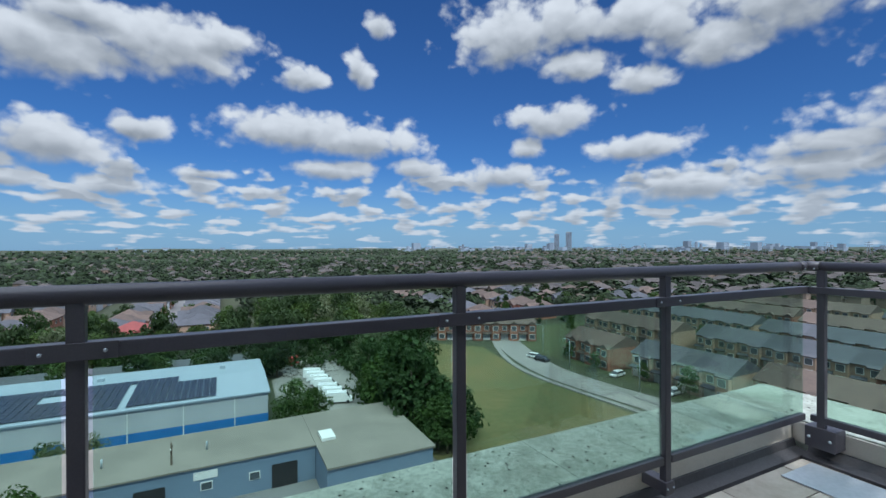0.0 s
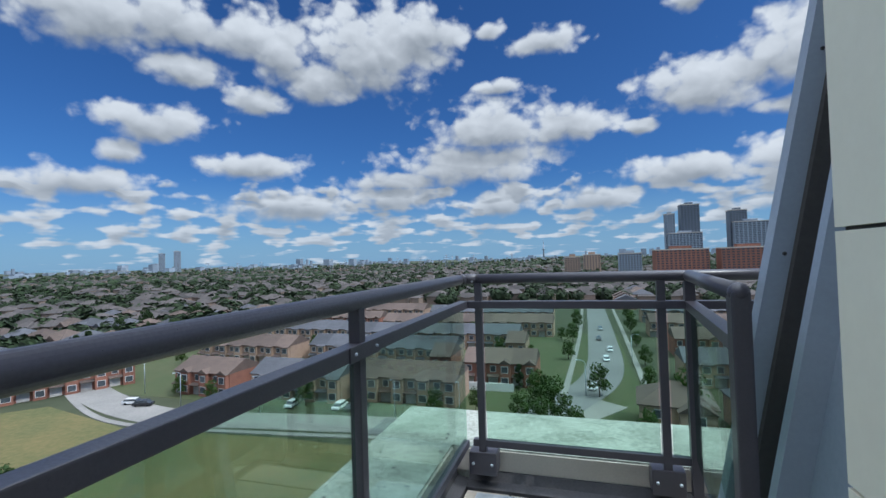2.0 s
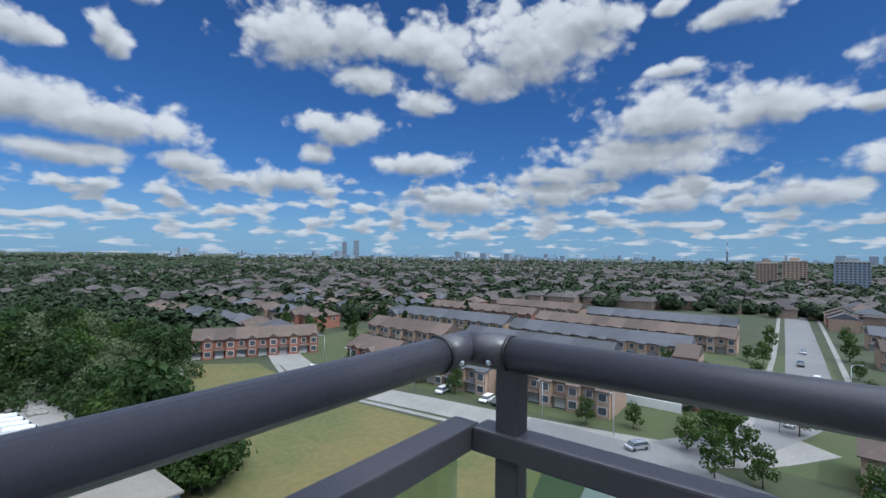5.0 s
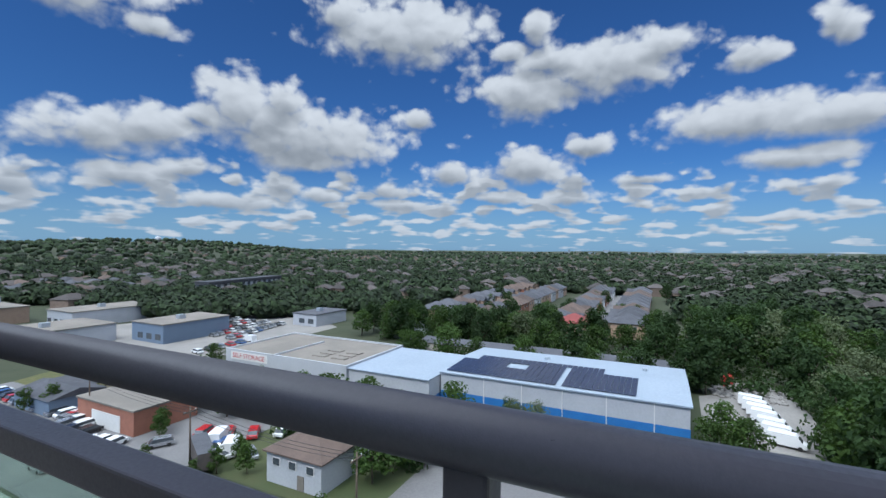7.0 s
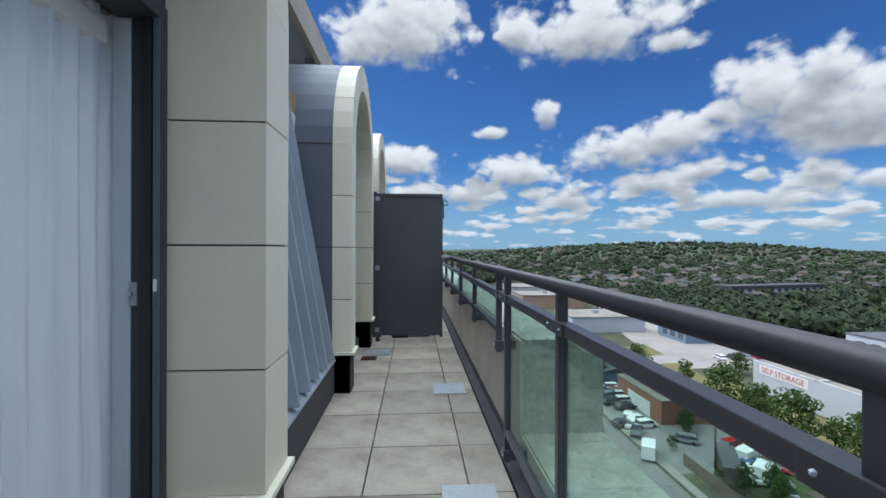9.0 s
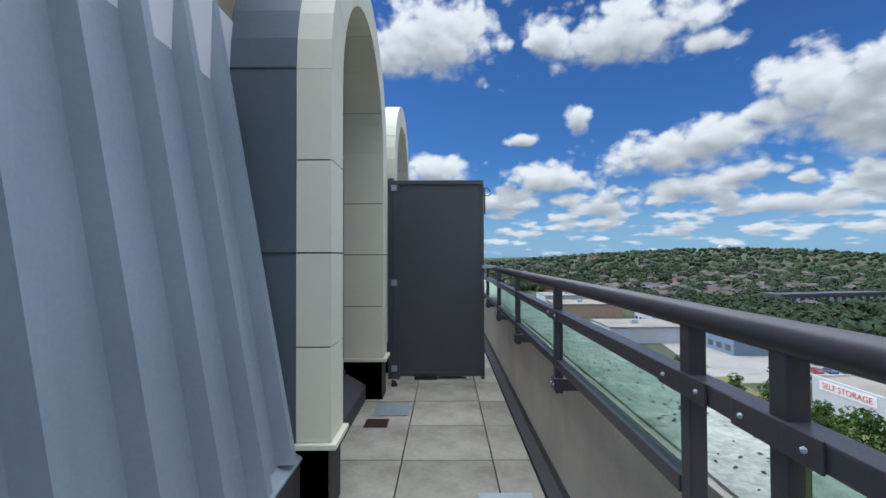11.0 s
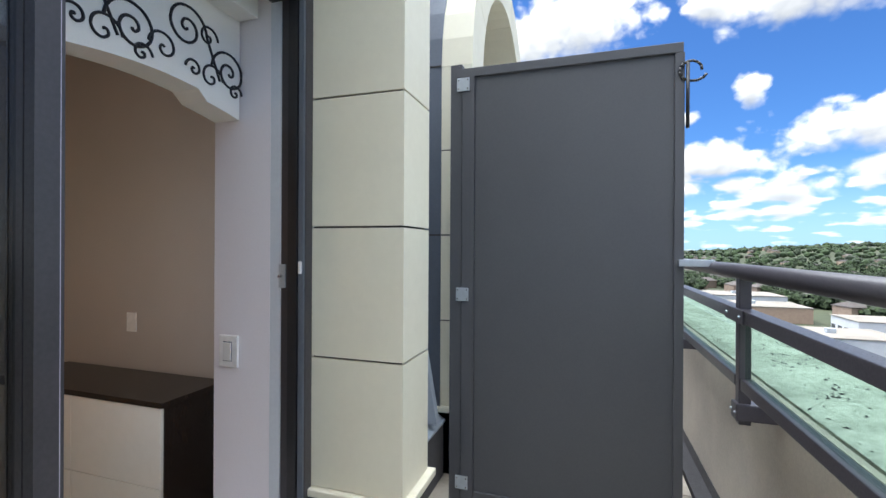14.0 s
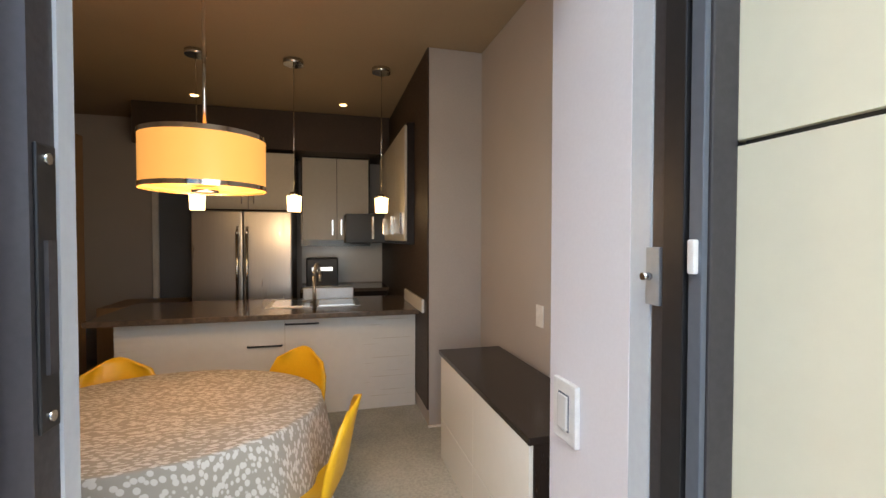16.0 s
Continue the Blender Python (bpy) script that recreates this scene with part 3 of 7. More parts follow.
def terrace_rail():
    r = thing("terrace_railing", "dark grey metal guard rail with round top tube and tinted glass", "railing")
    t = bmesh.new()
    rod(t, (RX, RY, RZ), (RX, 18, RZ), 0.029, 24)
    part("top_tube", t, RAIL, r)
    t = bmesh.new()
    rod(t, (RX, RY, RZ), (-2.3, RY, RZ), 0.029, 24)
    part("top_tube", t, RAIL, r)
    t = bmesh.new()
    rod(t, (-1.50, RY, RZ), (-1.40, -2.44, RZ), 0.029, 24)
    bmesh.ops.create_uvsphere(t, u_segments=20, v_segments=10, radius=0.0295, matrix=Matrix.Translation((-1.40, -2.44, RZ)))
    for f in t.faces:
        f.smooth = len(f.verts) < 6
    part("top_tube", t, RAIL, r)
    elbow = bmesh.new()
    bmesh.ops.create_uvsphere(elbow, u_segments=20, v_segments=10, radius=0.0305, matrix=Matrix.Translation((RX, RY, RZ)))
    rod(elbow, (RX, RY, RZ), (RX, RY + 0.085, RZ), 0.0305, 24)
    rod(elbow, (RX, RY, RZ), (RX - 0.085, RY, RZ), 0.0305, 24)
    for f in elbow.faces:
        f.smooth = len(f.verts) < 6
    part("elbow", elbow, RAIL, r)
    for p, q in (((RX, RY + 0.085, RZ), (RX, RY + 0.09, RZ)), ((RX - 0.085, RY, RZ), (RX - 0.09, RY, RZ))):
        b = bmesh.new()
        rod(b, p, q, 0.0315, 24)
        part("joint_ring", b, BLACK, r)
    for p in ((RX + 0.0, RY + 0.06, RZ - 0.03), (RX - 0.06, RY + 0.027, RZ - 0.014), (RX - 0.027, RY + 0.06, RZ - 0.014)):
        b = bmesh.new()
        bmesh.ops.create_icosphere(b, subdivisions=1, radius=0.006, matrix=Matrix.Translation(p))
        part("screw", b, GALV, r)
    ys = [-2.22, -1.03, 0.155, 1.14, 1.42, 2.62, 3.85, 5.06, 6.27, 7.48, 8.69, 9.9, 11.1, 12.3, 13.5]
    for y in ys:
        low = y < 1.28
        foot = 0.10 if low else 0.70
        p = part("post", bx(RX - 0.019, y - 0.021, foot, RX + 0.019, y + 0.021, RZ - 0.02, 0.004), RAIL, r)
        part("bracket", bx(RX - 0.03, y - 0.032, foot + 0.015, -0.176 if low else -0.186, y + 0.032, foot + 0.075, 0.006), RAIL, p)
        for dy in (-0.022, 0.022):
            s = bmesh.new()
            bmesh.ops.create_icosphere(s, subdivisions=1, radius=0.006, matrix=Matrix.Translation((RX - 0.031, y + dy, foot + 0.045)))
            part("bolt", s, GALV, p)
        cl = part("clamp", bx(RX - 0.032, y - 0.10, MZ - 0.024, RX - 0.0265, y + 0.10, MZ + 0.024, 0.002), RAIL, p)
        for dy in (-0.07, 0.07):
            s = bmesh.new()
            bmesh.ops.create_icosphere(s, subdivisions=1, radius=0.006, matrix=Matrix.Translation((RX - 0.034, y + dy, MZ)))
            part("screw", s, GALV, p)
    edges = [RY] + ys
    for a, b in zip(edges, edges[1:]):
        if abs(a - 1.14) < 0.01:
            continue
        low = b < 1.28
        z0 = 0.30 if low else 0.865
        g = part("glass_pane", bx(RX - 0.004, a + 0.035, z0, RX + 0.004, b - 0.035, MZ - 0.02), RAILGLASS, r, "green tinted glass pane")
        g.visible_shadow = False
        part("bottom_channel", bx(RX - 0.018, a + 0.03, z0 - 0.04, RX + 0.018, b - 0.03, z0, 0.004), RAIL, r)
    part("mid_bar", bx(RX - 0.026, RY, MZ - 0.022, RX + 0.026, 16, MZ + 0.022, 0.004), RAIL, r)
    # the return along the end of the terrace
    for x in (-0.385, -1.365):
        p = part("post", bx(x - 0.021, RY - 0.019, 0.10, x + 0.021, RY + 0.019, RZ - 0.02, 0.004), RAIL, r)
        part("bracket", bx(x - 0.08, RY - 0.1, 0.10, x + 0.08, RY + 0.03, 0.23, 0.006), RAIL, p)
        for dx in (-0.055, 0.055):
            s = bmesh.new()
            bmesh.ops.create_icosphere(s, subdivisions=1, radius=0.010, matrix=Matrix.Translation((x + dx, RY + 0.033, 0.165)))
            part("bolt", s, GALV, p)
    part("post", bx(-1.525, RY - 0.025, 0.10, -1.475, RY + 0.025, RZ - 0.02, 0.004), RAIL, r)
    part("mid_bar", bx(-2.3, RY - 0.026, MZ - 0.021, RX - 0.027, RY + 0.026, MZ + 0.021, 0.004), RAIL, r)
    for a, b in ((-0.415, -1.335), (-1.395, -1.475)):
        g = part("glass_pane", bx(a, RY - 0.004, 0.30, b, RY + 0.004, MZ - 0.02), RAILGLASS, r, "green tinted glass pane")
        g.visible_shadow = False
    part("bottom_channel", bx(-0.33, RY - 0.018, 0.26, -1.475, RY + 0.018, 0.30, 0.004), RAIL, r)
    g = part("glass_pane", prism(bmesh.new(), [(-1.503, -3.51), (-1.495, -3.51), (-1.401, -2.48), (-1.409, -2.48)], 2, 0.30, MZ - 0.02), RAILGLASS, r, "green tinted glass pane")
    g.visible_shadow = False
    part("mid_bar", prism(bmesh.new(), [(-1.526, -3.51), (-1.474, -3.51), (-1.38, -2.475), (-1.432, -2.475)], 2, MZ - 0.021, MZ + 0.021), RAIL, r)
    part("post", bx(-1.425, -2.475, 0.0, -1.375, -2.415, RZ + 0.005, 0.008), RAIL, r)


terrace_rail()


def loose_plate(x, y, w, d, turn=0, mat=GALV, label="flat galvanised metal cover plate lying on the pavers"):
    p = thing("cover_plate", label, "plate", (x, y, 0.002), turn)
    part("sheet", bx(-w / 2, -d / 2, 0.0, w / 2, d / 2, 0.006, 0.002), mat, p)
    return p


loose_plate(-0.545, 0.90, 0.31, 0.32)
loose_plate(-0.515, 2.85, 0.31, 0.32)
loose_plate(-1.335, 4.43, 0.31, 0.32)
loose_plate(-0.60, -3.33, 0.50, 0.34, 0, GALV, "large pale grey metal sheet lying on the pavers")
drain = thing("floor_drain", "square rusty floor drain grate among the pavers", "drain", (-1.42, 4.10, 0.002))
RUST = material("rusty_iron", (0.14, 0.06, 0.04), (0.05, 0.03, 0.025), 0.85, 0.3, 8, 60, 0.3)
part("frame", bx(-0.095, -0.09, 0, 0.095, 0.09, 0.006), RUST, drain)
for i in range(7):
    part("bar", bx(-0.085, -0.08 + i * 0.024, 0.006, 0.085, -0.068 + i * 0.024, 0.011), RUST, drain)


# ---- privacy screen ----
def privacy_screen():
    s = thing("privacy_screen", "tall charcoal metal privacy screen across the terrace", "screen", (0, 5.46, 0))
    part("panel", bx(-1.37, -0.012, 0.05, -0.44, 0.012, 2.19), SCREENM, s)
    part("top_rail", bx(-1.47, -0.025, 2.19, -0.42, 0.03, 2.235, 0.003), SCREENM, s)
    part("bottom_rail", bx(-1.37, -0.022, 0.03, -0.42, 0.022, 0.075, 0.003), SCREENM, s)
    part("side_post", bx(-0.455, -0.024, 0.0, -0.415, 0.024, 2.19, 0.003), SCREENM, s)
    part("hinge_post", bx(-1.435, -0.03, 0.0, -1.372, 0.03, 2.19, 0.003), SCREENM, s)
    part("wall_post", bx(-1.50, -0.02, 0.0, -1.438, 0.04, 2.26, 0.003), SCREENM, s)
    for z in (0.12, 1.08, 2.15):
        h = part("hinge", bx(-1.462, -0.037, z - 0.034, -1.396, -0.031, z + 0.034, 0.002), GALV, s, "galvanised hinge plate")
        for dx in (-1.453, -1.405):
            for dz in (-0.022, 0.022):
                b = bmesh.new()
                bmesh.ops.create_icosphere(b, subdivisions=1, radius=0.005, matrix=Matrix.Translation((dx, -0.038, z + dz)))
                part("screw", b, CHROME, h)
    part("foot", bx(-1.2, -0.06, 0.0, -0.95, 0.06, 0.03), BLACK, s)
    part("latch_bracket", bx(-0.44, -0.05, 1.24, -0.30, -0.026, 1.27, 0.003), GALV, s)
    hook = bmesh.new()
    tube(hook, [(-0.40 + 0.05 * math.cos(a) + a * 0.004, 0.0, 2.10 + 0.045 * math.sin(a)) for a in [i * 0.45 for i in range(14)]], 0.006)
    tube(hook, [(-0.405, 0.0, 2.14), (-0.405, 0.0, 1.85)], 0.008)
    h = tagged(part("plant_hook", hook, BLACK), "black scrolled iron plant hook on the screen", "hook")
    h.location = (0, 5.43, 0)
    f = thing("paper_scrap", "crumpled pale sheet lying under the privacy screen", "litter", (-0.9, 5.55, 0.0))
    bm = bmesh.new()
    bmesh.ops.create_grid(bm, x_segments=14, y_segments=5, size=1)
    rnd = random.Random(3)
    for v in bm.verts:
        v.co = Vector((v.co.x * 0.28, v.co.y * 0.07, 0.014 + rnd.uniform(0, 0.02)))
    part("sheet", bm, VINYL, f)
    c = thing("rail_clip", "small black clip lying at the plinth", "clip", (-1.40, 5.16, 0.0), 25)
    part("body", prism(bmesh.new(), [(-0.03, 0), (0.04, 0), (0.01, 0.06), (-0.02, 0.07)], 1, -0.02, 0.02), BLACK, c)


privacy_screen()


# ---- doors in the arches ----
def wall_and_door(y0, y1, number, leaf, label):
    """Sliding door in the back of an arch, between y0 and y1, with a leaf over the stretch named."""
    sill, head = 0.285, 2.26
    wall = bmesh.new()
    c, r = (y0 + y1) / 2, (y1 - y0) / 2 + 0.02
    pts = [(c - r, head + 0.05)] + [(c - r * math.cos(math.pi * i / 20), SPRING + r * math.sin(math.pi * i / 20)) for i in range(21)] + [(c + r, head + 0.05)]
    prism(wall, pts, 0, PLANE - 0.05, PLANE - 0.01)
    structure(f"tympanum_{number}", wall, CLADDARK, "slate grey metal panel in the arch above the door", "panel")
    structure(f"door_step_{number}", prism(bmesh.new(), [(-1.62, 0.0), (-1.62, 0.14), (-1.80, 0.25), (-2.0, 0.25), (-2.0, 0.0)], 1, y0 + 0.002, y1 - 0.002), MEMBRANE, "dark metal clad step under the door sill", "step")
    d = thing(f"door_{number}", label, "door", kind="structure")
    x0, x1 = -1.99, -1.83
    part("frame_head", bx(x0, y0, head, x1, y1, head + 0.055, 0.004), FRAME, d)
    part("frame_sill", bx(x0, y0, 0.25, x1 + 0.02, y1, sill, 0.004), FRAME, d)
    for a, b in ((y0, y0 + 0.05), (y1 - 0.045, y1)):
        part("frame_jamb", bx(x0 + 0.05, a, sill, x1, b, head, 0.004), FRAME, d)
        part("frame_jamb_inner", bx(x0 - 0.02, a, sill, x0 + 0.048, b, head, 0.003), VINYL, d, "pale vinyl inner jamb")
    part("jamb_groove", bx(-1.90, y1 - 0.060, sill, -1.86, y1 - 0.046, head, 0.002), BLACK, d)
    part("jamb_bead", bx(-1.855, y1 - 0.056, sill, -1.832, y1 - 0.0465, head, 0.002), CLADDARK, d)
    k = part("keeper", bx(-1.945, y1 - 0.052, 1.16, -1.915, y1 - 0.0455, 1.25, 0.002), GALV, d, "metal latch keeper")
    s = bmesh.new()
    rod(s, (-1.93, y1 - 0.056, 1.205), (-1.93, y1 - 0.07, 1.205), 0.006, 8)
    part("latch_pin", s, CHROME, k)
    part("catch", bx(-1.85, y1 - 0.064, 1.215, -1.838, y1 - 0.05, 1.262, 0.003), WHITEMETAL, d, "small white catch")
    la, lb = leaf
    lf = part("leaf_frame", frame_bm(-1.925, -1.88, la, lb, sill, head, 0.075), FRAME, d)
    g = part("pane", bx(-1.906, la + 0.07, sill + 0.07, -1.900, lb - 0.07, head - 0.07), PANE, lf, "dark reflecting glass pane")
    lf2 = part("screen_frame", frame_bm(-1.875, -1.845, la - 0.01, lb - 0.03, sill, head, 0.045), FRAME, d)
    # thin paler strip that paints skylight on the dark frame's edge
    part("screen_edge", bx(-1.8745, lb - 0.03, sill, -1.8455, lb - 0.028, head), SKYLITEDGE, lf2, "frame edge with skylight painted as pale lavender")
    part("leaf_lining", bx(-1.96, lb - 0.06, sill, -1.927, lb + 0.003, head), VINYL, lf, "pale vinyl leaf lining")
    h = part("lock_plate", bx(-1.920, lb, 1.06, -1.886, lb + 0.004, 1.36, 0.002), BLACK, lf, "black lock plate")
    part("lock_slot", bx(-1.911, lb + 0.004, 1.12, -1.895, lb + 0.008, 1.26), FRAME, h)
    for z in (1.075, 1.345):
        b = bmesh.new()
        rod(b, (-1.903, lb + 0.002, z), (-1.903, lb + 0.007, z), 0.006, 8)
        part("screw", b, CHROME, h)


def frame_bm(x0, x1, y0, y1, z0, z1, w):
    bm = bmesh.new()
    box(bm, x0, y0, z0, x1, y0 + w, z1)
    box(bm, x0, y1 - w, z0, x1, y1, z1)
    box(bm, x0, y0 + w, z0, x1, y1 - w, z0 + w)
    box(bm, x0, y0 + w, z1 - w, x1, y1 - w, z1)
    return bm


wall_and_door(3.027, 4.711, 2, (3.08, 3.886), "dark framed sliding glass door standing open")
wall_and_door(-1.72, 0.30, 1, (-1.67, -0.72), "dark framed sliding glass door standing open to a bedroom")


# ---- rooms ----
FZ, CZ = -0.25, 2.64


def rooms():
    structure("wall_outer_a", bx(-2.26, 0.302, FZ, -1.99, 3.075, CZ), PLASTER, "plain plastered outer wall", "wall")
    structure("wall_outer_b", bx(-2.26, 4.665, FZ, -1.99, 9.0, CZ), PLASTER, "lavender white plastered reveal beside the door", "wall")
    structure("wall_outer_c", bx(-2.26, -2.49, FZ, -1.99, -1.672, CZ), PLASTER, "plain plastered outer wall", "wall")
    for i, (a, b) in enumerate(((-1.67, 0.302), (3.075, 4.665))):
        structure(f"wall_apron_{i}", bx(-2.26, a, FZ, -1.995, b, 0.262), PLASTER, "plaster below the door sill", "wall")
        structure(f"wall_lintel_{i}", bx(-2.26, a, 2.32, -1.995, b, CZ), PLASTER, "plaster above the door", "wall")
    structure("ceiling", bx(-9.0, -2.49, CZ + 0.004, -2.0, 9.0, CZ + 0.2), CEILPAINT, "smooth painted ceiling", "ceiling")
    structure("wall_right", bx(-4.51, 5.30, FZ, -2.262, 5.45, CZ), WALLPAINT, "taupe painted dining room wall", "wall")
    structure("wall_pier", bx(-7.4, 4.90, FZ, -4.512, 5.45, CZ), WALLPAINT, "taupe painted pier beside the kitchen", "wall")
    structure("wall_pier_side", bx(-7.2, 4.888, 0.0, -4.516, 4.899, CZ), BROWNPAINT, "dark brown painted kitchen side wall", "wall")
    structure("wall_back", bx(-7.6, 0.3, FZ, -7.2, 4.886, CZ), WALLPAINT, "kitchen back wall", "wall")
    structure("wall_left", bx(-7.198, 1.0, FZ, -2.262, 1.2, CZ), WALLPAINT, "dining room far side wall", "wall")
    structure("bedroom_wall", bx(-6.0, -2.49, FZ, -5.8, 0.98, CZ), WALLPAINT, "plain bedroom back wall", "wall")
    structure("bedroom_floor", bx(-5.8, -2.49, FZ - 0.2, -2.0, 0.998, FZ), PLANK, "grey plank bedroom floor", "floor")
    sub = structure("floor", bx(-7.2, 1.2, FZ - 0.2, -2.0, 5.3, FZ - 0.012), BED, "grey wood plank floor", "floor")
    me = bpy.data.meshes.new("plank")
    bm = bx(-0.598, -0.073, -0.012, 0.598, 0.073, 0.0, 0.0)
    bm.to_mesh(me)
    bm.free()
    me.materials.append(PLANK)
    rnd = random.Random(2)
    for j in range(28):
        y = 1.275 + j * 0.148
        x = -7.0 + (j * 0.41) % 1.2
        while x < -2.5:
            o = new("plank", me)
            o.parent, o.location = sub, (x, y, FZ)
            x += 1.2
    structure("baseboard", bx(-4.50, 5.272, FZ, -2.27, 5.298, FZ + 0.13, 0.005), WHITEMETAL, "white baseboard", "trim")
    structure("baseboard_pier", bx(-4.508, 4.89, FZ, -4.485, 5.27, FZ + 0.14, 0.005), WHITEMETAL, "white baseboard on the pier", "trim")


rooms()


def sideboard():
    s = thing("sideboard", "white lacquered sideboard with an espresso top and sides", "sideboard", (0, 0, 0))
    z0, z1 = -0.14, 0.556
    part("carcass", bx(-4.06, 4.89, z0, -2.79, 5.268, z1 - 0.03), ESPRESSO, s)
    part("top", bx(-4.075, 4.862, z1 - 0.028, -2.775, 5.27, z1, 0.003), ESPRESSO, s)
    for i in range(2):
        a = -4.055 + i * 0.632
        part("door", bx(a, 4.872, z0 + 0.27, a + 0.629, 4.889, z1 - 0.032, 0.002), GLOSSWHITE, s, "gloss white door")
        part("drawer_front", bx(a, 4.872, z0 + 0.005, a + 0.629, 4.889, z0 + 0.266, 0.002), GLOSSWHITE, s, "gloss white drawer front")
    for x in (-4.0, -2.85):
        for y in (4.93, 5.22):
            part("leg", bx(x - 0.025, y - 0.025, FZ, x + 0.025, y + 0.025, z0), ESPRESSO, s)


sideboard()


def light_switch():
    s = thing("light_switch", "white rocker light switch on the door reveal", "switch", (-2.18, 4.665, 0.90))
    part("plate", bx(-0.045, -0.012, -0.064, 0.045, 0, 0.064, 0.004), WHITEMETAL, s)
    # dark sheet laid on the plate as the rocker's gap shadow
    part("rocker_shade", bx(-0.021, -0.0125, -0.039, 0.021, -0.0118, 0.039), CLADDARK, s, "thin dark sheet painted as the shade round the rocker")
    part("rocker", bx(-0.018, -0.018, -0.036, 0.018, -0.012, 0.036, 0.003), GLOSSWHITE, s)
    o = thing("wall_outlet", "white blank outlet plate on the taupe wall", "outlet", (-3.55, 5.30, 0.84))
    part("plate", bx(-0.04, -0.007, -0.06, 0.04, 0, 0.06, 0.003), WHITEMETAL, o)


light_switch()


def spiral(c, r, turns, sgn=1):
    return [(c[0] + sgn * r * (1 - i / 44) * math.cos(i / 44 * turns * 6.283), c[1] + r * (1 - i / 44) * math.sin(i / 44 * turns * 6.283)) for i in range(44)]


def valance():
    v = thing("window_valance", "white padded valance with black scroll print above the door", "valance", (-2.16, 0, 0))
    bm = bmesh.new()
    top, n = 2.20, 40
    a, b = 3.10, 4.655
    lower = [(a + (b - a) * i / n, 1.83 + 0.05 * abs(math.sin(i / n * 6.0)) - 0.03 * (i > n - 5)) for i in range(n + 1)]
    prism(bm, [(a, top)] + lower + [(b, top)], 0, -0.09, 0.03)
    part("pelmet", bm, FABRIC, v)
    part("head_rail", bx(-0.02, 3.09, 2.20, 0.12, 4.655, 2.30, 0.004), FABRIC, v)
    for i in range(8):
        y, up = 4.60 - i * 0.19, i % 2
        z = 2.02 + 0.045 * (up * 2 - 1)
        s = bmesh.new()
        coil = spiral((y, z), 0.085, 1.9, 1 if up else -1)
        stem = [(coil[0][0] + (0.02 if up else -0.02) * k, coil[0][1] - 0.045 * k) for k in (3, 2, 1)] if up else []
        tube(s, [(0.032, p, q) for p, q in stem + coil], 0.005, 5)
        part("scroll", s, INK, v)
        for dy, dz, r in ((-0.085, -0.105, 0.055), (-0.10, 0.095, 0.045), (0.03, -0.13, 0.035)):
            if z + dz - r < 1.86:
                dz = 1.875 + r - z
            s = bmesh.new()
            tube(s, [(0.032, p, q) for p, q in spiral((y + dy, z + dz), r, 1.3, -1 if up else 1)], 0.0045, 5)
            part("scroll", s, INK, v)


valance()


def drum_lamp():
    c = (-3.70, 3.615)
    l = thing("drum_pendant_lamp", "lit oval amber drum pendant lamp with chrome bands", "lamp", (c[0], c[1], 0))
    def oval(z0, z1, r, hollow=True):
        bm = bmesh.new()
        rod(bm, (0, 0, z0), (0, 0, z1), r, 48, cap=not hollow)
        return bm
    part("shade", oval(1.50, 1.735, 0.27), SHADE, l, "glowing amber fabric shade")
    part("diffuser", oval(1.51, 1.516, 0.25, False), SHADE, l)
    for z in (1.49, 1.725):
        bm = oval(z, z + 0.022, 0.274)
        part("band", bm, CHROME, l, "chrome band")
    bm = bmesh.new()
    rod(bm, (0, 0, 1.516), (0, 0, CZ), 0.009, 12)
    part("stem", bm, CHROME, l)
    bm = bmesh.new()
    rod(bm, (0, 0, CZ - 0.03), (0, 0, CZ), 0.07, 24)
    part("canopy", bm, CHROME, l)
    bm = bmesh.new()
    rod(bm, (0, 0, 1.48), (0, 0, 1.50), 0.06, 20)
    part("finial", bm, CHROME, l)
    for i, y in enumerate((3.25, 3.934, 4.614)):
        p = thing("mini_pendant", "small lit glass pendant over the counter", "lamp", (-5.015, y, 0), group="pendants over the counter")
        bm = bmesh.new()
        rod(bm, (0, 0, 1.47), (0, 0, 1.59), 0.05, 20, 0.056)
        part("glass_shade", bm, BULB, p)
        bm = bmesh.new()
        rod(bm, (0, 0, 1.59), (0, 0, 1.62), 0.03, 16)
        part("cap", bm, CHROME, p)
        bm = bmesh.new()
        rod(bm, (0, 0, 1.62), (0, 0, CZ), 0.003, 6)
        part("cord", bm, CHROME, p)
        bm = bmesh.new()
        rod(bm, (0, 0, CZ - 0.035), (0, 0, CZ), 0.075, 24)
        part("canopy", bm, CHROME, p)
    for x, y in ((-6.15, 2.95), (-6.1, 4.35)):
        d = thing("downlight", "small lit recessed ceiling downlight", "lamp", (x, y, CZ - 0.006), group="ceiling downlights")
        bm = bmesh.new()
        rod(bm, (0, 0, 0), (0, 0, 0.006), 0.034, 20)
        part("lens", bm, BULB, d)
    for at, power, size in (((c[0], c[1], 1.40), 4.6, 0.3), ((c[0], c[1], 1.88), 0.6, 0.3), ((-5.2, 3.7, 1.35), 1.3, 0.3)):
        b = new("room_lamp", bpy.data.lights.new("room_lamp", "POINT"))
        b.data.energy, b.data.shadow_soft_size, b.data.color = power, size * 0.5, (1.0, 0.66, 0.36)
        b.location = at


drum_lamp()


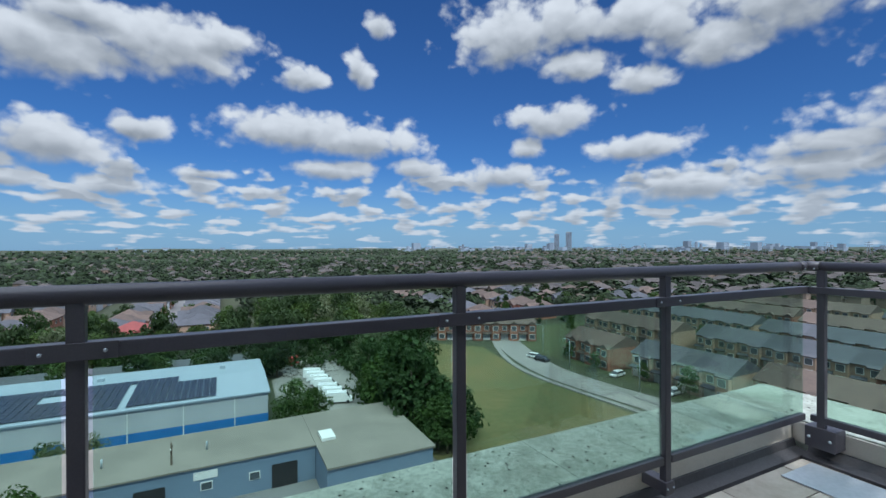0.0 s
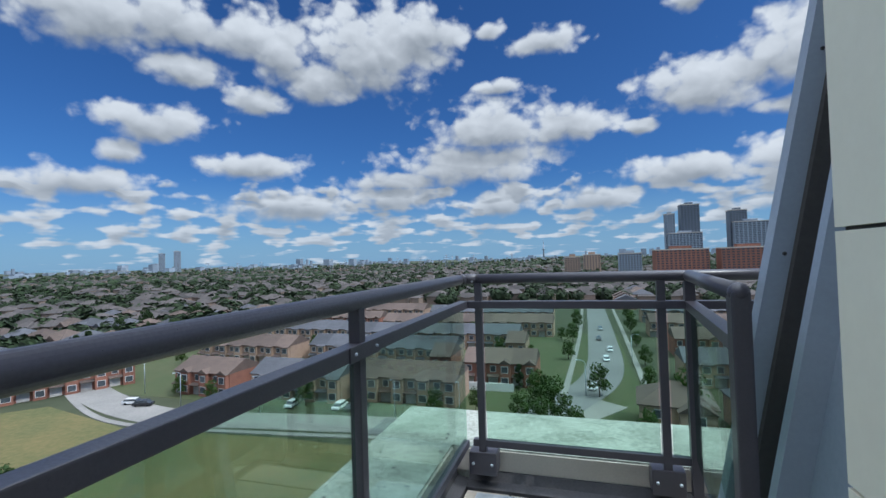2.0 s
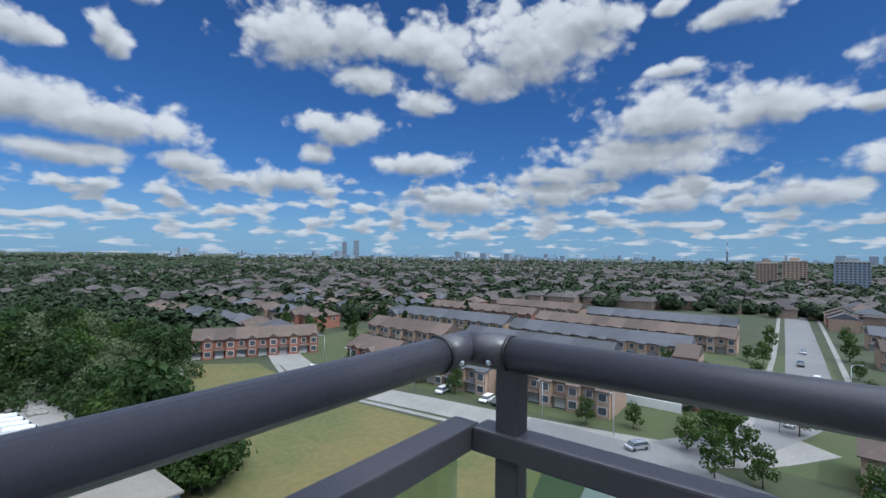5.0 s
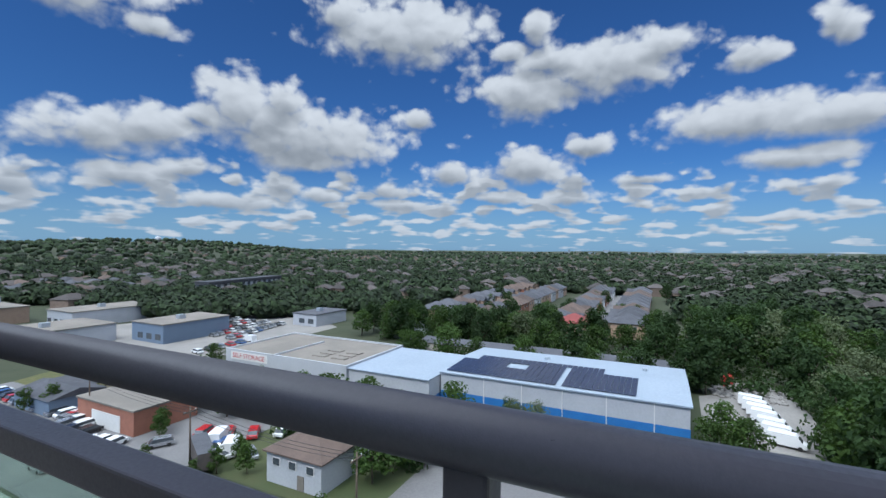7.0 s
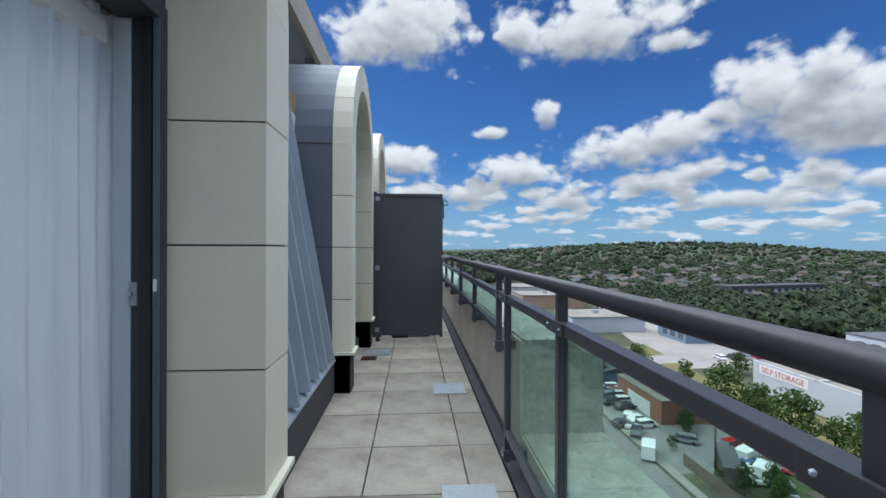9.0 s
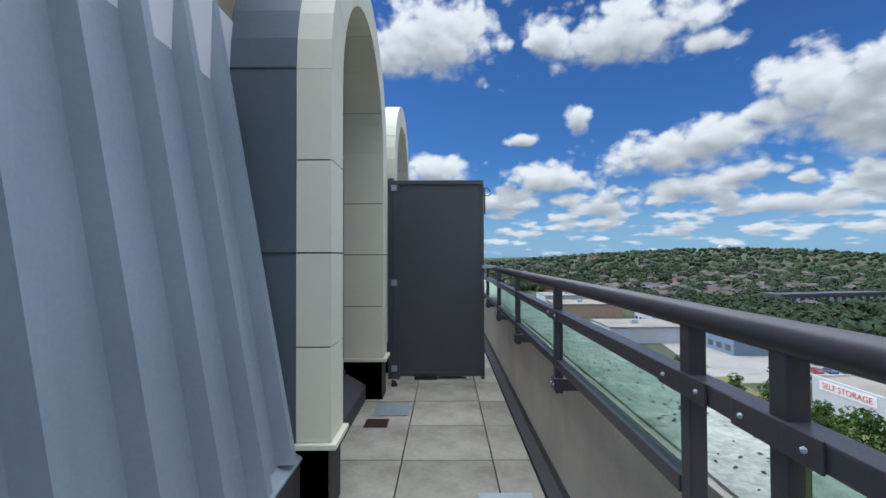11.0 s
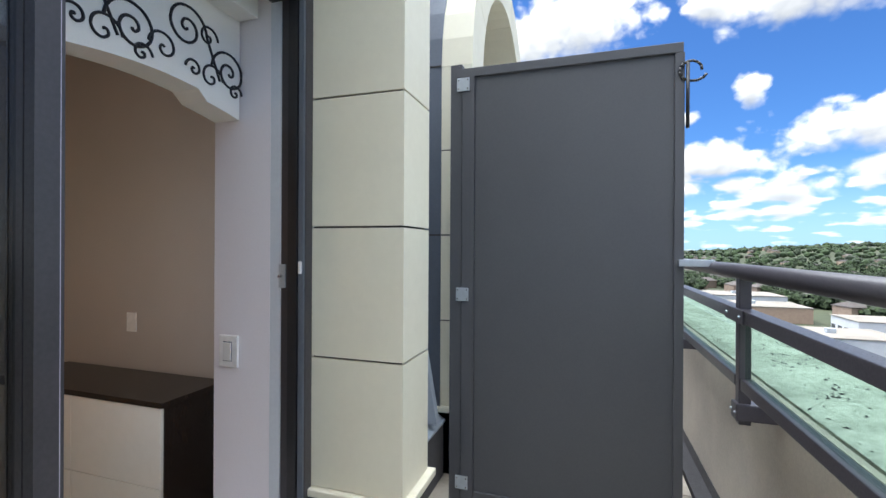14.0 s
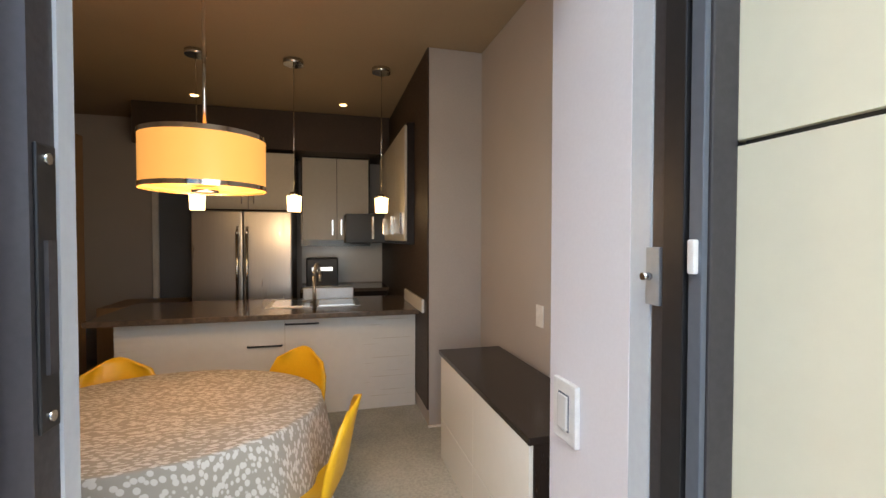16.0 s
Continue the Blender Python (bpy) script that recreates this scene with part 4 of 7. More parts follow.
def doorway_daylight():
    """The sky's light that comes in through the open door."""
    d = new("doorway_sky", bpy.data.lights.new("doorway_sky", "AREA"))
    d.data.shape, d.data.size, d.data.size_y = "RECTANGLE", 0.74, 1.5
    d.data.energy, d.data.color = 3.6, (0.90, 0.95, 1.0)
    d.matrix_world = look((-2.29, 4.27, 1.15), (-5.0, 4.27, 1.15))


doorway_daylight()


def dining_table():
    t = thing("dining_table", "oval dining table under a printed cloth", "table", (-3.58, 3.45, FZ))
    bm = bmesh.new()
    rod(bm, (0, 0, 0.715), (0, 0, 0.745), 0.62, 48)
    for v in bm.verts:
        v.co.x *= 0.9
    part("tabletop", bm, OAK, t)
    for a in range(4):
        s = bmesh.new()
        rod(s, (0.35 * math.cos(a * 1.571 + 0.78), 0.42 * math.sin(a * 1.571 + 0.78), 0), (0.35 * math.cos(a * 1.571 + 0.78), 0.42 * math.sin(a * 1.571 + 0.78), 0.715), 0.025, 12)
        part("leg", s, WHITEMETAL, t)
    cl = thing("tablecloth", "taupe and cream leaf print tablecloth hanging in folds", "tablecloth", (-3.58, 3.45, FZ))
    bm = bmesh.new()
    n, rings = 96, []
    for k, (s, z) in enumerate(((0.0, 0.75), (0.5, 0.75), (0.97, 0.75), (1.0, 0.744), (1.012, 0.70), (1.03, 0.60), (1.05, 0.48), (1.06, 0.40))):
        ring = []
        for i in range(n if s else 1):
            a = i / n * 6.2832
            w = 1 + (0.035 * math.sin(a * 9) + 0.02 * math.sin(a * 17 + 1)) * max(0, k - 3) / 4
            ring.append(bm.verts.new((0.60 * s * w * math.cos(a), 0.70 * s * w * math.sin(a), z + (0.03 * math.sin(a * 4) if k == 7 else 0))))
        rings.append(ring)
    for i in range(n):
        bm.faces.new((rings[0][0], rings[1][i], rings[1][(i + 1) % n]))
    for p, q in zip(rings[1:], rings[2:]):
        for i in range(n):
            bm.faces.new((p[i], q[i], q[(i + 1) % n], p[(i + 1) % n]))
    bmesh.ops.recalc_face_normals(bm, faces=bm.faces[:])
    for f in bm.faces:
        f.smooth = True
    part("cloth", bm, CLOTH, cl)


dining_table()


def chair(x, y, turn):
    c = thing("shell_chair", "yellow moulded plastic dining chair on white metal legs", "chair", (x, y, FZ), turn, "chairs round the table")
    bm = bmesh.new()
    # one curved shell from the seat's front up to the back's top
    prof = [(0.23, 0.43), (0.20, 0.445), (0.05, 0.44), (-0.12, 0.435), (-0.19, 0.455), (-0.225, 0.52), (-0.245, 0.62), (-0.265, 0.72), (-0.285, 0.80), (-0.295, 0.835)]
    half = [0.19, 0.21, 0.225, 0.22, 0.215, 0.215, 0.215, 0.205, 0.17, 0.10]
    grid = []
    for (py, pz), h in zip(prof, half):
        row = []
        for i in range(9):
            u = -1 + i / 4
            row.append(bm.verts.new((h * u, py + (0.05 * u * u if pz > 0.5 else 0), pz + (0.025 * u * u if pz < 0.5 else -0.035 * u * u * (pz > 0.7)))))
        grid.append(row)
    for p, q in zip(grid, grid[1:]):
        for i in range(8):
            bm.faces.new((p[i], p[i + 1], q[i + 1], q[i]))
    bmesh.ops.recalc_face_normals(bm, faces=bm.faces[:])
    bmesh.ops.solidify(bm, geom=bm.faces[:], thickness=0.012)
    for f in bm.faces:
        f.smooth = True
    part("shell", bm, YELLOW, c)
    for sx in (-1, 1):
        for y0, y1 in ((0.12, 0.21), (-0.1, -0.22)):
            s = bmesh.new()
            tube(s, [(sx * 0.12, y0, 0.43), (sx * 0.20, y1, 0.0)], 0.011)
            part("leg", s, WHITEMETAL, c)
    s = bmesh.new()
    tube(s, [(-0.13, 0.12, 0.425), (0.13, 0.12, 0.425)], 0.01)
    part("brace", s, WHITEMETAL, c)


chair(-3.34, 4.03, 168)
chair(-4.02, 3.88, 236)
chair(-3.96, 3.10, 285)


def kitchen():
    top = 0.70
    isl = thing("kitchen_island", "white wavy fronted kitchen island with dark handles", "island")
    part("body", bx(-5.62, 2.72, FZ, -4.965, 4.885, top - 0.04), CABWHITE, isl)
    for i, (a, b) in enumerate(((2.72, 3.86), (3.865, 4.885))):
        bm = bmesh.new()
        n, m = 40, 40
        rows = []
        for j in range(m + 1):
            z = FZ + 0.01 + (top - 0.05 - FZ - 0.01) * j / m
            row = []
            for k in range(n + 1):
                y = a + (b - a) * k / n
                row.append(bm.verts.new((-4.962 + 0.004 * math.sin(z * 120 + 1.2 * math.sin(y * 7)) * max(0, math.sin(y * 3.1 - 0.3)), y, z)))
            rows.append(row)
        for p, q in zip(rows, rows[1:]):
            for k in range(n):
                f = bm.faces.new((p[k], p[k + 1], q[k + 1], q[k]))
                f.smooth = True
        part("wavy_front", bm, GLOSSWHITE, isl, "gloss white wavy panel")
    for y, z in ((3.72, 0.44), (3.99, 0.60), (3.99, 0.20)):
        s = bmesh.new()
        tube(s, [(-4.96, y - 0.12, z), (-4.935, y - 0.12, z), (-4.935, y + 0.12, z), (-4.96, y + 0.12, z)], 0.007, 6)
        part("handle", s, BLACK, isl, "dark bar handle")
    w = thing("granite_worktop", "polished brown granite worktop with a steel sink", "worktop")
    part("slab", bx(-5.72, 2.60, top - 0.04, -4.80, 4.885, top, 0.005), GRANITE, w)
    part("upstand", bx(-5.4, 4.868, top, -4.62, 4.887, top + 0.10, 0.003), GLOSSWHITE, w)
    sk = part("sink_rim", bx(-5.55, 3.70, top, -5.10, 4.45, top + 0.006, 0.002), STEEL, w, "steel double sink")
    for a, b in ((3.74, 4.04), (4.11, 4.41)):
        part("basin", bx(-5.50, a, top + 0.004, -5.15, b, top + 0.009), CHROME, sk)
    fa = thing("kitchen_faucet", "tall curved brushed steel kitchen faucet", "faucet", (-5.05, 4.08, top))
    s = bmesh.new()
    pts = [(0, 0, 0), (0, 0, 0.26)] + [(-0.09 + 0.09 * math.cos(a * 0.35), 0.04 * a / 9, 0.26 + 0.09 * math.sin(a * 0.35)) for a in range(1, 10)] + [(-0.18, 0.045, 0.20)]
    tube(s, pts, 0.014, 10)
    part("spout", s, STEEL, fa)
    s = bmesh.new()
    tube(s, [(0, 0, 0.05), (0.0, -0.09, 0.06)], 0.01)
    part("lever", s, STEEL, fa)
    dr = thing("dish_rack", "silver dish tray standing behind the sink", "tray", (-5.62, 4.22, top))
    part("tray", bx(-0.07, -0.25, 0, 0.07, 0.20, 0.11, 0.01), GALV, dr)
    # refrigerator and the tall units round it
    f = thing("refrigerator", "stainless steel french door refrigerator", "refrigerator", (-6.15, 3.38, FZ))
    part("body", bx(-0.7, -0.46, 0.02, 0.0, 0.46, 1.78), BLACK, f)
    for a, b, hy in ((-0.458, -0.004, -0.045), (0.004, 0.458, 0.045)):
        d = part("door", bx(0.002, a, 0.62, 0.06, b, 1.78, 0.012), STEEL, f)
        s = bmesh.new()
        tube(s, [(0.06, hy, 0.78), (0.11, hy, 0.84), (0.115, hy, 1.55), (0.06, hy, 1.62)], 0.014, 8)
        part("handle", s, CHROME, d)
    part("freezer_drawer", bx(0.002, -0.458, 0.03, 0.06, 0.458, 0.61, 0.012), STEEL, f)
    c = thing("over_fridge_cabinet", "cream two door cabinet above the refrigerator", "cabinet", (-6.45, 3.38, 1.56))
    part("body", bx(-0.7, -0.47, 0, 0, 0.47, 0.62), ESPRESSO, c)
    for a, b, hy in ((-0.465, -0.003, -0.06), (0.003, 0.465, 0.06)):
        d = part("door", bx(0.002, a, 0.005, 0.022, b, 0.61, 0.003), CABWHITE, c)
        part("handle", bx(0.022, hy - 0.006, 0.06, 0.045, hy + 0.006, 0.22, 0.003), CHROME, d)
    u = thing("wall_cabinet", "cream two door wall cabinet with steel handles", "cabinet", (-6.80, 4.35, 1.24))
    part("body", bx(-0.38, -0.46, -0.03, 0, 0.34, 0.98), ESPRESSO, u)
    for a, b, hy in ((-0.44, -0.053, -0.10), (-0.047, 0.32, 0.0)):
        d = part("door", bx(0.002, a, 0.0, 0.022, b, 0.96, 0.003), CABWHITE, u)
        part("handle", bx(0.022, hy - 0.007, 0.06, 0.05, hy + 0.007, 0.24, 0.003), CHROME, d)
    part("light_rail", bx(-0.02, -0.46, -0.07, 0.03, 0.34, -0.03), ESPRESSO, u)
    s = thing("side_wall_cabinet", "cream wall cabinet on the brown side wall", "cabinet", (-5.55, 4.886, 1.24))
    part("body", bx(-1.2, -0.06, -0.03, 0.55, 0, 0.98), ESPRESSO, s)
    for i in range(3):
        d = part("door", bx(-1.19 + i * 0.58, -0.082, 0.0, -0.62 + i * 0.58, -0.062, 0.96, 0.003), CABWHITE, s)
        part("handle", bx(-0.70 + i * 0.58, -0.11, 0.06, -0.686 + i * 0.58, -0.082, 0.24, 0.003), CHROME, d)
    m = thing("microwave", "black and steel microwave under the wall cabinet", "microwave", (-6.45, 4.70, 1.19))
    part("body", bx(-0.3, -0.32, 0.02, 0.15, 0.12, 0.34, 0.008), BLACK, m)
    part("handle", bx(0.15, -0.04, 0.06, 0.18, -0.015, 0.31, 0.004), CHROME, m)
    soffit = structure("kitchen_soffit", bx(-7.19, 2.3, 2.22, -6.46, 4.88, CZ - 0.004), BROWNPAINT, "dark brown bulkhead over the cabinets", "bulkhead")
    b = thing("back_counter", "dark base cabinet with a granite top along the kitchen wall", "cabinet", (-6.85, 4.35, FZ))
    part("body", bx(-0.33, -0.46, 0.0, 0.30, 0.52, 0.90), ESPRESSO, b)
    part("top", bx(-0.34, -0.46, 0.90, 0.33, 0.53, 0.94, 0.004), GRANITE, b)
    structure("backsplash", bx(-7.198, 3.88, 0.70, -7.185, 4.88, 1.2), GLOSSWHITE, "pale wavy backsplash", "backsplash")
    cm = thing("coffee_machine", "black and chrome coffee machine on the back counter", "appliance", (-6.78, 4.15, 0.69))
    part("body", bx(-0.16, -0.2, 0, 0.1, 0.16, 0.34, 0.015), BLACK, cm)
    part("panel", bx(0.1, -0.14, 0.19, 0.115, 0.1, 0.24, 0.004), CHROME, cm)
    part("tray", bx(0.1, -0.14, 0.0, 0.2, 0.1, 0.03, 0.004), CHROME, cm)
    t = thing("pantry_cabinet", "tall warm oak pantry cabinet with a bar handle", "cabinet", (-5.6, 1.95, FZ))
    part("body", bx(-0.6, -0.74, 0, 0.75, 0.05, 2.45), OAK, t)
    d = part("door", bx(-0.55, 0.052, 0.1, 0.1, 0.072, 2.4, 0.004), OAK, t)
    part("handle", bx(0.0, 0.072, 1.0, 0.03, 0.10, 1.35, 0.004), BLACK, d)
    d = part("door", bx(0.105, 0.052, 0.1, 0.74, 0.072, 2.4, 0.004), OAK, t)
    part("handle", bx(0.14, 0.072, 1.0, 0.17, 0.10, 1.35, 0.004), BLACK, d)
    dk = thing("desk_drawers", "low oak drawer unit beside the pantry", "drawers", (-6.7, 2.35, FZ))
    part("body", bx(-0.4, -0.35, 0, 0.30, 0.30, 0.82), OAK, dk)
    for i in range(3):
        part("drawer_front", bx(-0.35, 0.302, 0.05 + i * 0.26, 0.28, 0.318, 0.29 + i * 0.26, 0.004), OAK, dk)
    cd = thing("interior_door", "grey glazed interior door beside the refrigerator", "door", (-7.15, 2.62, FZ), kind="structure")
    part("leaf", bx(-0.02, -0.3, 0, 0.02, 0.24, 2.1), CLADDARK, cd)
    part("jamb", bx(-0.04, -0.36, 0, 0.05, -0.3, 2.15), WHITEMETAL, cd)


kitchen()


def bedroom_curtain():
    c = thing("curtain", "long white sheer curtain hanging in soft folds", "curtain", (0, 0, 0))
    bm = bmesh.new()
    n = 90
    rows = []
    for z in (FZ + 0.02, 0.6, 1.4, 2.28):
        row = []
        for i in range(n + 1):
            y = -0.74 + 1.03 * i / n
            w = 0.030 * math.sin(i * 0.72) + 0.012 * math.sin(i * 1.9 + z)
            row.append(bm.verts.new((-2.04 + w * (1.2 if z < 1 else 0.8), y, z)))
        rows.append(row)
    for p, q in zip(rows, rows[1:]):
        for i in range(n):
            f = bm.faces.new((p[i], p[i + 1], q[i + 1], q[i]))
            f.smooth = True
    part("panel", bm, CURTAIN, c)
    bm = bmesh.new()
    rod(bm, (-2.04, -1.6, 2.28), (-2.04, 0.28, 2.28), 0.014, 10)
    part("rod", bm, CHROME, c)
    v = thing("roller_blind", "white rolled up blind above the bedroom door", "blind", (-2.16, 0, 0))
    part("cassette", bx(0.05, -1.6, 2.14, 0.15, 0.24, 2.24, 0.02), FABRIC, v)


bedroom_curtain()


# ================= the town below =================
G = -32.0
BRICKRED = material("red_brick", (0.30, 0.13, 0.085), (0.22, 0.095, 0.065), 0.9, 0, 0.6, 9, 0.3, 0.5, rand=0.22)
BRICKTAN = material("tan_brick", (0.40, 0.28, 0.20), (0.32, 0.22, 0.155), 0.9, 0, 0.6, 9, 0.3, 0.5, rand=0.22)
ROOFGREY = material("grey_shingle", (0.085, 0.088, 0.10), (0.055, 0.057, 0.066), 0.9, 0, 0.5, 5, 0.4, 0.5, rand=0.3)
ROOFBROWN = material("brown_shingle", (0.12, 0.085, 0.068), (0.08, 0.058, 0.048), 0.9, 0, 0.5, 5, 0.4, 0.5, rand=0.3)
ROOFRED = material("red_shingle", (0.24, 0.055, 0.05), (0.17, 0.045, 0.04), 0.9, 0, 0.5, 5, 0.4)
WINDOW = material("house_window", (0.05, 0.06, 0.07), (0.08, 0.09, 0.10), 0.08, 0, 0.5, 2, 0.0)
WTRIM = material("white_house_trim", (0.70, 0.69, 0.66), None, 0.6, bump=0)
GARAGE = material("garage_door", (0.55, 0.52, 0.48), (0.46, 0.44, 0.41), 0.6, 0, 1, 4, 0.0, rand=0.3)
ASPHALT = material("asphalt", (0.17, 0.165, 0.162), (0.125, 0.121, 0.12), 0.92, 0, 0.08, 2.5, 0.1, 0.55)
PALEPAVE = material("pale_paving", (0.245, 0.23, 0.21), (0.175, 0.165, 0.152), 0.92, 0, 0.1, 2.0, 0.1, 0.55)
LAWN = material("lawn", (0.040, 0.058, 0.017), (0.062, 0.066, 0.025), 0.95, 0, 0.09, 2.0, 0.4, 0.6, gap=0.1)
MEADOW = material("dry_meadow", (0.135, 0.105, 0.036), (0.06, 0.075, 0.022), 0.95, 0, 0.05, 0.9, 0.6, 0.6, gap=0.2)
WHITEROOF = material("white_membrane_roof", (0.29, 0.335, 0.39), (0.25, 0.295, 0.345), 0.6, 0, 0.1, 2, 0.05)
WHITEWALL = material("white_siding", (0.44, 0.45, 0.47), (0.37, 0.38, 0.40), 0.6, 0, 0.2, 3, 0.1)
BLUEBAND = material("blue_band", (0.03, 0.16, 0.42), (0.025, 0.13, 0.36), 0.6, 0, 0.3, 3, 0.05)
BROWNROOF = material("gravel_flat_roof", (0.22, 0.195, 0.165), (0.15, 0.135, 0.115), 0.95, 0, 0.12, 3, 0.2, 0.6)
SOLAR = material("solar_cell", (0.018, 0.024, 0.05), (0.025, 0.032, 0.06), 0.18, 0, 1, 8, 0.0)
BLUEGREY = material("blue_grey_siding", (0.15, 0.20, 0.27), (0.13, 0.175, 0.24), 0.7, 0, 0.3, 4, 0.1)
REDPAINT = material("red_paint", (0.45, 0.03, 0.03), None, 0.4, bump=0)
# pale blue-grey carries the haze of distance in the facade colour
FAR = material("haze_tinted_facade", (0.30, 0.35, 0.41), (0.25, 0.295, 0.35), 0.8, 0, 0.02, 0.2, 0.0, island=0.25)
FARHOUSE = material("far_walls", (0.26, 0.19, 0.145), (0.18, 0.135, 0.105), 0.9, 0, 0.1, 1, 0.0, island=0.35)
FARROOF = material("far_roofs", (0.085, 0.072, 0.067), (0.055, 0.048, 0.045), 0.9, 0, 0.1, 1, 0.0, island=0.45)
BARK = material("bark", (0.12, 0.09, 0.065), (0.08, 0.06, 0.045), 0.95, 0, 2, 12, 0.4)
PALEBARK = material("bare_pale_bark", (0.42, 0.38, 0.32), (0.32, 0.29, 0.25), 0.95, 0, 2, 12, 0.4)


def leaf_material(name, a, b, rand=0.25):
    m = material(name, a, b, 0.75, 0, 0.35, 2.2, 0.0, 0.5, rand=rand, spec=0.25)
    n = Net(m.node_tree)
    bsdf = n.nodes["Principled BSDF"]
    bsdf.inputs["Subsurface Weight"].default_value = 0.0
    tr, mx = n.nodes.new("ShaderNodeBsdfTranslucent"), n.nodes.new("ShaderNodeMixShader")
    tr.inputs[0].default_value = (a[0] * 1.3, a[1] * 1.4, a[2] * 0.8, 1)
    out = n.nodes["Material Output"]
    mx.inputs[0].default_value = 0.25
    n.links.new(bsdf.outputs[0], mx.inputs[1]), n.links.new(tr.outputs[0], mx.inputs[2]), n.links.new(mx.outputs[0], out.inputs[0])
    return m


LEAF = leaf_material("summer_leaves", (0.052, 0.092, 0.016), (0.024, 0.048, 0.011))
LEAFDARK = leaf_material("dark_leaves", (0.032, 0.060, 0.015), (0.016, 0.034, 0.010))
LEAFPALE = leaf_material("grey_green_leaves", (0.12, 0.145, 0.075), (0.075, 0.10, 0.05))
WOODS = material("far_woods", (0.023, 0.044, 0.009), (0.007, 0.017, 0.004), 0.9, 0, 0.12, 0.9, 0.8, 0.5, island=0.55, gap=0.8)


def height(x, y):
    """The lie of the land: level near by, a wooded hill to the north and far ridges."""
    h = 50 * math.exp(-(((x - 1050) / 620) ** 2 + ((y - 1650) / 520) ** 2)) + 22 * math.exp(-(((x - 420) / 330) ** 2 + ((y - 1250) / 420) ** 2))
    d = math.hypot(x, y)
    return h + max(0.0, min(24.0, (d - 2600) * 0.012)) + 6 * max(0, min(1, (d - 700) / 900)) * math.sin(x * 0.004 + 1) * math.sin(y * 0.0035)


def ground():
    bm = bmesh.new()
    rings, n = [], 120
    rs = [0, 40, 80, 130, 190, 260, 350, 460, 600, 780, 1000, 1250, 1550, 1900, 2300, 2800, 3400, 4100, 4900]
    for r in rs:
        ring = []
        for i in range(n if r else 1):
            a = i / n * 6.28319
            x, y = r * math.cos(a), r * math.sin(a)
            ring.append(bm.verts.new((x, y, G + (height(x, y) if r > 460 else 0))))
        rings.append(ring)
    for i in range(n):
        bm.faces.new((rings[0][0], rings[1][i], rings[1][(i + 1) % n]))
    for p, q in zip(rings[1:], rings[2:]):
        for i in range(n):
            f = bm.faces.new((p[i], q[i], q[(i + 1) % n], p[(i + 1) % n]))
            f.smooth = True
    m = material("town_ground", (0.042, 0.048, 0.020), (0.024, 0.033, 0.013), 0.95, 0, 0.012, 0.15, 0.3, 0.6, gap=0.3)
    structure("ground", bm, m, "grassy town ground reaching to the horizon", "ground")


ground()


def sheet(name, pts, lift, mat, label, cat, thick=0.06):
    structure(name, prism(bmesh.new(), pts, 2, G + lift - thick, G + lift), mat, label, cat)


def strip(name, line, width, lift, mat, label, cat):
    """A road along a line of points, as one ribbon with an edge."""
    bm = bmesh.new()
    fine = []
    for i in range(len(line) - 1):
        p0, p1, p2, p3 = (Vector(line[max(0, min(len(line) - 1, j))]) for j in (i - 1, i, i + 1, i + 2))
        for k in range(8):
            t = k / 8
            fine.append(0.5 * (2 * p1 + (p2 - p0) * t + (2 * p0 - 5 * p1 + 4 * p2 - p3) * t * t + (3 * p1 - p0 - 3 * p2 + p3) * t ** 3))
    fine.append(Vector(line[-1]))
    rows = []
    for i, p in enumerate(fine):
        d = (fine[min(i + 1, len(fine) - 1)] - fine[max(i - 1, 0)]).normalized()
        s = Vector((-d.y, d.x)) * width / 2
        rows.append([bm.verts.new((p.x + s.x * k, p.y + s.y * k, G + z)) for k, z in ((1, -0.05), (1, lift), (-1, lift), (-1, -0.05))])
    for a, b in zip(rows, rows[1:]):
        for k in range(3):
            bm.faces.new((a[k], b[k], b[k + 1], a[k + 1]))
    bmesh.ops.recalc_face_normals(bm, faces=bm.faces[:])
    structure(name, bm, mat, label, cat)


sheet("meadow", [(146, -58), (126, -78), (92, -71), (56, -74), (30, -74), (24, -50), (34, -38), (62, -30), (92, -36), (120, -46)], 0.03, MEADOW, "rough dry meadow with yellow and green grass", "field")
sheet("lawn_south", [(60, -92), (-14, -92), (-14, -200), (60, -200)], 0.02, LAWN, "mown lawns round the townhouses", "lawn")
sheet("lawn_east", [(60, -90), (150, -90), (150, -260), (60, -260)], 0.024, LAWN, "mown lawns round the townhouses", "lawn")
sheet("lawn_verge", [(44, 30), (60, 30), (64, 60), (60, 118), (44, 118)], 0.02, LAWN, "weedy green lots beside the street", "lawn")
sheet("yard_vans", [(78, -9.5), (118, -11), (134, -30), (104, -31), (78, -27)], 0.05, PALEPAVE, "paved yard beside the warehouse", "yard")
sheet("yard_front", [(40, -30), (64, -30), (64, 30), (40, 30)], 0.045, ASPHALT, "asphalt yard before the grey building", "yard")
sheet("parking_north", [(38, 62), (62, 62), (62, 140), (38, 140)], 0.05, ASPHALT, "worn grey asphalt parking lot", "parking")
sheet("parking_far", [(70, 118), (150, 120), (190, 190), (90, 210)], 0.05, PALEPAVE, "wide pale parking lot", "parking")
sheet("lot_grass", [(52, 100), (74, 100), (80, 150), (52, 140)], 0.075, MEADOW, "dry grassy vacant lot", "field")
sheet("lot_weeds", [(61, 50), (80, 50), (80, 104), (61, 104)], 0.06, MEADOW, "weedy yellow and green vacant lot", "field")
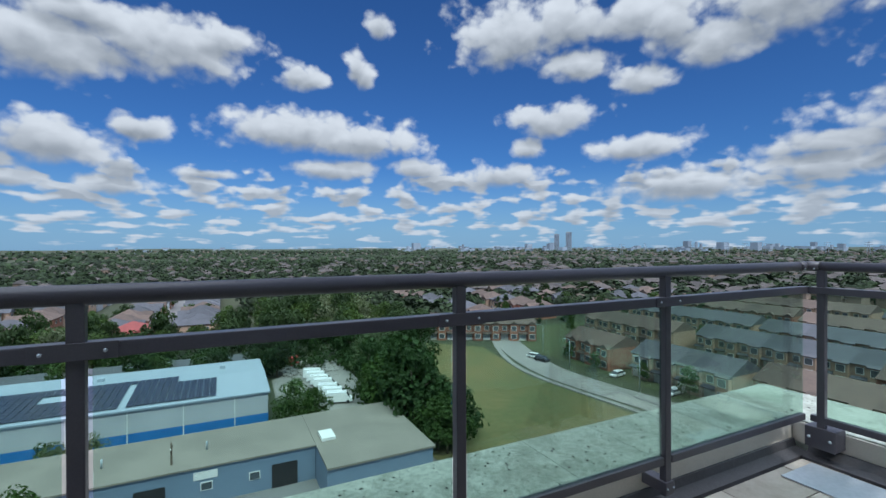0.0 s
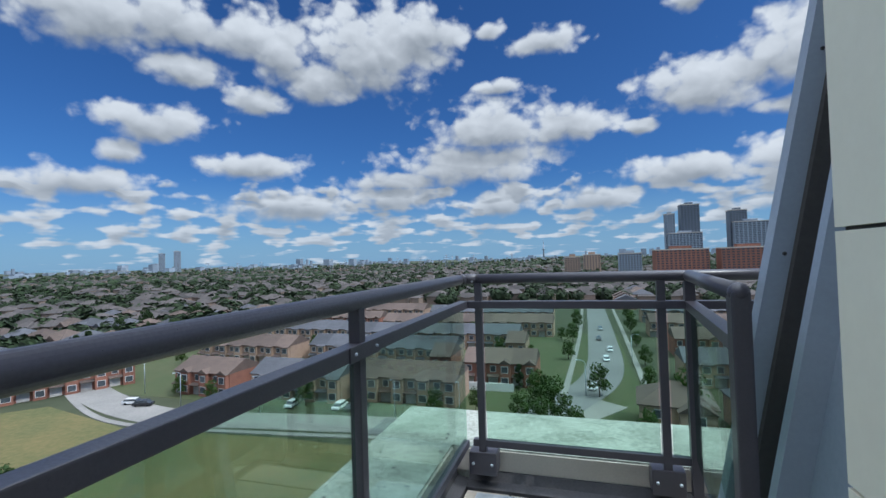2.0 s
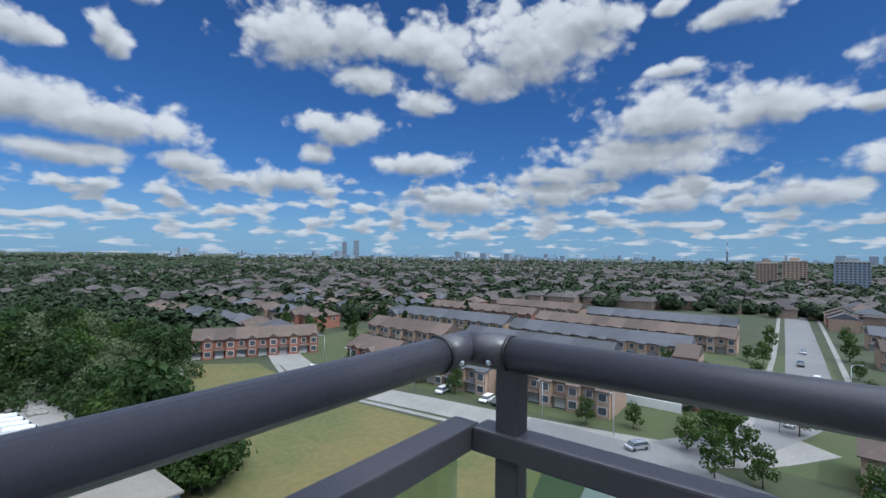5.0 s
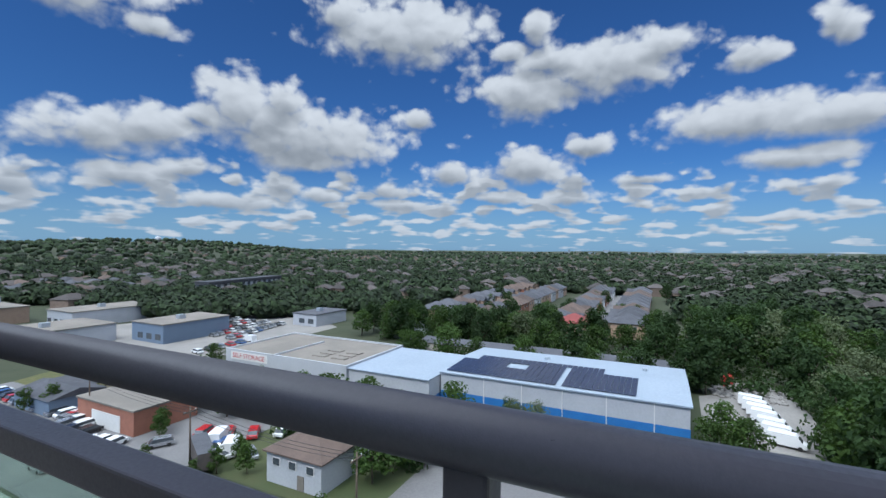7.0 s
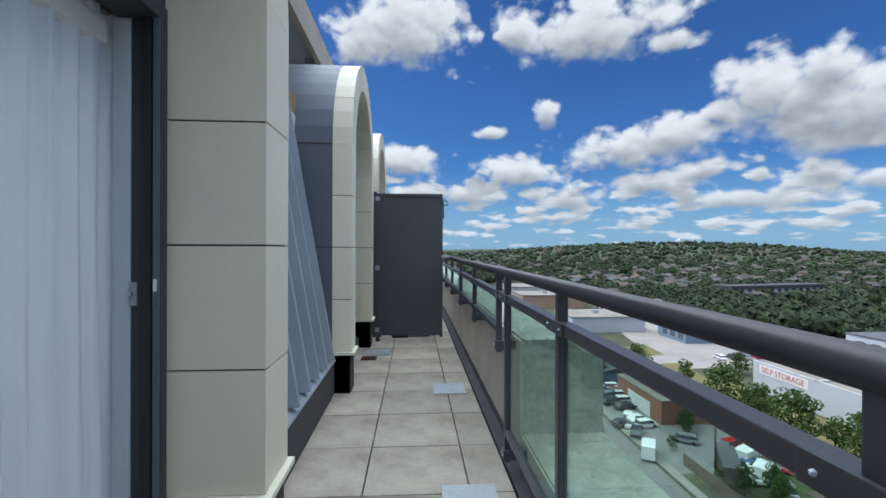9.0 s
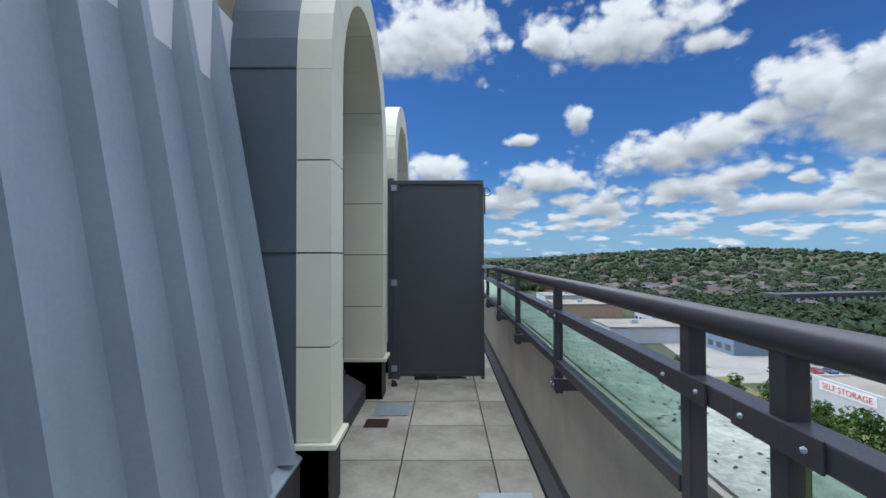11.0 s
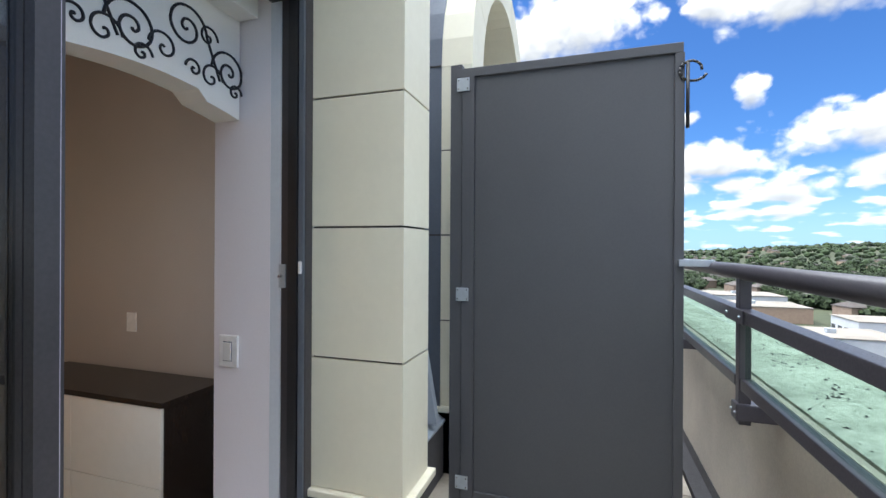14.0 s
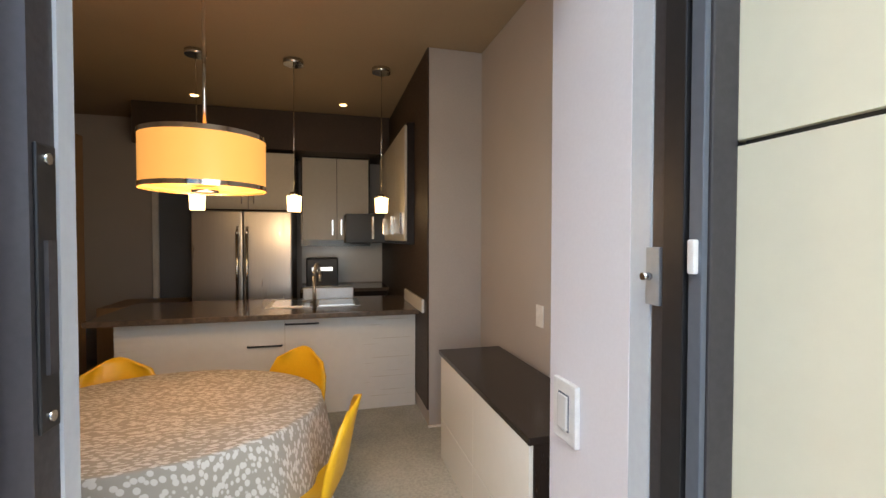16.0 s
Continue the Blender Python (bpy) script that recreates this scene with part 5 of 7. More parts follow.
strip("road_street", [(31, -20), (32, 40), (33, 100), (36, 170), (48, 320), (80, 560)], 8.5, 0.08, ASPHALT, "asphalt street beside the tower", "road")
strip("road_crescent", [(150, -110), (140, -97), (122, -87), (92, -79), (60, -82), (30, -86), (8, -92), (-6, -108)], 9.0, 0.085, PALEPAVE, "pale curving residential road", "road")
strip("road_avenue", [(10, -40), (17, -78), (4, -104), (-6, -135), (-8, -200), (-9, -330), (-12, -520)], 10.5, 0.09, ASPHALT, "long straight avenue running away", "road")
strip("road_corner", [(-60, -64), (-22, -70), (6, -80), (18, -84), (40, -84)], 9.0, 0.095, ASPHALT, "curving road at the corner lawn", "road")
strip("road_east", [(150, 20), (260, 22), (420, 20), (700, 12)], 8.0, 0.08, ASPHALT, "residential street between two rows of houses", "road")
strip("road_market", [(34, 128), (80, 130), (150, 160), (220, 172)], 9.0, 0.10, PALEPAVE, "pale cross street", "road")
for k, line in enumerate(([(140, -90), (100, -73.5), (60, -75.5), (26, -80)], [(-15, -110), (-17, -200), (-19, -330)], [(4, -112), (0.5, -200), (-1, -330)], [(37.5, 20), (38.5, 100), (41, 160)])):
    strip(f"pavement_{k}", line, 1.5, 0.13, PALEPAVE, "pale concrete pavement beside the road", "pavement")


# ---- houses ----
def hip(bm, x0, y0, x1, y1, z, rise, over=0.45, mi=0):
    x0, y0, x1, y1 = x0 - over, y0 - over, x1 + over, y1 + over
    w, d = x1 - x0, y1 - y0
    k = min(w, d) / 2
    a, b = ((x0 + k, (y0 + y1) / 2), (x1 - k, (y0 + y1) / 2)) if w >= d else (((x0 + x1) / 2, y0 + k), ((x0 + x1) / 2, y1 - k))
    v = [bm.verts.new((*p, z)) for p in ((x0, y0), (x1, y0), (x1, y1), (x0, y1))]
    e = [bm.verts.new((*p, z - 0.2)) for p in ((x0, y0), (x1, y0), (x1, y1), (x0, y1))]
    r = [bm.verts.new((*p, z + rise)) for p in (a, b)]
    q = [(v[0], v[1], r[1], r[0]), (v[2], v[3], r[0], r[1]), (v[1], v[2], r[1]), (v[3], v[0], r[0])] if w >= d else [(v[1], v[2], r[1], r[0]), (v[3], v[0], r[0], r[1]), (v[0], v[1], r[0]), (v[2], v[3], r[1])]
    fs = [bm.faces.new(f) for f in q] + [bm.faces.new((e[i], e[(i + 1) % 4], v[(i + 1) % 4], v[i])) for i in range(4)] + [bm.faces.new(e[::-1])]
    for f in fs:
        f.material_index = mi
    return bm


def gable(bm, cx, w, y0, y1, z, rise):
    """A small gabled roof whose ridge runs along y."""
    return prism(bm, [(cx - w / 2 - 0.3, z), (cx + w / 2 + 0.3, z), (cx, z + rise)], 1, y0, y1)


def add_window(h, x, y, z, w, t, side="y"):
    if side == "y":
        f = part("window", bx(x - w / 2 - 0.12, y, z - 0.12, x + w / 2 + 0.12, y + 0.06, z + t + 0.12), WTRIM, h)
        part("pane", bx(x - w / 2, y + 0.06, z, x + w / 2, y + 0.09, z + t), WINDOW, f)
    else:
        f = part("window", bx(y, x - w / 2 - 0.12, z - 0.12, y + 0.06, x + w / 2 + 0.12, z + t + 0.12), WTRIM, h)
        part("pane", bx(y + 0.06, x - w / 2, z, y + 0.09, x + w / 2, z + t), WINDOW, f)


def townhouse(wall, roof, label, peaked=True):
    """One unit of a terrace; its front faces +y, width 6.4."""
    h = thing("townhouse", label, "house", (0, 0, -900))
    part("wall", bx(-3.2, -5.5, 0, 3.2, 5.5, 6.0), wall, h)
    rf = bmesh.new()
    prism(rf, [(-6.1, 5.85), (6.1, 5.85), (6.1, 6.0), (0, 8.9), (-6.1, 6.0)], 0, -3.2, 3.2)
    part("roof", rf, roof, h)
    bay = bmesh.new()
    box(bay, -3.0, 5.5, 0, -0.2, 6.6, 5.9)
    if peaked:
        prism(bay, [(-3.0, 5.9), (-0.2, 5.9), (-1.6, 6.9)], 1, 5.5, 6.6)
        part("bay_roof", gable(bmesh.new(), -1.6, 2.8, 3.6, 6.9, 5.92, 1.1), roof, h)
    else:
        part("bay_roof", prism(bmesh.new(), [(5.4, 6.3), (6.95, 5.75), (6.95, 5.6), (5.4, 5.6)], 0, -3.2, 0.0), roof, h)
    part("front_bay", bay, wall, h)
    for x, y, z, w, t in ((-1.6, 6.6, 3.7, 1.6, 1.5), (1.6, 5.5, 3.7, 1.3, 1.4), (-1.6, 6.6, 0.9, 1.7, 1.5)):
        add_window(h, x, y, z, w, t)
    part("garage_door", bx(0.4, 5.5, 0.05, 2.9, 5.58, 2.3), GARAGE, h)
    part("porch_roof", prism(bmesh.new(), [(5.5, 3.1), (6.9, 2.7), (6.9, 2.55), (5.5, 2.55)], 0, -0.1, 3.1), roof, h)
    for x in (-1.6, 1.6):
        f = part("rear_window", bx(x - 0.7, -5.56, 3.7, x + 0.7, -5.5, 5.0), WTRIM, h)
        part("pane", bx(x - 0.6, -5.6, 3.8, x + 0.6, -5.56, 4.9), WINDOW, f)
    return h


def detached(wall, roof, label, w=11.5, d=12.5, tall=5.8):
    h = thing("detached_house", label, "house", (0, 0, -900))
    part("wall", bx(-w / 2, -d / 2, 0, w / 2, d / 2, tall), wall, h)
    part("roof", hip(bmesh.new(), -w / 2, -d / 2, w / 2, d / 2, tall, 3.2), roof, h)
    wing = bmesh.new()
    box(wing, -w / 2 + 0.3, d / 2, 0, -0.2, d / 2 + 2.2, tall - 0.4)
    prism(wing, [(-w / 2 + 0.3, tall - 0.4), (-0.2, tall - 0.4), (-w / 4, tall + 1.6)], 1, d / 2, d / 2 + 2.2)
    part("front_wing", wing, wall, h)
    part("wing_roof", gable(bmesh.new(), -w / 4 + 0.05, w / 2 - 0.5, d / 2 - 3.5, d / 2 + 2.5, tall - 0.38, 2.1), roof, h)
    for x, y, z, ww, t in ((-w / 4, d / 2 + 2.2, 3.5, 2.0, 1.4), (w / 4, d / 2, 3.5, 1.6, 1.4), (w / 4 + 1.2, d / 2, 0.9, 1.3, 1.4)):
        add_window(h, x, y, z, ww, t)
    part("garage_door", bx(-w / 2 + 0.8, d / 2 + 2.2, 0.05, -0.7, d / 2 + 2.28, 2.3), GARAGE, h)
    for x in (-2.6, 2.6):
        f = part("side_window", bx(-w / 2 - 0.06, x - 0.7, 3.4, -w / 2, x + 0.7, 4.8), WTRIM, h)
        part("pane", bx(-w / 2 - 0.1, x - 0.6, 3.5, -w / 2 - 0.06, x + 0.6, 4.7), WINDOW, f)
        f = part("rear_window", bx(x - 0.8, -d / 2 - 0.06, 3.4, x + 0.8, -d / 2, 4.8), WTRIM, h)
        part("pane", bx(x - 0.7, -d / 2 - 0.1, 3.5, x + 0.7, -d / 2 - 0.06, 4.7), WINDOW, f)
    return h


TOWN = [townhouse(BRICKTAN, ROOFGREY, "two storey tan brick townhouse with a grey shingle roof", False),
        townhouse(BRICKRED, ROOFBROWN, "two storey red brick townhouse with a brown shingle roof"),
        townhouse(BRICKTAN, ROOFBROWN, "two storey tan brick townhouse with a brown shingle roof", False)]
SOLO = [detached(BRICKTAN, ROOFGREY, "detached tan brick house with a grey hip roof"),
        detached(BRICKRED, ROOFBROWN, "detached red brick house with a brown hip roof"),
        detached(BRICKTAN, ROOFBROWN, "detached tan brick house with a brown hip roof", 12.5, 11.0),
        detached(WHITEWALL, ROOFGREY, "detached pale house with a grey hip roof", 10.5, 13.0)]
rng = random.Random(11)


def row(x, y, turn, count, kind, gap=0.0, step=6.4, group="terraces of townhouses"):
    """A line of houses from (x, y), running to the right of the way they face."""
    a = radians(turn)
    for i in range(count):
        k = kind if isinstance(kind, int) else rng.choice(kind)
        pool = TOWN if step < 7 else SOLO
        o = copy_thing(pool[k], pose(x + math.cos(a) * (step + gap) * i, y + math.sin(a) * (step + gap) * i, G + height(x, y), 0, 0, turn))
        o["group"] = group


# terraces south of the meadow; fronts face the meadow (turn 0) or away (turn 180)
row(58, -101, 0, 4, 0)
row(88, -99, -4, 3, 1)
row(30, -104, 0, 4, 2)
row(14, -122, 0, 3, 1)
row(38, -127, 180, 1, 1)
row(40, -138, 0, 8, 0)
row(96, -134, 0, 6, 2)
row(132, -100, 60, 6, 1)
row(20, -150, 180, 1, 2)
row(24, -166, 0, 10, 0)
row(92, -170, 0, 9, 0)
row(14, -196, 0, 12, 2)
row(96, -204, 0, 10, 1)
row(16, -232, 0, 10, 0)
row(86, -240, 0, 8, 2)
row(-92, -100, 4, 5, 2)
row(-66, -130, 0, 7, 0)
row(-70, -164, 0, 7, 1)
row(-74, -200, 0, 8, 2)
row(-76, -240, 0, 8, 0)
for hx, hy, ht, hk in ((-17, -95, -6, 2), (-33, -96, 4, 0), (-49, -97, 2, 1)):
    nh = copy_thing(SOLO[hk], pose(hx, hy, G, 0, 0, ht))
    nh["group"] = "houses along the streets"
# detached streets to the east and north-east
for yy, tt in ((34, 180), (8, 0), (66, 0), (92, 180)):
    row(188 if tt == 0 else 188 + 13.5 * 11, yy, tt, 12, (0, 1, 2, 3), 1.5, 12.0, "houses along the streets")
for k in range(5):
    row(150 + 18 * (k % 2), -100 - 34 * k, 0, 9, (0, 1, 2), 1.2, 12.0, "houses along the streets")
for k in range(3):
    row(140, 330 + 40 * k, 12, 9, (0, 2, 3), 4.0, 12.0, "houses below the hill")
for pt in TOWN + SOLO:
    pt.matrix_basis = pose(-26 if pt in TOWN else -40, -290 - 14 * (TOWN + SOLO).index(pt), G, 0, 0, 90)

# a red roofed house behind the warehouse
rh = detached(BRICKTAN, ROOFRED, "tan brick house with a bright red hip roof", 13, 12)
rh.matrix_basis = pose(178, 27, G, 0, 0, 90)


# ---- warehouses and sheds ----
def warehouse():
    w = thing("warehouse", "long white warehouse with a blue base band and a white roof", "warehouse", (0, 0, G))
    part("wall", bx(86.5, -7.5, 2.9, 113.5, 40, 6.6), WHITEWALL, w)
    part("base_band", bx(86.46, -7.54, 0, 113.54, 40.04, 2.9), BLUEBAND, w, "bright blue band")
    part("roof", prism(bmesh.new(), [(86.2, 6.6), (113.8, 6.6), (113.8, 6.8), (100, 7.5), (86.2, 6.9)], 1, -7.9, 40.3), WHITEROOF, w)
    part("lower_wall", bx(81.5, 40.3, 2.3, 105, 61, 6.0), WHITEWALL, w)
    part("lower_band", bx(81.46, 40.3, 0, 105.04, 61.04, 2.3), BLUEBAND, w)
    part("lower_roof", bx(81.2, 40.32, 6.0, 105.2, 61.2, 6.25), WHITEROOF, w)
    for y in (-2, 6, 14, 22, 30):
        part("downpipe", bx(86.32, y, 0, 86.45, y + 0.15, 6.6), WTRIM, w)
    for y, t in ((-0.4, 1), (21, 2)):
        part("vent", bx(106, y, 7.1, 107, y + 1, 7.8), GALV, w)
    slope = math.atan2(0.6, 13.8)
    sol = thing("solar_array", "rows of dark blue solar panels on the white roof", "solar panels", (0, 0, G))
    me = bpy.data.meshes.new("solar_panel")
    bm = bx(-0.82, -0.52, 0, 0.82, 0.52, 0.04)
    bm.to_mesh(me)
    bm.free()
    me.materials.append(SOLAR)
    for i in range(8):
        for j in range(34):
            x, y = 88.2 + i * 1.78, 1.6 + j * 1.12
            if (i in (6, 7) and j < 6) or (3 < i < 6 and 20 <= j < 24) or (i > 5 and j > 30) or (j == 12 and i < 7):
                continue
            o = new("solar_panel", me)
            o.parent = sol
            o.matrix_basis = Matrix.Translation((x, y, 7.08 + (x - 86.2) * 0.0435)) @ Matrix.Rotation(-slope, 4, "Y")


warehouse()


def storage():
    s = thing("storage_building", "low white storage building with a gravel roof and a red sign", "building", (0, 0, G))
    part("wall", bx(81, 61.3, 0, 106, 101, 6.3), WHITEWALL, s)
    part("roof", bx(81.4, 61.7, 6.3, 105.6, 100.6, 6.36), BROWNROOF, s)
    for a in ((81, 61.3, 106, 61.7), (81, 84, 100, 84.4), (81, 100.6, 106, 101), (81, 61.7, 81.4, 100.6), (105.6, 61.7, 106, 100.6)):
        part("coping", bx(a[0], a[1], 6.3, a[2], a[3], 6.75), WHITEWALL, s)
    for i in range(6):
        part("skylight", bx(86 + 3 * (i % 3), 66 + 6 * (i // 3), 6.36, 88 + 3 * (i % 3), 70 + 6 * (i // 3), 6.6), BROWNROOF, s)
    sg = part("sign_board", bx(80.9, 86, 4.2, 80.99, 99, 6.2), WTRIM, s, "white sign board with red letters")
    cu = bpy.data.curves.new("sign_text", "FONT")
    cu.body, cu.size, cu.extrude, cu.align_x, cu.align_y = "SELF STORAGE", 1.75, 0.02, "CENTER", "CENTER"
    cu.materials.append(REDPAINT)
    o = new("sign_lettering", cu)
    o.parent = sg
    o.matrix_basis = Matrix.Translation((80.86, 92.5, 5.2)) @ Euler((radians(90), 0, radians(-90))).to_matrix().to_4x4()


storage()


def grey_shed():
    s = thing("grey_workshop", "blue-grey workshop with a flat felt roof and dark bay doors", "building", (0, 0, G))
    part("wall", bx(64, -12, 0, 76, 27, 4.8), BLUEGREY, s)
    part("roof", bx(63.7, -12, 4.8, 76.3, 27.3, 5.05), BROWNROOF, s)
    part("wing_wall", bx(56, -27, 0, 76, -12.05, 4.8), BLUEGREY, s)
    part("wing_roof", bx(55.7, -27.3, 4.8, 76.3, -12.02, 5.1), BROWNROOF, s)
    for y in (-9.5, 6.5):
        part("bay_door", bx(63.9, y, 0.05, 63.99, y + 3.4, 3.3), BLACK, s, "dark roller door")
    for y in (-4.6, 1.2, 12.5, 16.5):
        f = part("window", bx(63.9, y, 1.8, 63.99, y + 1.4, 2.9), WTRIM, s)
        part("pane", bx(63.86, y + 0.1, 1.9, 63.9, y + 1.3, 2.8), WINDOW, f)
    part("sign_board", bx(63.88, 0.6, 3.3, 63.98, 3.4, 4.3), WTRIM, s)
    part("hatch", bx(64.2, -15.0, 5.1, 67.4, -13.0, 5.5), WTRIM, s)
    for y in (2, 14):
        b = bmesh.new()
        rod(b, (69, y, 5.05), (69, y, 6.2), 0.12, 8)
        part("vent_pipe", b, GALV, s)


grey_shed()


def small_buildings():
    b = thing("brick_garage", "low red brick garage with a flat roof", "building", (0, 0, G))
    part("wall", bx(46, 80, 0, 58, 98, 4.4), BRICKRED, b)
    part("roof", bx(45.8, 79.8, 4.4, 58.2, 98.2, 4.7), BROWNROOF, b)
    part("door", bx(45.9, 84, 0.05, 45.99, 93, 3.0), WTRIM, b)
    w = thing("white_house", "white stucco house with a brown gabled roof", "house", (0, 0, G))
    part("wall", bx(46, 38, 0, 57, 48, 4.6), WHITEWALL, w)
    part("roof", hip(bmesh.new(), 46, 38, 57, 48, 4.6, 2.4), ROOFBROWN, w)
    for y in (39.2, 42.4, 45.4):
        f = part("window", bx(45.9, y, 2.6, 45.99, y + 1.4, 3.8), WTRIM, w)
        part("pane", bx(45.86, y + 0.1, 2.7, 45.9, y + 1.3, 3.7), WINDOW, f)
    part("door", bx(45.9, 41, 0.05, 45.99, 42.2, 2.1), BROWNROOF, w)
    f = thing("flat_shed", "small dark green shed with a low roof", "shed", (0, 0, G))
    part("wall", bx(44, 104, 0, 54, 118, 3.2), BLUEGREY, f)
    part("roof", prism(bmesh.new(), [(43.6, 3.2), (54.4, 3.2), (49, 4.6)], 1, 103.6, 118.4), ROOFGREY, f)
    for k, (x, y, wd, dp, hh, wm, rm, lab) in enumerate((
            (95, 150, 26, 18, 6.5, BLUEGREY, BROWNROOF, "dark low shop with a flat grey roof"),
            (62, 172, 30, 22, 6.0, WHITEWALL, BROWNROOF, "white commercial building with a flat roof"),
            (96, 210, 34, 20, 6.5, WHITEWALL, BROWNROOF, "white warehouse with a flat grey roof"),
            (60, 245, 36, 26, 7.0, BRICKTAN, BROWNROOF, "long low brown commercial building"),
            (66, 300, 40, 30, 7.0, WHITEWALL, BROWNROOF, "long low pale commercial building"),
            (146, 128, 20, 13, 5.0, WHITEWALL, ROOFGREY, "white shed with a grey roof"))):
        c = thing("commercial_building", lab, "building", (x, y, G))
        part("wall", bx(0, 0, 0, wd, dp, hh), wm, c)
        part("roof", bx(-0.3, -0.3, hh, wd + 0.3, dp + 0.3, hh + 0.3), rm, c)
        for i in range(int(dp / 5)):
            part("window", bx(-0.06, 1.5 + i * 5, 1.2, -0.01, 4.5 + i * 5, 3.2), WINDOW, c)
        part("rooftop_unit", bx(wd * 0.4, dp * 0.4, hh + 0.3, wd * 0.4 + 2.5, dp * 0.4 + 2, hh + 1.8), GALV, c)
    t = thing("modern_townhouses", "white and black block of modern townhouses", "house", (190, 262, G), 12)
    part("wall", bx(0, -5, 0, 78, 5, 9.0), WHITEWALL, t)
    part("roof", bx(-0.4, -5.4, 9.0, 78.4, 5.4, 11.2), ROOFGREY, t)
    for i in range(13):
        for z in (1.2, 4.2, 7.0):
            part("window", bx(1.5 + i * 6, -5.08, z, 4.6 + i * 6, -5.01, z + 1.9), WINDOW, t)
    for x, y, lab, r, hgt in ((150, 84, "white domed salt shed behind the warehouses", 6.5, 6.0),):
        d = thing("dome_shed", lab, "shed", (x, y, G))
        bm = bmesh.new()
        bmesh.ops.create_uvsphere(bm, u_segments=24, v_segments=12, radius=r)
        for v in bm.verts:
            v.co.z = max(0, v.co.z) * hgt / r
            v.co.x *= 1.3
        for ff in bm.faces:
            ff.smooth = True
        part("shell", bm, WHITEWALL, d)
    l = thing("long_shed", "long low beige shed with a dark roof behind the warehouse", "shed", (0, 0, G))
    part("wall", bx(124, -6, 0, 131, 66, 4.0), STUCCO, l)
    part("roof", prism(bmesh.new(), [(123.6, 4.0), (131.4, 4.0), (127.5, 5.4)], 1, -6.4, 66.4), ROOFGREY, l)
    hd = thing("hill_dome", "white radome on the wooded hill", "dome", (1045, 1700, G + height(1045, 1700)))
    for x, r in ((0, 11), (60, 6)):
        bm = bmesh.new()
        bmesh.ops.create_uvsphere(bm, u_segments=20, v_segments=12, radius=r, matrix=Matrix.Translation((x, 0, 12)))
        rod(bm, (x, 0, 0), (x, 0, 12), r * 0.7, 12)
        part("shell", bm, WHITEWALL, hd)


small_buildings()


# ---- tall buildings ----
def slab_tower(x, y, w, d, storeys, wall, label, turn=0, step=3.0, bays=8, cap=True, glassy=0.55):
    """A block of flats with a band of windows on each storey."""
    t = thing("apartment_tower", label, "building", (x, y, G + height(x, y)), turn)
    hgt = storeys * step
    part("wall", bx(-w / 2, -d / 2, 0, w / 2, d / 2, hgt), wall, t)
    for side in (1, -1):
        for i in range(bays):
            a = -w / 2 + (i + 0.5) * w / bays
            bm = bmesh.new()
            for k in range(storeys):
                box(bm, a - w / bays * glassy / 2, side * d / 2 - 0.15, k * step + 0.9, a + w / bays * glassy / 2, side * d / 2 + 0.15, k * step + 2.4)
            tagged(part("window_column", bm, WINDOW, t), kind="stuff")
    if cap:
        part("parapet", bx(-w / 2 - 0.5, -d / 2 - 0.5, hgt, w / 2 + 0.5, d / 2 + 0.5, hgt + 1.5), STUCCO, t)
        part("plant_room", bx(-w / 5, -d / 4, hgt + 1.5, w / 5, d / 4, hgt + 5), wall, t)
    return t


slab_tower(-120, -622, 60, 22, 12, BRICKRED, "red brown brick apartment block with pale cornice", 3, bays=12)
slab_tower(-190, -612, 60, 22, 12, BRICKRED, "red brown brick apartment block with pale cornice", 0, bays=12)
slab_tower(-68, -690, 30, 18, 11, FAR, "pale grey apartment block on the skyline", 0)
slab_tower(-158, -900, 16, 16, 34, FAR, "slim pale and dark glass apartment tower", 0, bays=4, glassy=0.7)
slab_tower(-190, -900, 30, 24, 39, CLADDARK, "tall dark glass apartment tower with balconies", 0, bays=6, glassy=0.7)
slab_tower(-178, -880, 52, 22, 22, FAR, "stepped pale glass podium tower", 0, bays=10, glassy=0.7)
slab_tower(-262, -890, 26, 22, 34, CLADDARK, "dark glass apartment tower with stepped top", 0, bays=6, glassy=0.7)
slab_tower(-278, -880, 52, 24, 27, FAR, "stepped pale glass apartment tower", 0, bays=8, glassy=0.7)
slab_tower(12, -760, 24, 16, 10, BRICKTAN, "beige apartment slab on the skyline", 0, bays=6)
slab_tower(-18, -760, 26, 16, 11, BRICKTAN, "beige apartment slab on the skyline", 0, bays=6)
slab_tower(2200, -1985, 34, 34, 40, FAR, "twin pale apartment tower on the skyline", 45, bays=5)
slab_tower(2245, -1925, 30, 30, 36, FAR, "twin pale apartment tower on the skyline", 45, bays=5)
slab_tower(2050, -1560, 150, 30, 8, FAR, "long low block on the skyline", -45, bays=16)


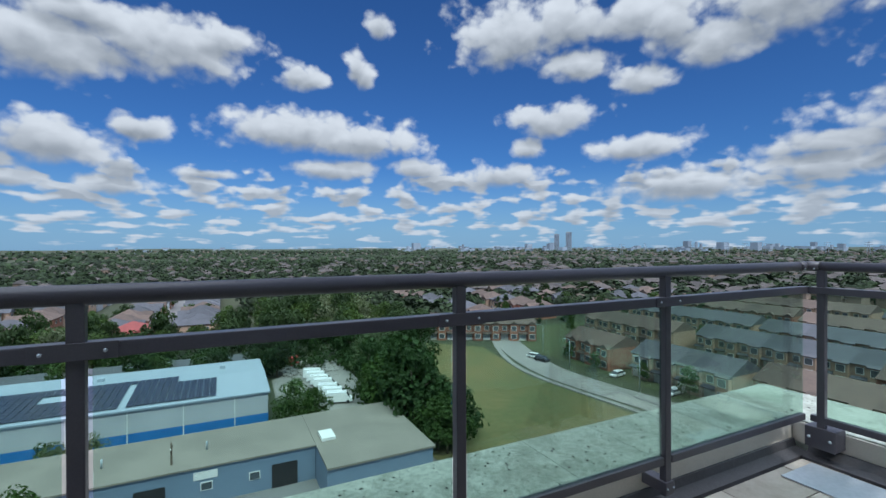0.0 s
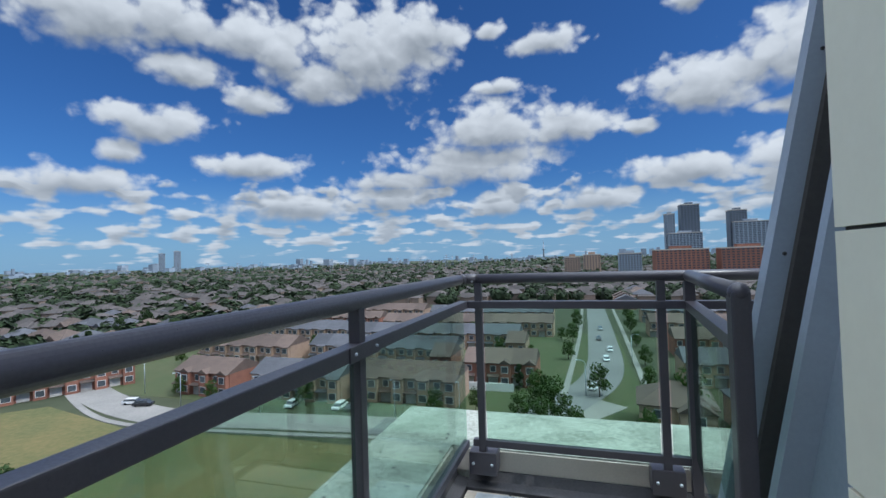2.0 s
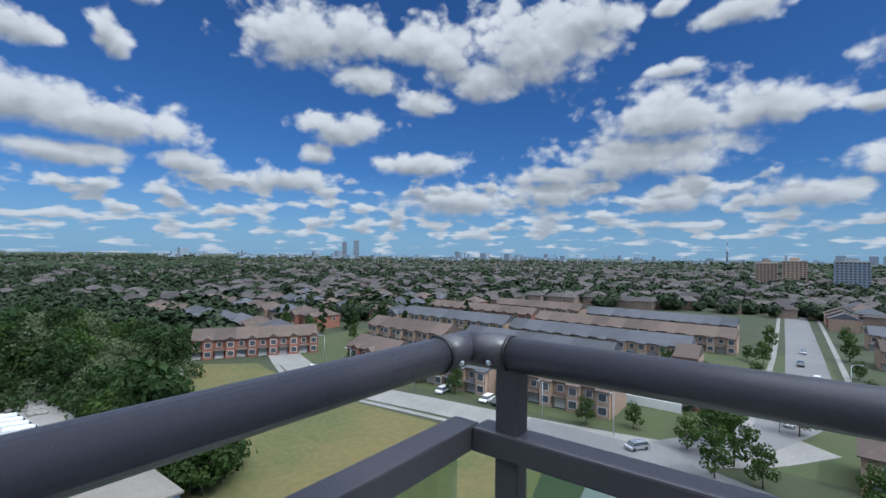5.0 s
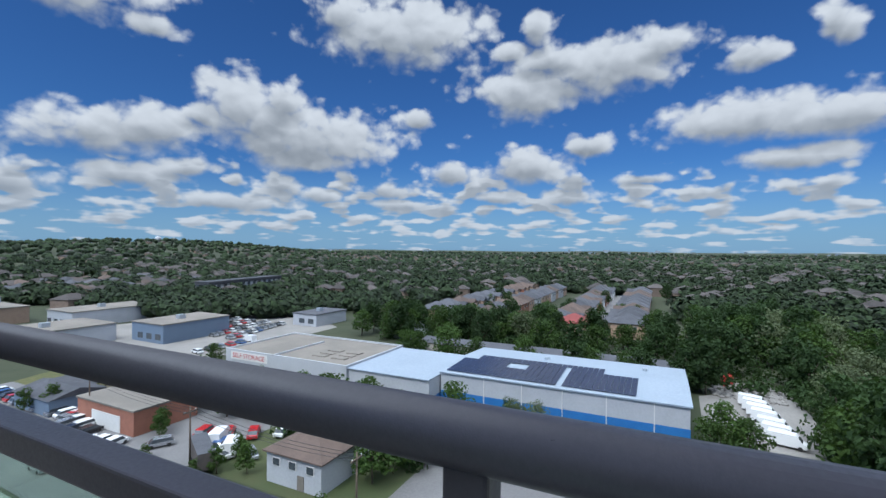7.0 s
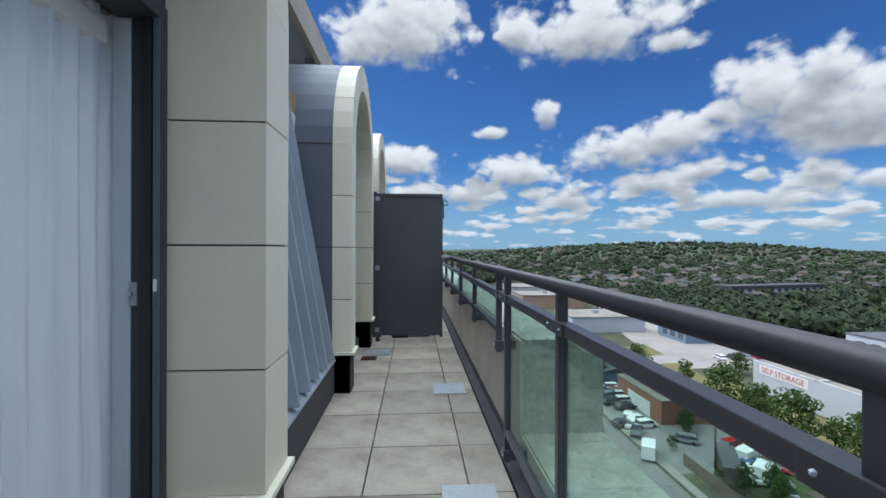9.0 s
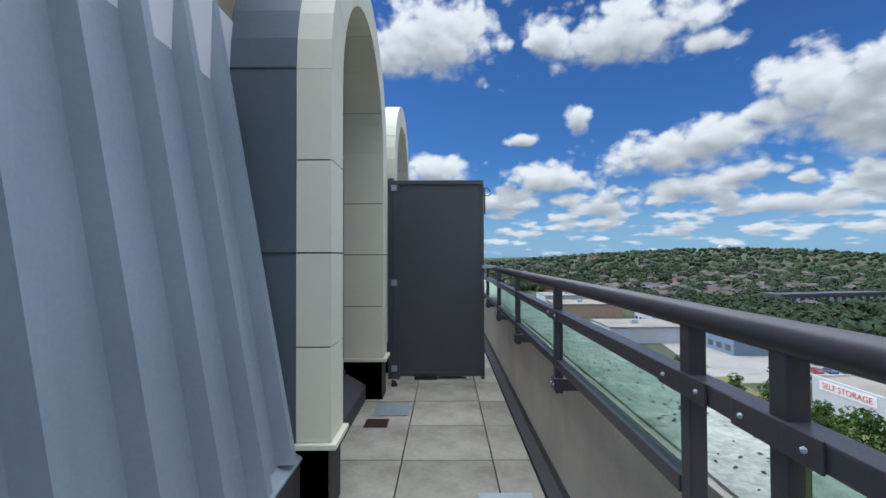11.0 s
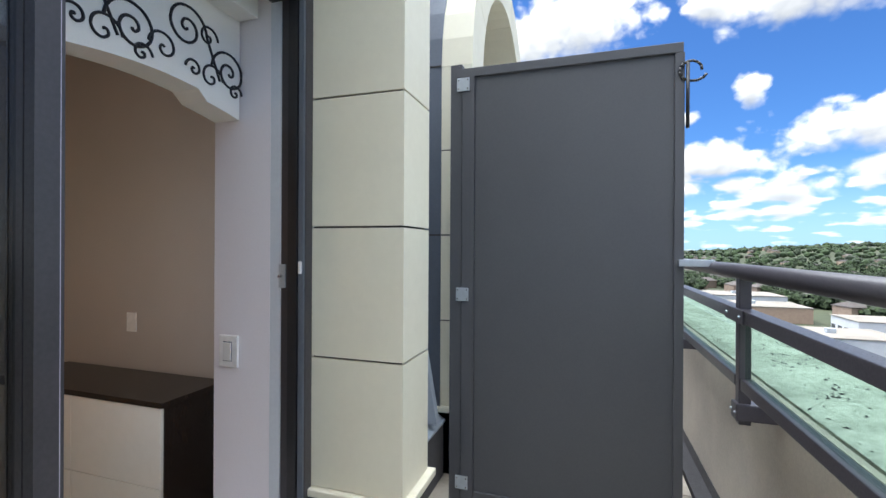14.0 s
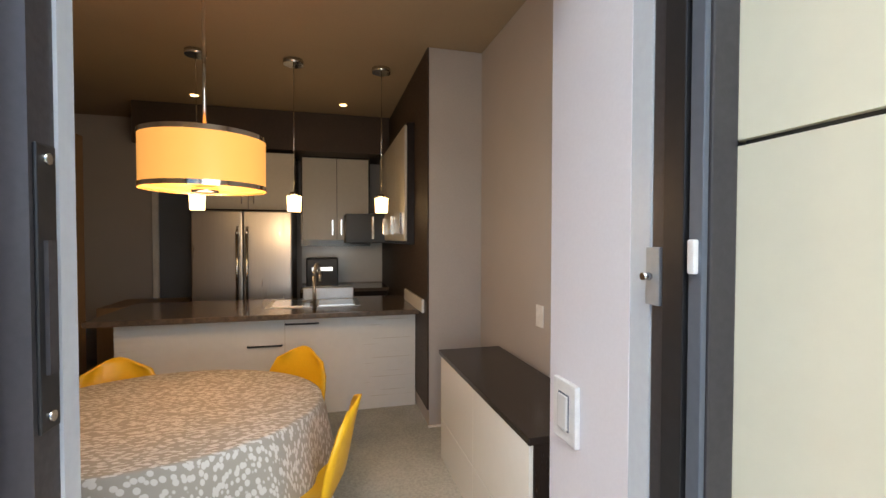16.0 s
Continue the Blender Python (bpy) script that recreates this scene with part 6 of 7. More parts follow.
def skyline():
    bm = bmesh.new()
    r = random.Random(21)
    for i in range(330):
        a = r.uniform(-112, -20) if i % 5 else r.uniform(-20, 80)
        d = r.uniform(2800, 4600)
        x, y = d * math.cos(radians(a)), d * math.sin(radians(a))
        w = r.uniform(10, 50)
        h = r.uniform(8, 22) if r.random() < 0.86 else r.uniform(30, 58)
        if i % 5 == 0:
            h *= 0.45
        box(bm, x - w / 2, y - w / 2, G, x + w / 2, y + w / 2, G + height(x, y) + h)
    tagged(part("far_skyline", bm, FAR), "far skyline of low and tall city blocks, haze put into its colour", "skyline", "", "stuff")
    n = thing("broadcast_tower", "thin needle tower far off on the skyline", "tower", (231 * 1.45, -3000 * 1.45, G))
    b = bmesh.new()
    rod(b, (0, 0, 0), (0, 0, 150), 9, 8, 5)
    rod(b, (0, 0, 96), (0, 0, 106), 15, 12)
    rod(b, (0, 0, 150), (0, 0, 205), 3.5, 6, 1)
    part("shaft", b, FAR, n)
    pts = [(1500, -1500), (1350, -1650), (1200, -1760), (1020, -1800), (900, -1700), (760, -1800), (640, -1760), (520, -1820), (400, -1700), (420, -1400), (800, -1320), (1120, -1250), (260, -1780)]
    for x, y in pts:
        p = thing("pylon", "grey lattice power pylon standing far off", "pylon", (x, y, G + height(x, y)), 30, "line of power pylons")
        b = bmesh.new()
        for sx in (-1, 1):
            for sy in (-1, 1):
                rod(b, (sx * 5, sy * 5, 0), (sx * 0.8, sy * 0.8, 48), 0.5, 4)
        part("frame", b, FAR, p)
        for z, w in ((30, 12), (37, 10), (44, 8)):
            part("arm", bx(-w, -0.5, z, w, 0.5, z + 1.2), FAR, p)


skyline()


# ---- trees ----
def leaf_cloud(bm, rnd, c, rad, count, size):
    for _ in range(count):
        u = Vector((rnd.gauss(0, 1), rnd.gauss(0, 1), rnd.gauss(0, 1))).normalized()
        p = Vector(c) + Vector((u.x * rad[0], u.y * rad[1], u.z * rad[2])) * (0.55 + 0.5 * rnd.random() ** 0.6)
        n = (u + Vector((rnd.uniform(-0.7, 0.7), rnd.uniform(-0.7, 0.7), rnd.uniform(-0.3, 0.9)))).normalized()
        a = n.orthogonal().normalized()
        b = n.cross(a)
        t = rnd.uniform(0, 6.28)
        a, b = a * math.cos(t) + b * math.sin(t), b * math.cos(t) - a * math.sin(t)
        s = size * rnd.uniform(0.6, 1.3)
        v = [bm.verts.new(p + a * x * s + b * y * s + n * z * s) for x, y, z in ((-1, -0.2, -0.2), (-0.1, -0.7, 0.1), (0.9, -0.1, -0.25), (0.15, 0.75, 0.05))]
        bm.faces.new(v)


def tree(seed, tall, wide, leaf, label, lobes=9, base=0.25):
    rnd = random.Random(seed)
    t = thing("tree", label, "tree", (0, 0, -900))
    tr = bmesh.new()
    rod(tr, (0, 0, -0.2), (0.1, 0, tall * 0.45), 0.02 * tall, 8, 0.011 * tall)
    for i in range(5):
        a = i * 1.26 + rnd.uniform(-0.3, 0.3)
        rod(tr, (0.05, 0, tall * rnd.uniform(0.25, 0.42)), (wide * 0.34 * math.cos(a), wide * 0.34 * math.sin(a), tall * rnd.uniform(0.6, 0.8)), 0.008 * tall, 6, 0.003 * tall)
    part("trunk", tr, BARK, t)
    cr = bmesh.new()
    for i in range(lobes):
        a, z = i * 2.4, base + (0.95 - base) * (i + 0.5) / lobes
        spread = wide * 0.30 * math.sin(math.pi * min(0.92, max(0.12, (z - base) / (1 - base) * 0.8 + 0.2)))
        c = (spread * math.cos(a) * rnd.uniform(0.7, 1.2), spread * math.sin(a) * rnd.uniform(0.7, 1.2), tall * z * rnd.uniform(0.9, 1.05))
        rr = wide * rnd.uniform(0.18, 0.27)
        leaf_cloud(cr, rnd, c, (rr, rr, rr * 0.85), 110, tall * 0.038)
    part("crown", cr, leaf, t)
    return t


TREES = [tree(1, 10, 9, LEAF, "full leafy green broadleaf tree"), tree(2, 12, 9.5, LEAFDARK, "tall dark green broadleaf tree", 11),
         tree(3, 9, 10, LEAFPALE, "wide grey-green willow like tree"), tree(4, 7, 5.5, LEAF, "small rounded green street tree", 7, 0.3),
         tree(5, 12, 4.0, LEAFDARK, "narrow dark evergreen tree", 10, 0.08)]
trng = random.Random(77)


def plant(x, y, k, s=1.0, group=""):
    s *= trng.uniform(0.82, 1.22)
    o = copy_thing(TREES[k], pose(x, y, G + height(x, y), 0, 0, trng.uniform(0, 360)) @ Matrix.Diagonal((s, s, s * trng.uniform(0.9, 1.12), 1)))
    if group:
        o["group"] = group


def grove(x0, x1, y0, y1, count, kinds, s=1.0, group="trees of the wood belt"):
    for _ in range(count):
        plant(trng.uniform(x0, x1), trng.uniform(y0, y1), trng.choice(kinds), s, group)


grove(117, 123, -14, 70, 15, (0, 1, 0), 0.9)
grove(133, 172, -18, 90, 52, (0, 1, 1, 0), 1.0)
grove(150, 176, 40, 110, 10, (0, 1, 2), 1.0)
grove(126, 220, -58, -14, 56, (0, 1, 1, 2, 0), 1.1)
grove(68, 100, -38, -28, 13, (0, 1, 1), 0.95)
grove(104, 130, -46, -32, 9, (2, 0, 2), 0.8)
grove(56, 70, -38, -29, 6, (0, 1), 0.8)
for x, y, k, s in ((80, -10, 0, 0.62), (83, -14, 0, 0.7), (82, 18, 2, 0.55), (82, 22, 2, 0.5), (84, 24, 3, 0.5), (60, 30, 0, 0.7), (56, 33, 0, 0.8), (61, 52, 0, 0.9),
                   (60, 74, 0, 0.7), (62, 20, 3, 0.8), (44, 56, 3, 0.6), (40, 33, 3, 0.7), (52, 34, 0, 0.8),
                   (66, 46, 0, 0.85), (70, 40, 0, 0.8), (76, 32, 0, 0.7), (70, 30, 0, 0.6), (66, 104, 3, 0.8), (60, 116, 0, 0.8), (86, 112, 0, 0.7)):
    plant(x, y, k, s)
for x, y, k, s in ((82, -29, 0, 1.1), (78, -31, 1, 1.15), (73, -31, 1, 1.1), (76, -35, 0, 1.0), (87, -12, 0, 0.75), (83, -15.5, 0, 0.7), (69, -36, 0, 0.8), (64, -35, 0, 0.75), (61, 84, 0, 0.95), (65, 80, 0, 0.85), (57, 88, 3, 0.6), (63, 69, 0, 0.9), (67, 62, 0, 1.0), (65, 56, 0, 0.95), (71, 58, 0, 0.85), (62, 50, 0, 0.9), (73, 50, 0, 0.85), (69, 68, 3, 0.9), (50, 78, 3, 0.7), (48, 76, 3, 0.6),
                   (46, 107, 3, 0.8), (43, 111, 3, 0.7), (48, 56, 3, 0.55), (46, 52, 3, 0.6), (42, 58, 3, 0.45), (51, 60, 3, 0.5), (42, 70, 3, 0.4)):
    plant(x, y, k, s, "bushes of the vacant lots")
for x, y, k, s in ((1, -84, 3, 1.0), (7, -83, 3, 1.1), (-11, -84, 3, 0.8), (-24, -84, 3, 0.8), (8, -97, 3, 1.3), (12, -92, 3, 1.1), (5, -90, 3, 1.2), (-4, -112, 3, 1.1), (10, -104, 3, 1.0), (-20, -95, 3, 1.2), (-30, -86, 3, 1.0), (15, -114, 4, 0.6), (-16, -120, 3, 0.9),
                   (-18, -145, 3, 0.9), (4, -150, 3, 0.9), (-19, -175, 3, 0.9), (3, -180, 3, 1.0), (-20, -205, 3, 1.0), (2, -215, 3, 1.0), (-22, -240, 3, 1.0), (30, -92, 3, 0.7), (48, -93, 3, 0.7),
                   (62, -92, 3, 0.8), (75, -93, 3, 0.7), (88, -90, 3, 0.7), (100, -92, 3, 0.8), (22, -96, 3, 0.8), (40, -116, 3, 0.7), (60, -114, 3, 0.7), (80, -116, 3, 0.7), (112, -110, 3, 0.8)):
    plant(x, y, k, s, "street trees")
for yy in (-150, -182):
    for i in range(9):
        plant(12 + i * 17 + trng.uniform(-5, 5), yy + trng.uniform(-3, 3), 3, 0.8, "street trees")
for i in range(14):
    plant(190 + i * 12 + trng.uniform(-3, 3), 21 + trng.choice((-6, 6)), 3, 0.8, "street trees")
grove(118, 220, -220, -112, 26, (0, 3, 4, 4, 1), 0.9, "garden trees")
grove(185, 340, -10, 110, 26, (0, 1, 3), 0.75, "garden trees")
for pt in TREES:
    pt.matrix_basis = pose(140 + 8 * TREES.index(pt), 100, G)


def thicket():
    bm = bmesh.new()
    r = random.Random(31)
    for x0, x1, y0, y1, n in ((133, 176, -18, 92, 120), (124, 232, -60, -14, 170), (66, 104, -40, -28, 34), (117, 124, -14, 70, 30), (58, 70, 30, 58, 36), (104, 130, -47, -31, 26)):
        for _ in range(n):
            s = r.uniform(2.0, 4.2)
            leaf_cloud(bm, r, (r.uniform(x0, x1), r.uniform(y0, y1), G + s * 0.6), (s, s, s * 0.7), 70, 0.5)
    tagged(part("thicket", bm, LEAFDARK), "dense leafy undergrowth between the trees", "undergrowth", "", "stuff")


thicket()


def bare_tree(x, y, tall):
    t = thing("bare_tree", "dead pale tree with bare branches", "tree", (x, y, G))
    rnd = random.Random(int(x * 10))
    bm = bmesh.new()

    def limb(p, d, ln, r, depth):
        q = p + d * ln
        rod(bm, p, q, r, 5, r * 0.6)
        if depth:
            for _ in range(3):
                limb(p.lerp(q, rnd.uniform(0.55, 1.0)), (d + Vector((rnd.uniform(-0.6, 0.6), rnd.uniform(-0.6, 0.6), rnd.uniform(0, 0.5)))).normalized(), ln * rnd.uniform(0.5, 0.72), r * 0.55, depth - 1)
    limb(Vector((0, 0, 0)), Vector((0, 0, 1)), tall * 0.42, tall * 0.014, 4)
    part("branches", bm, PALEBARK, t)


bare_tree(70, -36, 9)
bare_tree(97, -44, 11)
bare_tree(92, -40, 9)


def far_cover():
    """Woods and houses too many and too far to tell apart."""
    r = random.Random(9)
    ico = bmesh.new()
    bmesh.ops.create_icosphere(ico, subdivisions=1, radius=1)
    base = [v.co.copy() for v in ico.verts]
    tri = [[v.index for v in f.verts] for f in ico.faces]
    ico.free()
    verts, faces, hv, hf, hm = [], [], [], [], []
    for i in range(25000):
        a = radians(r.uniform(-138, 96))
        d = 170 + 3100 * r.random() ** 1.7
        x, y = d * math.cos(a), d * math.sin(a)
        south = math.degrees(a) < -28
        woods = noise.noise(Vector((x * 0.004, y * 0.004, 3.3)))
        hill = height(x, y) > 9 and y > 500
        if not hill and y > -20 and x < 120 and d < 420:
            continue
        if (south and d < 330 and (x < 150 or d < 230)) or (x < 125 and d < 330) or (y > -75 and d < 225):
            continue
        if not south and d < 430 and -14 < y < 115 and 120 < x < 350:
            continue
        tree_share = 0.92 if hill else (0.56 if south else 0.80)
        if r.random() < tree_share + woods * (0.25 if not hill else 0):
            s = r.uniform(3.0, 5.8) * (1 + d / 3600)
            z = G + height(x, y)
            n = 2 if d < 900 else 1
            core = 0.82 if d < 900 else 1.0
            for k in range(n):
                c = Vector((x + r.uniform(-3, 3) * k, y + r.uniform(-3, 3) * k, z + s * r.uniform(0.5, 0.95)))
                o = len(verts)
                for v in base:
                    j = 0.75 + 0.5 * r.random()
                    verts.append((c.x + v.x * s * j * core, c.y + v.y * s * j * core, c.z + v.z * s * 0.85 * j * core))
                faces += [[o + q for q in t] for t in tri]
                if d > 900:
                    continue
                for _ in range(44 if d < 480 else 24):
                    u = Vector((r.gauss(0, 1), r.gauss(0, 1), abs(r.gauss(0, 1)) * 0.9)).normalized()
                    q = Vector((c.x + u.x * s, c.y + u.y * s, c.z + u.z * s * 0.85))
                    p1 = u.orthogonal().normalized() * s * r.uniform(0.13, 0.30)
                    p2 = u.cross(p1) * r.uniform(0.5, 1.1) + u * s * r.uniform(-0.12, 0.2)
                    o = len(verts)
                    verts += [tuple(q - p1 - p2 * 0.4), tuple(q + p1 * 0.3 - p2), tuple(q + p1 + p2 * 0.3), tuple(q - p1 * 0.2 + p2)]
                    faces.append([o, o + 1, o + 2, o + 3])
        elif d > 300:
            w, dp, h = r.uniform(9, 14), r.uniform(9, 13), r.uniform(4.5, 6.5)
            z = G + height(x, y)
            o = len(hv)
            g = math.radians(15) if not south else 0
            def at(px, py, pz):
                hv.append((x + px * math.cos(g) - py * math.sin(g), y + px * math.sin(g) + py * math.cos(g), z + pz))
            for pz in (0, h):
                for px, py in ((-w / 2, -dp / 2), (w / 2, -dp / 2), (w / 2, dp / 2), (-w / 2, dp / 2)):
                    at(px, py, pz)
            for k in range(4):
                hf.append([o + k, o + (k + 1) % 4, o + 4 + (k + 1) % 4, o + 4 + k])
                hm.append(0)
            p = len(hv)
            for px, py in ((-w / 2 - 0.5, -dp / 2 - 0.5), (w / 2 + 0.5, -dp / 2 - 0.5), (w / 2 + 0.5, dp / 2 + 0.5), (-w / 2 - 0.5, dp / 2 + 0.5)):
                at(px, py, h)
            at(-w * 0.2, 0, h + 2.8), at(w * 0.2, 0, h + 2.8)
            for q in ((0, 1, 5, 4), (2, 3, 4, 5), (1, 2, 5), (3, 0, 4)):
                hf.append([p + k for k in q])
                hm.append(1)
    me = bpy.data.meshes.new("far_woods")
    me.from_pydata(verts, [], faces)
    me.materials.append(WOODS)
    tagged(new("far_woods", me), "far woods and garden trees spread over the town", "woods", "", "stuff")
    me = bpy.data.meshes.new("far_houses")
    me.from_pydata(hv, [], hf)
    me.materials.append(FARHOUSE), me.materials.append(FARROOF)
    me.polygons.foreach_set("material_index", hm)
    tagged(new("far_houses", me), "far streets of brick houses with grey and brown roofs", "houses", "", "stuff")


far_cover()


# ---- vehicles ----
TYRE = material("tyre_rubber", (0.02, 0.02, 0.02), None, 0.9, bump=0)


def car(paint, label, long=4.5, tall=1.45, cab=(-1.5, 1.0), kind="car"):
    c = thing(kind, label, kind, (0, 0, -900))
    w = 0.9
    body = prism(bmesh.new(), [(-long / 2, 0.3), (long / 2, 0.3), (long / 2, 0.68), (long / 2 - 0.3, 0.82), (-long / 2 + 0.1, 0.88), (-long / 2, 0.75)], 1, -w, w)
    part("body", body, paint, c)
    a, b = cab
    part("cabin", prism(bmesh.new(), [(a - 0.45, 0.86), (b + 0.65, 0.83), (b, tall - 0.05), (a, tall - 0.05)], 1, -w + 0.12, w - 0.12), WINDOW, c)
    part("roof", bx(a - 0.05, -w + 0.14, tall - 0.06, b + 0.05, w - 0.14, tall, 0.02), paint, c)
    for x in (-long * 0.3, long * 0.31):
        for s in (-1, 1):
            t = bmesh.new()
            rod(t, (x, s * w - 0.1 * s, 0.32), (x, s * w + 0.02 * s, 0.32), 0.32, 12)
            part("wheel", t, TYRE, c)
    return c


def van(paint, label):
    c = thing("van", label, "van", (0, 0, -900))
    part("body", prism(bmesh.new(), [(-2.7, 0.4), (2.7, 0.4), (2.7, 1.0), (2.1, 1.25), (1.5, 2.1), (1.2, 2.35), (-2.65, 2.4)], 1, -1.0, 1.0), paint, c)
    part("windscreen", prism(bmesh.new(), [(2.12, 1.28), (1.55, 2.08), (1.5, 2.0), (2.05, 1.25)], 1, -0.88, 0.88), WINDOW, c)
    for x in (-1.7, 1.8):
        for s in (-1, 1):
            t = bmesh.new()
            rod(t, (x, s * 0.9, 0.36), (x, s * 1.02, 0.36), 0.36, 12)
            part("wheel", t, TYRE, c)
    return c


def paint(name, c, metal=0.3):
    return material(name, c, c, 0.25, metal, 1, 10, 0.0, coat=0.5)


WHITEP, BLACKP, SILVERP, REDP, BLUEP = (paint(n, c, k) for n, c, k in (("white_car_paint", (0.75, 0.75, 0.74), 0), ("black_car_paint", (0.02, 0.02, 0.025), 0.2), ("silver_car_paint", (0.42, 0.43, 0.45), 0.6), ("red_car_paint", (0.40, 0.02, 0.025), 0.1), ("blue_car_paint", (0.04, 0.10, 0.25), 0.2)))
CARS = [car(WHITEP, "parked white saloon car"), car(BLACKP, "parked black saloon car"), car(SILVERP, "parked silver hatchback car", 4.1), car(REDP, "parked dark red car"), car(BLUEP, "parked blue estate car", 4.6)]
VAN = van(WHITEP, "parked white delivery van")
crng = random.Random(4)


def park(x, y, turn, k):
    o = copy_thing(CARS[k] if k < 5 else VAN, pose(x, y, G + 0.10, 0, 0, turn))
    o["group"] = "parked vehicles"


for i in range(7):
    park(115 - i * 3.3 - (i > 3) * 1.2, -21.0 - i * 0.25, 255, 5)
for x, y, t, k in ((19, -86.5, 55, 2), (106, -84, 200, 0), (102, -83.5, 200, 1), (81, -91, 100, 0), (65, -91, 95, 0), (50, -92, 90, 1), (53, -92, 90, 0), (47, -91.5, 92, 1), (-9.5, -79, 92, 5), (-7.5, -150, 90, 0), (-9.5, -165, 90, 0), (-6.5, -185, 90, 1),
                   (-3, -118, 70, 0), (-8, -210, 90, 2), (37, 68, 60, 5), (39, 76, 60, 1), (40, 80, 60, 0), (41, 83, 60, 0), (33, 80, 88, 2), (50, 60, 40, 5), (56, 62, 40, 3), (54, 66, 40, 3), (59, 58, 20, 0), (36.5, 88, 80, 1), (-26, -84, 30, 0)):
    park(x, y, t, k)
for x, y, t, k in ((39.5, 101.5, 15, 0), (40, 94.2, 5, 1), (43, 95.8, 8, 2), (41.5, 91.5, 10, 1), (44.5, 92.4, 5, 0), (43.2, 88.6, 12, 1), (38.5, 79.5, 5, 1), (41.8, 81.6, 8, 0), (42.4, 79.3, 8, 0), (46, 72.5, 150, 2), (52.3, 70, 20, 3), (51.5, 65, 30, 5), (50.2, 63.2, 30, 4),
                   (46.5, 99, 100, 0), (44.3, 98.5, 95, 2), (48.5, 60, 70, 0), (50, 56, 60, 2)):
    park(x, y, t, k)


def yard_trailer():
    t = thing("box_trailer", "long grey box trailer parked in a yard", "trailer", (45, 60.5, G + 0.1), 62)
    part("body", bx(-4.2, -1.25, 0.7, 4.2, 1.25, 3.2, 0.05), FARROOF, t)
    part("roof", bx(-4.2, -1.22, 3.2, 4.2, 1.22, 3.26), ROOFGREY, t)
    for i in range(6):
        part("window", bx(-3.8 + i * 1.3, -1.265, 1.9, -2.7 + i * 1.3, -1.245, 2.7), WINDOW, t)
    for x in (-2.8, 2.6):
        for s in (-1, 1):
            b = bmesh.new()
            rod(b, (x, s * 1.0, 0.42), (x, s * 1.2, 0.42), 0.42, 12)
            part("wheel", b, TYRE, t)


yard_trailer()


def board_fence():
    fn = thing("board_fence", "weathered brown board fence beside a yard", "fence", (40.8, 52, G))
    for i in range(40):
        part("board", bx(-0.02, i * 0.32, 0.1, 0.02, i * 0.32 + 0.29, 1.9 + 0.02 * (i % 3)), BARK, fn)
    for i in range(6):
        part("post", bx(0.022, i * 2.5, 0, 0.12, i * 2.5 + 0.1, 2.0), BARK, fn)


board_fence()


def green_cottage():
    c = thing("cottage", "low cottage with a green-grey hip roof", "house", (50, 114, G), 8)
    part("wall", bx(-5, -4, 0, 5, 4, 3.0), FARHOUSE, c)
    b = bmesh.new()
    lo = [b.verts.new(p) for p in ((-5.5, -4.5, 3.0), (5.5, -4.5, 3.0), (5.5, 4.5, 3.0), (-5.5, 4.5, 3.0))]
    hi = [b.verts.new(p) for p in ((-2, 0, 5.2), (2, 0, 5.2))]
    for q in ((lo[0], lo[1], hi[1], hi[0]), (lo[2], lo[3], hi[0], hi[1]), (lo[1], lo[2], hi[1]), (lo[3], lo[0], hi[0]), lo[::-1]):
        b.faces.new(q)
    part("roof", b, ROOFGREY, c)
    for x in (-3.2, 0, 3.2):
        part("window", bx(x - 0.6, -4.03, 1.0, x + 0.6, -3.99, 2.1), WINDOW, c)


green_cottage()
for i in range(26):
    park(39 + (i % 2) * 7 + crng.uniform(-0.4, 0.4), 96 + (i // 2) * 2.9, 4 + crng.uniform(-6, 6), crng.choice((0, 1, 2, 1, 3, 4, 2)))
for i in range(44):
    park(112 + (i % 11) * 3.1, 138 + (i // 11) * 9 + (i % 11) * 0.7, 84 + crng.uniform(-4, 4), crng.choice((0, 1, 2, 0, 3, 4, 2)))
for i, p in enumerate(CARS + [VAN]):
    p.matrix_basis = pose(92 + i * 4, 128, G + 0.1, 0, 0, 80)


